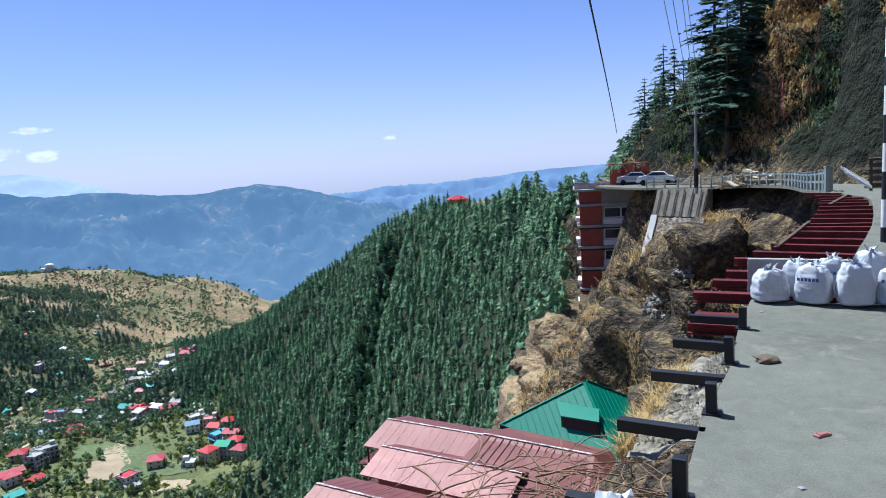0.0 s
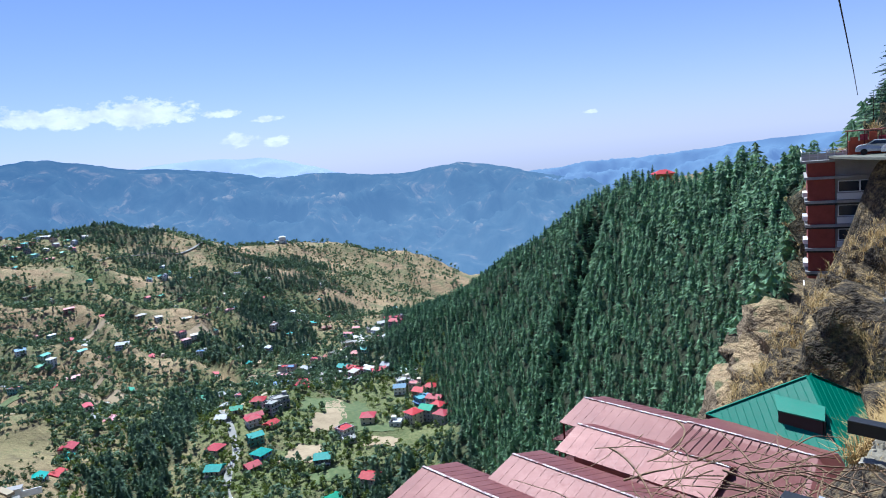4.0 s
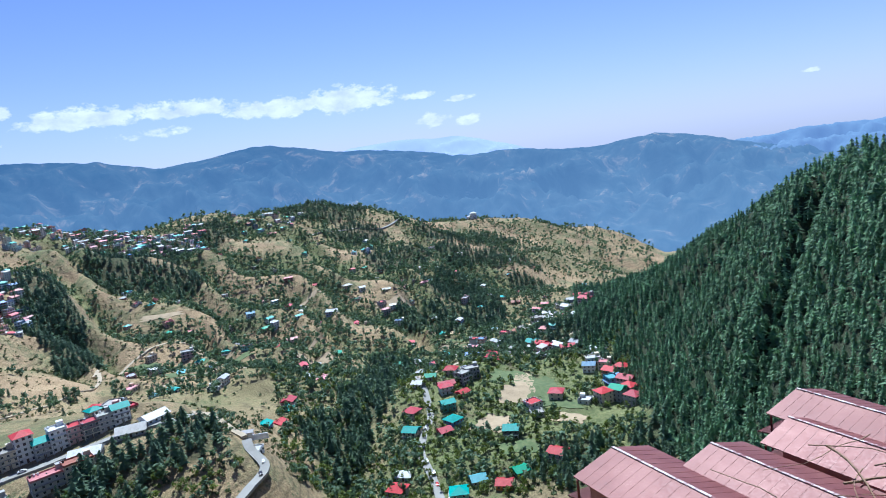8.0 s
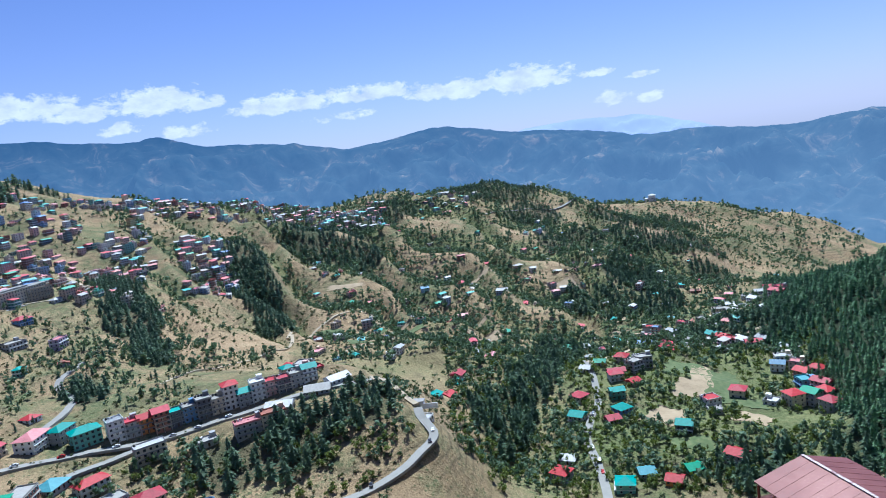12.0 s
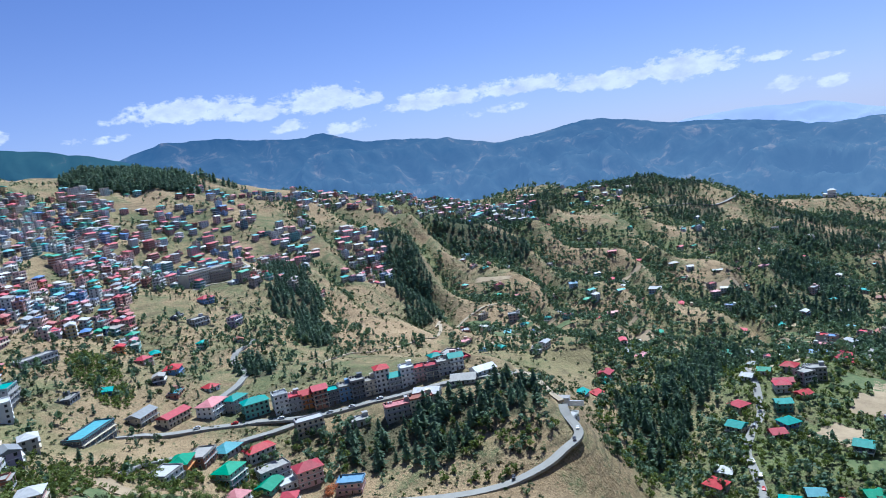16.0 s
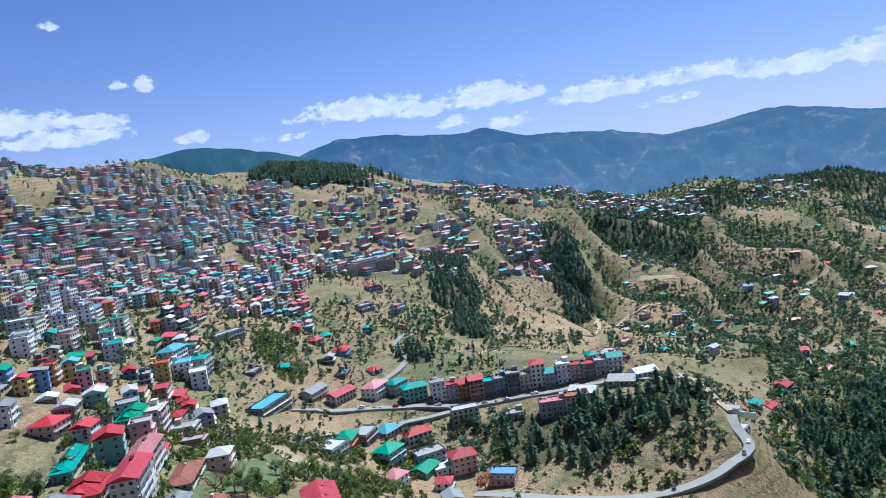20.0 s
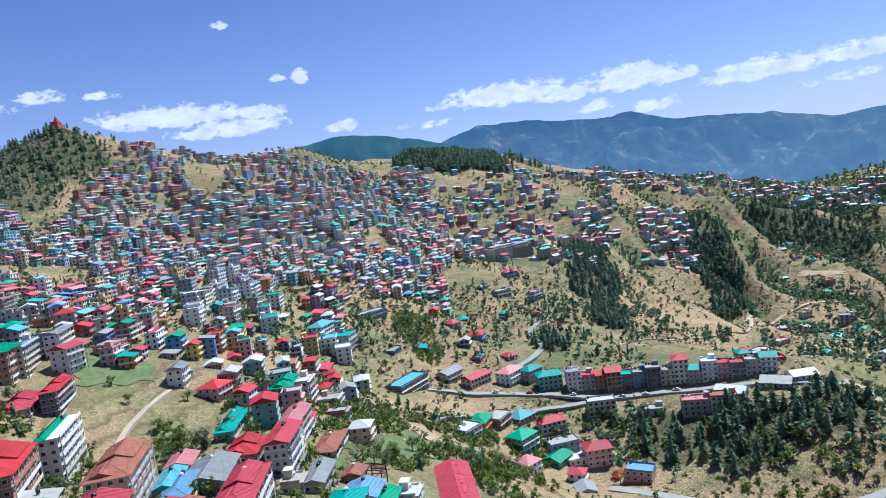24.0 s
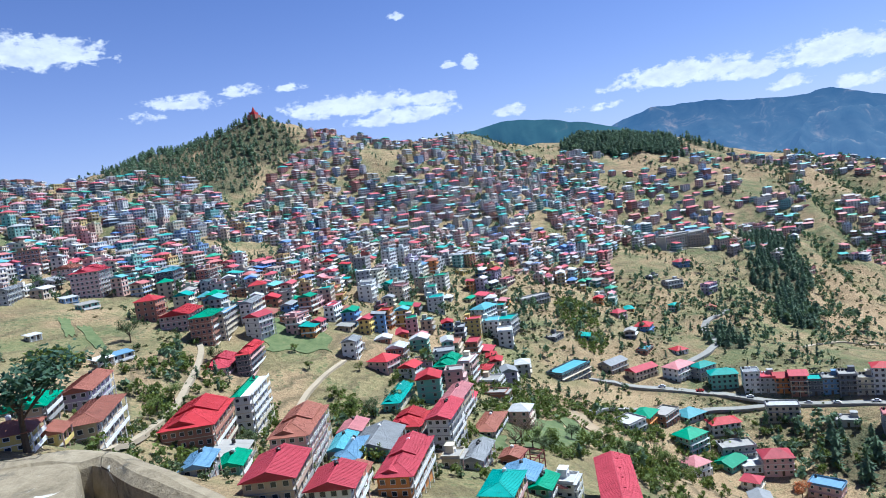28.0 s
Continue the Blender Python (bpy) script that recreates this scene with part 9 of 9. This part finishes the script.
# long tan institute block with rows of windows
root = new("institute")
x, y = at(-82.2, 742)
root.matrix_basis = pose(x, y, ground_z(x, y) - 3, 0, 0, math.degrees(facing(x, y)) + 34)
tagged(root, "long five-storey tan institute block with rows of windows", "institute")
part("wall", Soup().box(-30, -7, -8, 30, 7, 15), WALLS["cream"], root)
part("roof", Soup().box(-31, -8, 15, 31, 8, 15.5).box(-28, -5, 15.5, 6, 5, 17), ROOFS["cement"], root)
part("podium", Soup().box(-34, -14, -10, 34, -7, .4), M_CONC, root)
fr, pane = window_meshes(1.9, 1.6, M_WHITE)
wm = joined_window(fr, pane, ("institute",))
for k in range(5):
    part("storey_band", Soup().box(-30.1, -7.25, k * 3 + 2.7, 30.1, -7, k * 3 + 3.0), M_CONC, root)
    for i in range(18):
        part("window", wm, None, root, "", pose(-28.4 + i * 3.34, -7, k * 3 + .8))

# ---- single trees ----
def deodar_meshes(seed, h):
    """A deodar: straight tapered trunk and tiers of flat drooping branches."""
    g = random.Random(seed)
    trunk = Soup().tube(0, 0, -1.5, h * .97, h * .016 + .08, 8, .03)
    crown = Soup()
    tiers = int(h * 1.5)
    for t in range(tiers):
        k = t / tiers
        z = h * (.16 + .82 * k)
        L0 = h * .27 * (1 - k) ** .7 * (.35 + .65 * min(1, k * 4 + .4)) + .25
        for b in range(g.choice([3, 4, 5])):
            if g.random() < .12:
                continue
            a = g.uniform(0, 6.283)
            L = L0 * g.uniform(.55, 1.2)
            d = Vector((math.cos(a), math.sin(a), 0))
            s = Vector((-d.y, d.x, 0))
            rise, droop = g.uniform(.0, .22), g.uniform(.1, .35)
            p0 = Vector((0, 0, z))
            crown.beam(p0, p0 + d * L * .8 + Vector((0, 0, (rise - droop * .3) * L)), .05)
            n = max(4, int(L * 2.6))
            for i in range(n):
                u = .18 + .82 * (i + g.random()) / n
                c = p0 + d * (L * u) + Vector((0, 0, L * (rise * u - droop * u * u)))
                w = L * .30 * (1.15 - u) + .18
                for side in (-1, 1):
                    tip = c + s * side * w * g.uniform(.7, 1.3) + d * w * g.uniform(.2, .9) + Vector((0, 0, -w * g.uniform(.05, .35)))
                    q = d * w * .35
                    crown.add([tuple(c - q), tuple(c + q), tuple(tip), tuple(c + Vector((0, 0, .12 * w + .05)))], [(0, 2, 3), (1, 3, 2), (0, 1, 2)])
    return trunk.mesh("trunk", M_BARK), crown.mesh("crown", M_DEODAR)


DEODARS = [deodar_meshes(s, h) for s, h in ((1, 12), (2, 16), (3, 20), (4, 9))]


def deodar(bearing, distance, kind, scale, z=None, label="tall dark green deodar cedar with flat tiered branches"):
    x, y = at(bearing, distance)
    root = new("deodar_tree")
    root.matrix_basis = pose(x, y, (ground_z(x, y) if z is None else z) - .3, 0, 0, (bearing * 977) % 360) @ Matrix.Scale(scale, 4)
    tagged(root, label, "tree", "deodars by the road")
    part("trunk", DEODARS[kind][0], None, root)
    part("crown", DEODARS[kind][1], None, root)


for b, r, k, s in ((18.9, 112, 0, 1.05), (18.2, 118, 0, .9), (17.4, 112, 0, .95), (16.6, 120, 0, .8), (15.6, 118, 3, .9), (13.6, 122, 0, .75), (14.6, 128, 3, .9), (19.7, 104, 3, 1.0), (20.4, 92, 3, .9), (16.1, 112, 3, .7), (17.0, 104, 3, .8), (18.5, 98, 3, .9),
                   (22.7, 76, 2, .98), (23.6, 72, 2, .8), (24.6, 76, 1, 1.0), (22.0, 84, 0, .8), (25.4, 80, 1, .9), (26.2, 88, 2, .8), (27.6, 84, 1, .9), (21.4, 86, 3, .8),
                   (10.7, 108, 0, .62), (9.6, 112, 0, .7), (10.2, 116, 1, .55), (8.8, 118, 0, .75), (11.3, 120, 0, .7), (9.2, 128, 1, .6), (7.6, 122, 0, .65), (11.6, 108, 3, .9), (12.3, 116, 0, .7)):
    deodar(b, r, k, s)
for b, r, k, s in ((-136.6, 172, 1, .6), (-108.8, 262, 3, .8), (-117.2, 250, 3, .7), (-120.4, 246, 0, .75), (-121.6, 280, 3, .8), (-132.4, 450, 1, .9)):
    deodar(b, r, k, s, label="dark green conifer standing among the houses")


def leafy_tree(bearing, distance, h, m, label, seed, bare_twigs=False):
    """A broadleaf tree: trunk, forking limbs and a crown of many small leaf clumps."""
    g = random.Random(seed)
    x, y = at(bearing, distance)
    root = new("leafy_tree" if not bare_twigs else "bare_tree")
    root.matrix_basis = pose(x, y, ground_z(x, y) - .2)
    tagged(root, label, "tree", "trees among the houses")
    part("trunk", Soup().tube(0, 0, -.5, h * .45, h * .03, 8, h * .018), M_BARK, root)
    crown = Soup()
    ends = []
    for i in range(8 if not bare_twigs else 14):
        a, up = g.uniform(0, 6.283), g.uniform(.5, 1.4)
        p0 = Vector((0, 0, h * g.uniform(.22, .45)))
        p1 = p0 + Vector((math.cos(a), math.sin(a), up)) * h * g.uniform(.2, .34)
        part("limb", Soup().beam(p0, p1, h * .014), M_BARK, root)
        for j in range(3):
            q = p1 + Vector((g.uniform(-1, 1), g.uniform(-1, 1), g.uniform(.1, 1.0))) * h * .16
            ends += [q, (p1 + q) / 2]
            crown.beam(p1, q, h * .005)
            if bare_twigs:
                for t in range(4):
                    crown.beam(q, q + Vector((g.uniform(-1, 1), g.uniform(-1, 1), g.uniform(.2, 1))) * h * .1, h * .003)
    if not bare_twigs:
        for q in ends:
            for t in range(26):
                c = q + Vector((g.gauss(0, 1), g.gauss(0, 1), g.gauss(0, .8))) * h * .065
                u = Vector((g.uniform(-1, 1), g.uniform(-1, 1), g.uniform(-.6, .6))).normalized() * h * .03
                w = u.cross(Vector((g.uniform(-1, 1), g.uniform(-1, 1), 1))).normalized() * h * .018
                crown.add([tuple(c - u), tuple(c + w), tuple(c + u), tuple(c - w)], [(0, 1, 2, 3)])
    part("crown", crown, m, root)


leafy_tree(-136.4, 162, 25, M_DEODAR, "tall dark pine with a spreading crown among the houses", 410)
g = random.Random(77)
for i, (b, r, h) in enumerate(((-128.4, 325, 11), (-126, 245, 8), (-127.4, 232, 7), (-119.0, 246, 6), (-113.3, 278, 6), (-112.0, 262, 7), (-110.2, 244, 8), (-110.8, 300, 5), (-96.5, 232, 9), (-95.6, 226, 8), (-94.8, 240, 9), (-117.5, 206, 6), (-121, 206, 7),
                               (-90.3, 268, 9), (-89.2, 262, 8), (-87.9, 258, 9), (-86.4, 262, 10), (-85.2, 268, 9), (-84.2, 276, 9), (-83.1, 284, 9), (-91.6, 256, 8), (-93, 262, 7), (-116.0, 318, 5), (-115, 300, 5), (-122.4, 300, 8), (-124.4, 226, 6))):
    leafy_tree(b, r, h, M_LEAF if i % 3 else M_BUSH, "young green broadleaf tree among the houses", i)
for i, (b, r, h) in enumerate(((-97.4, 238, 11), (-96.9, 246, 10), (-98.0, 232, 9), (-95.9, 244, 9))):
    leafy_tree(b, r, h, M_TWIG, "leafless grey-brown tree on the slope", 200 + i, True)
leafy_tree(-75.0, 300, 8, mat("orange_leaves", two((.55, .16, .04), .5), .8, 1, 9, .2), "orange-flowering tree by the houses", 300)
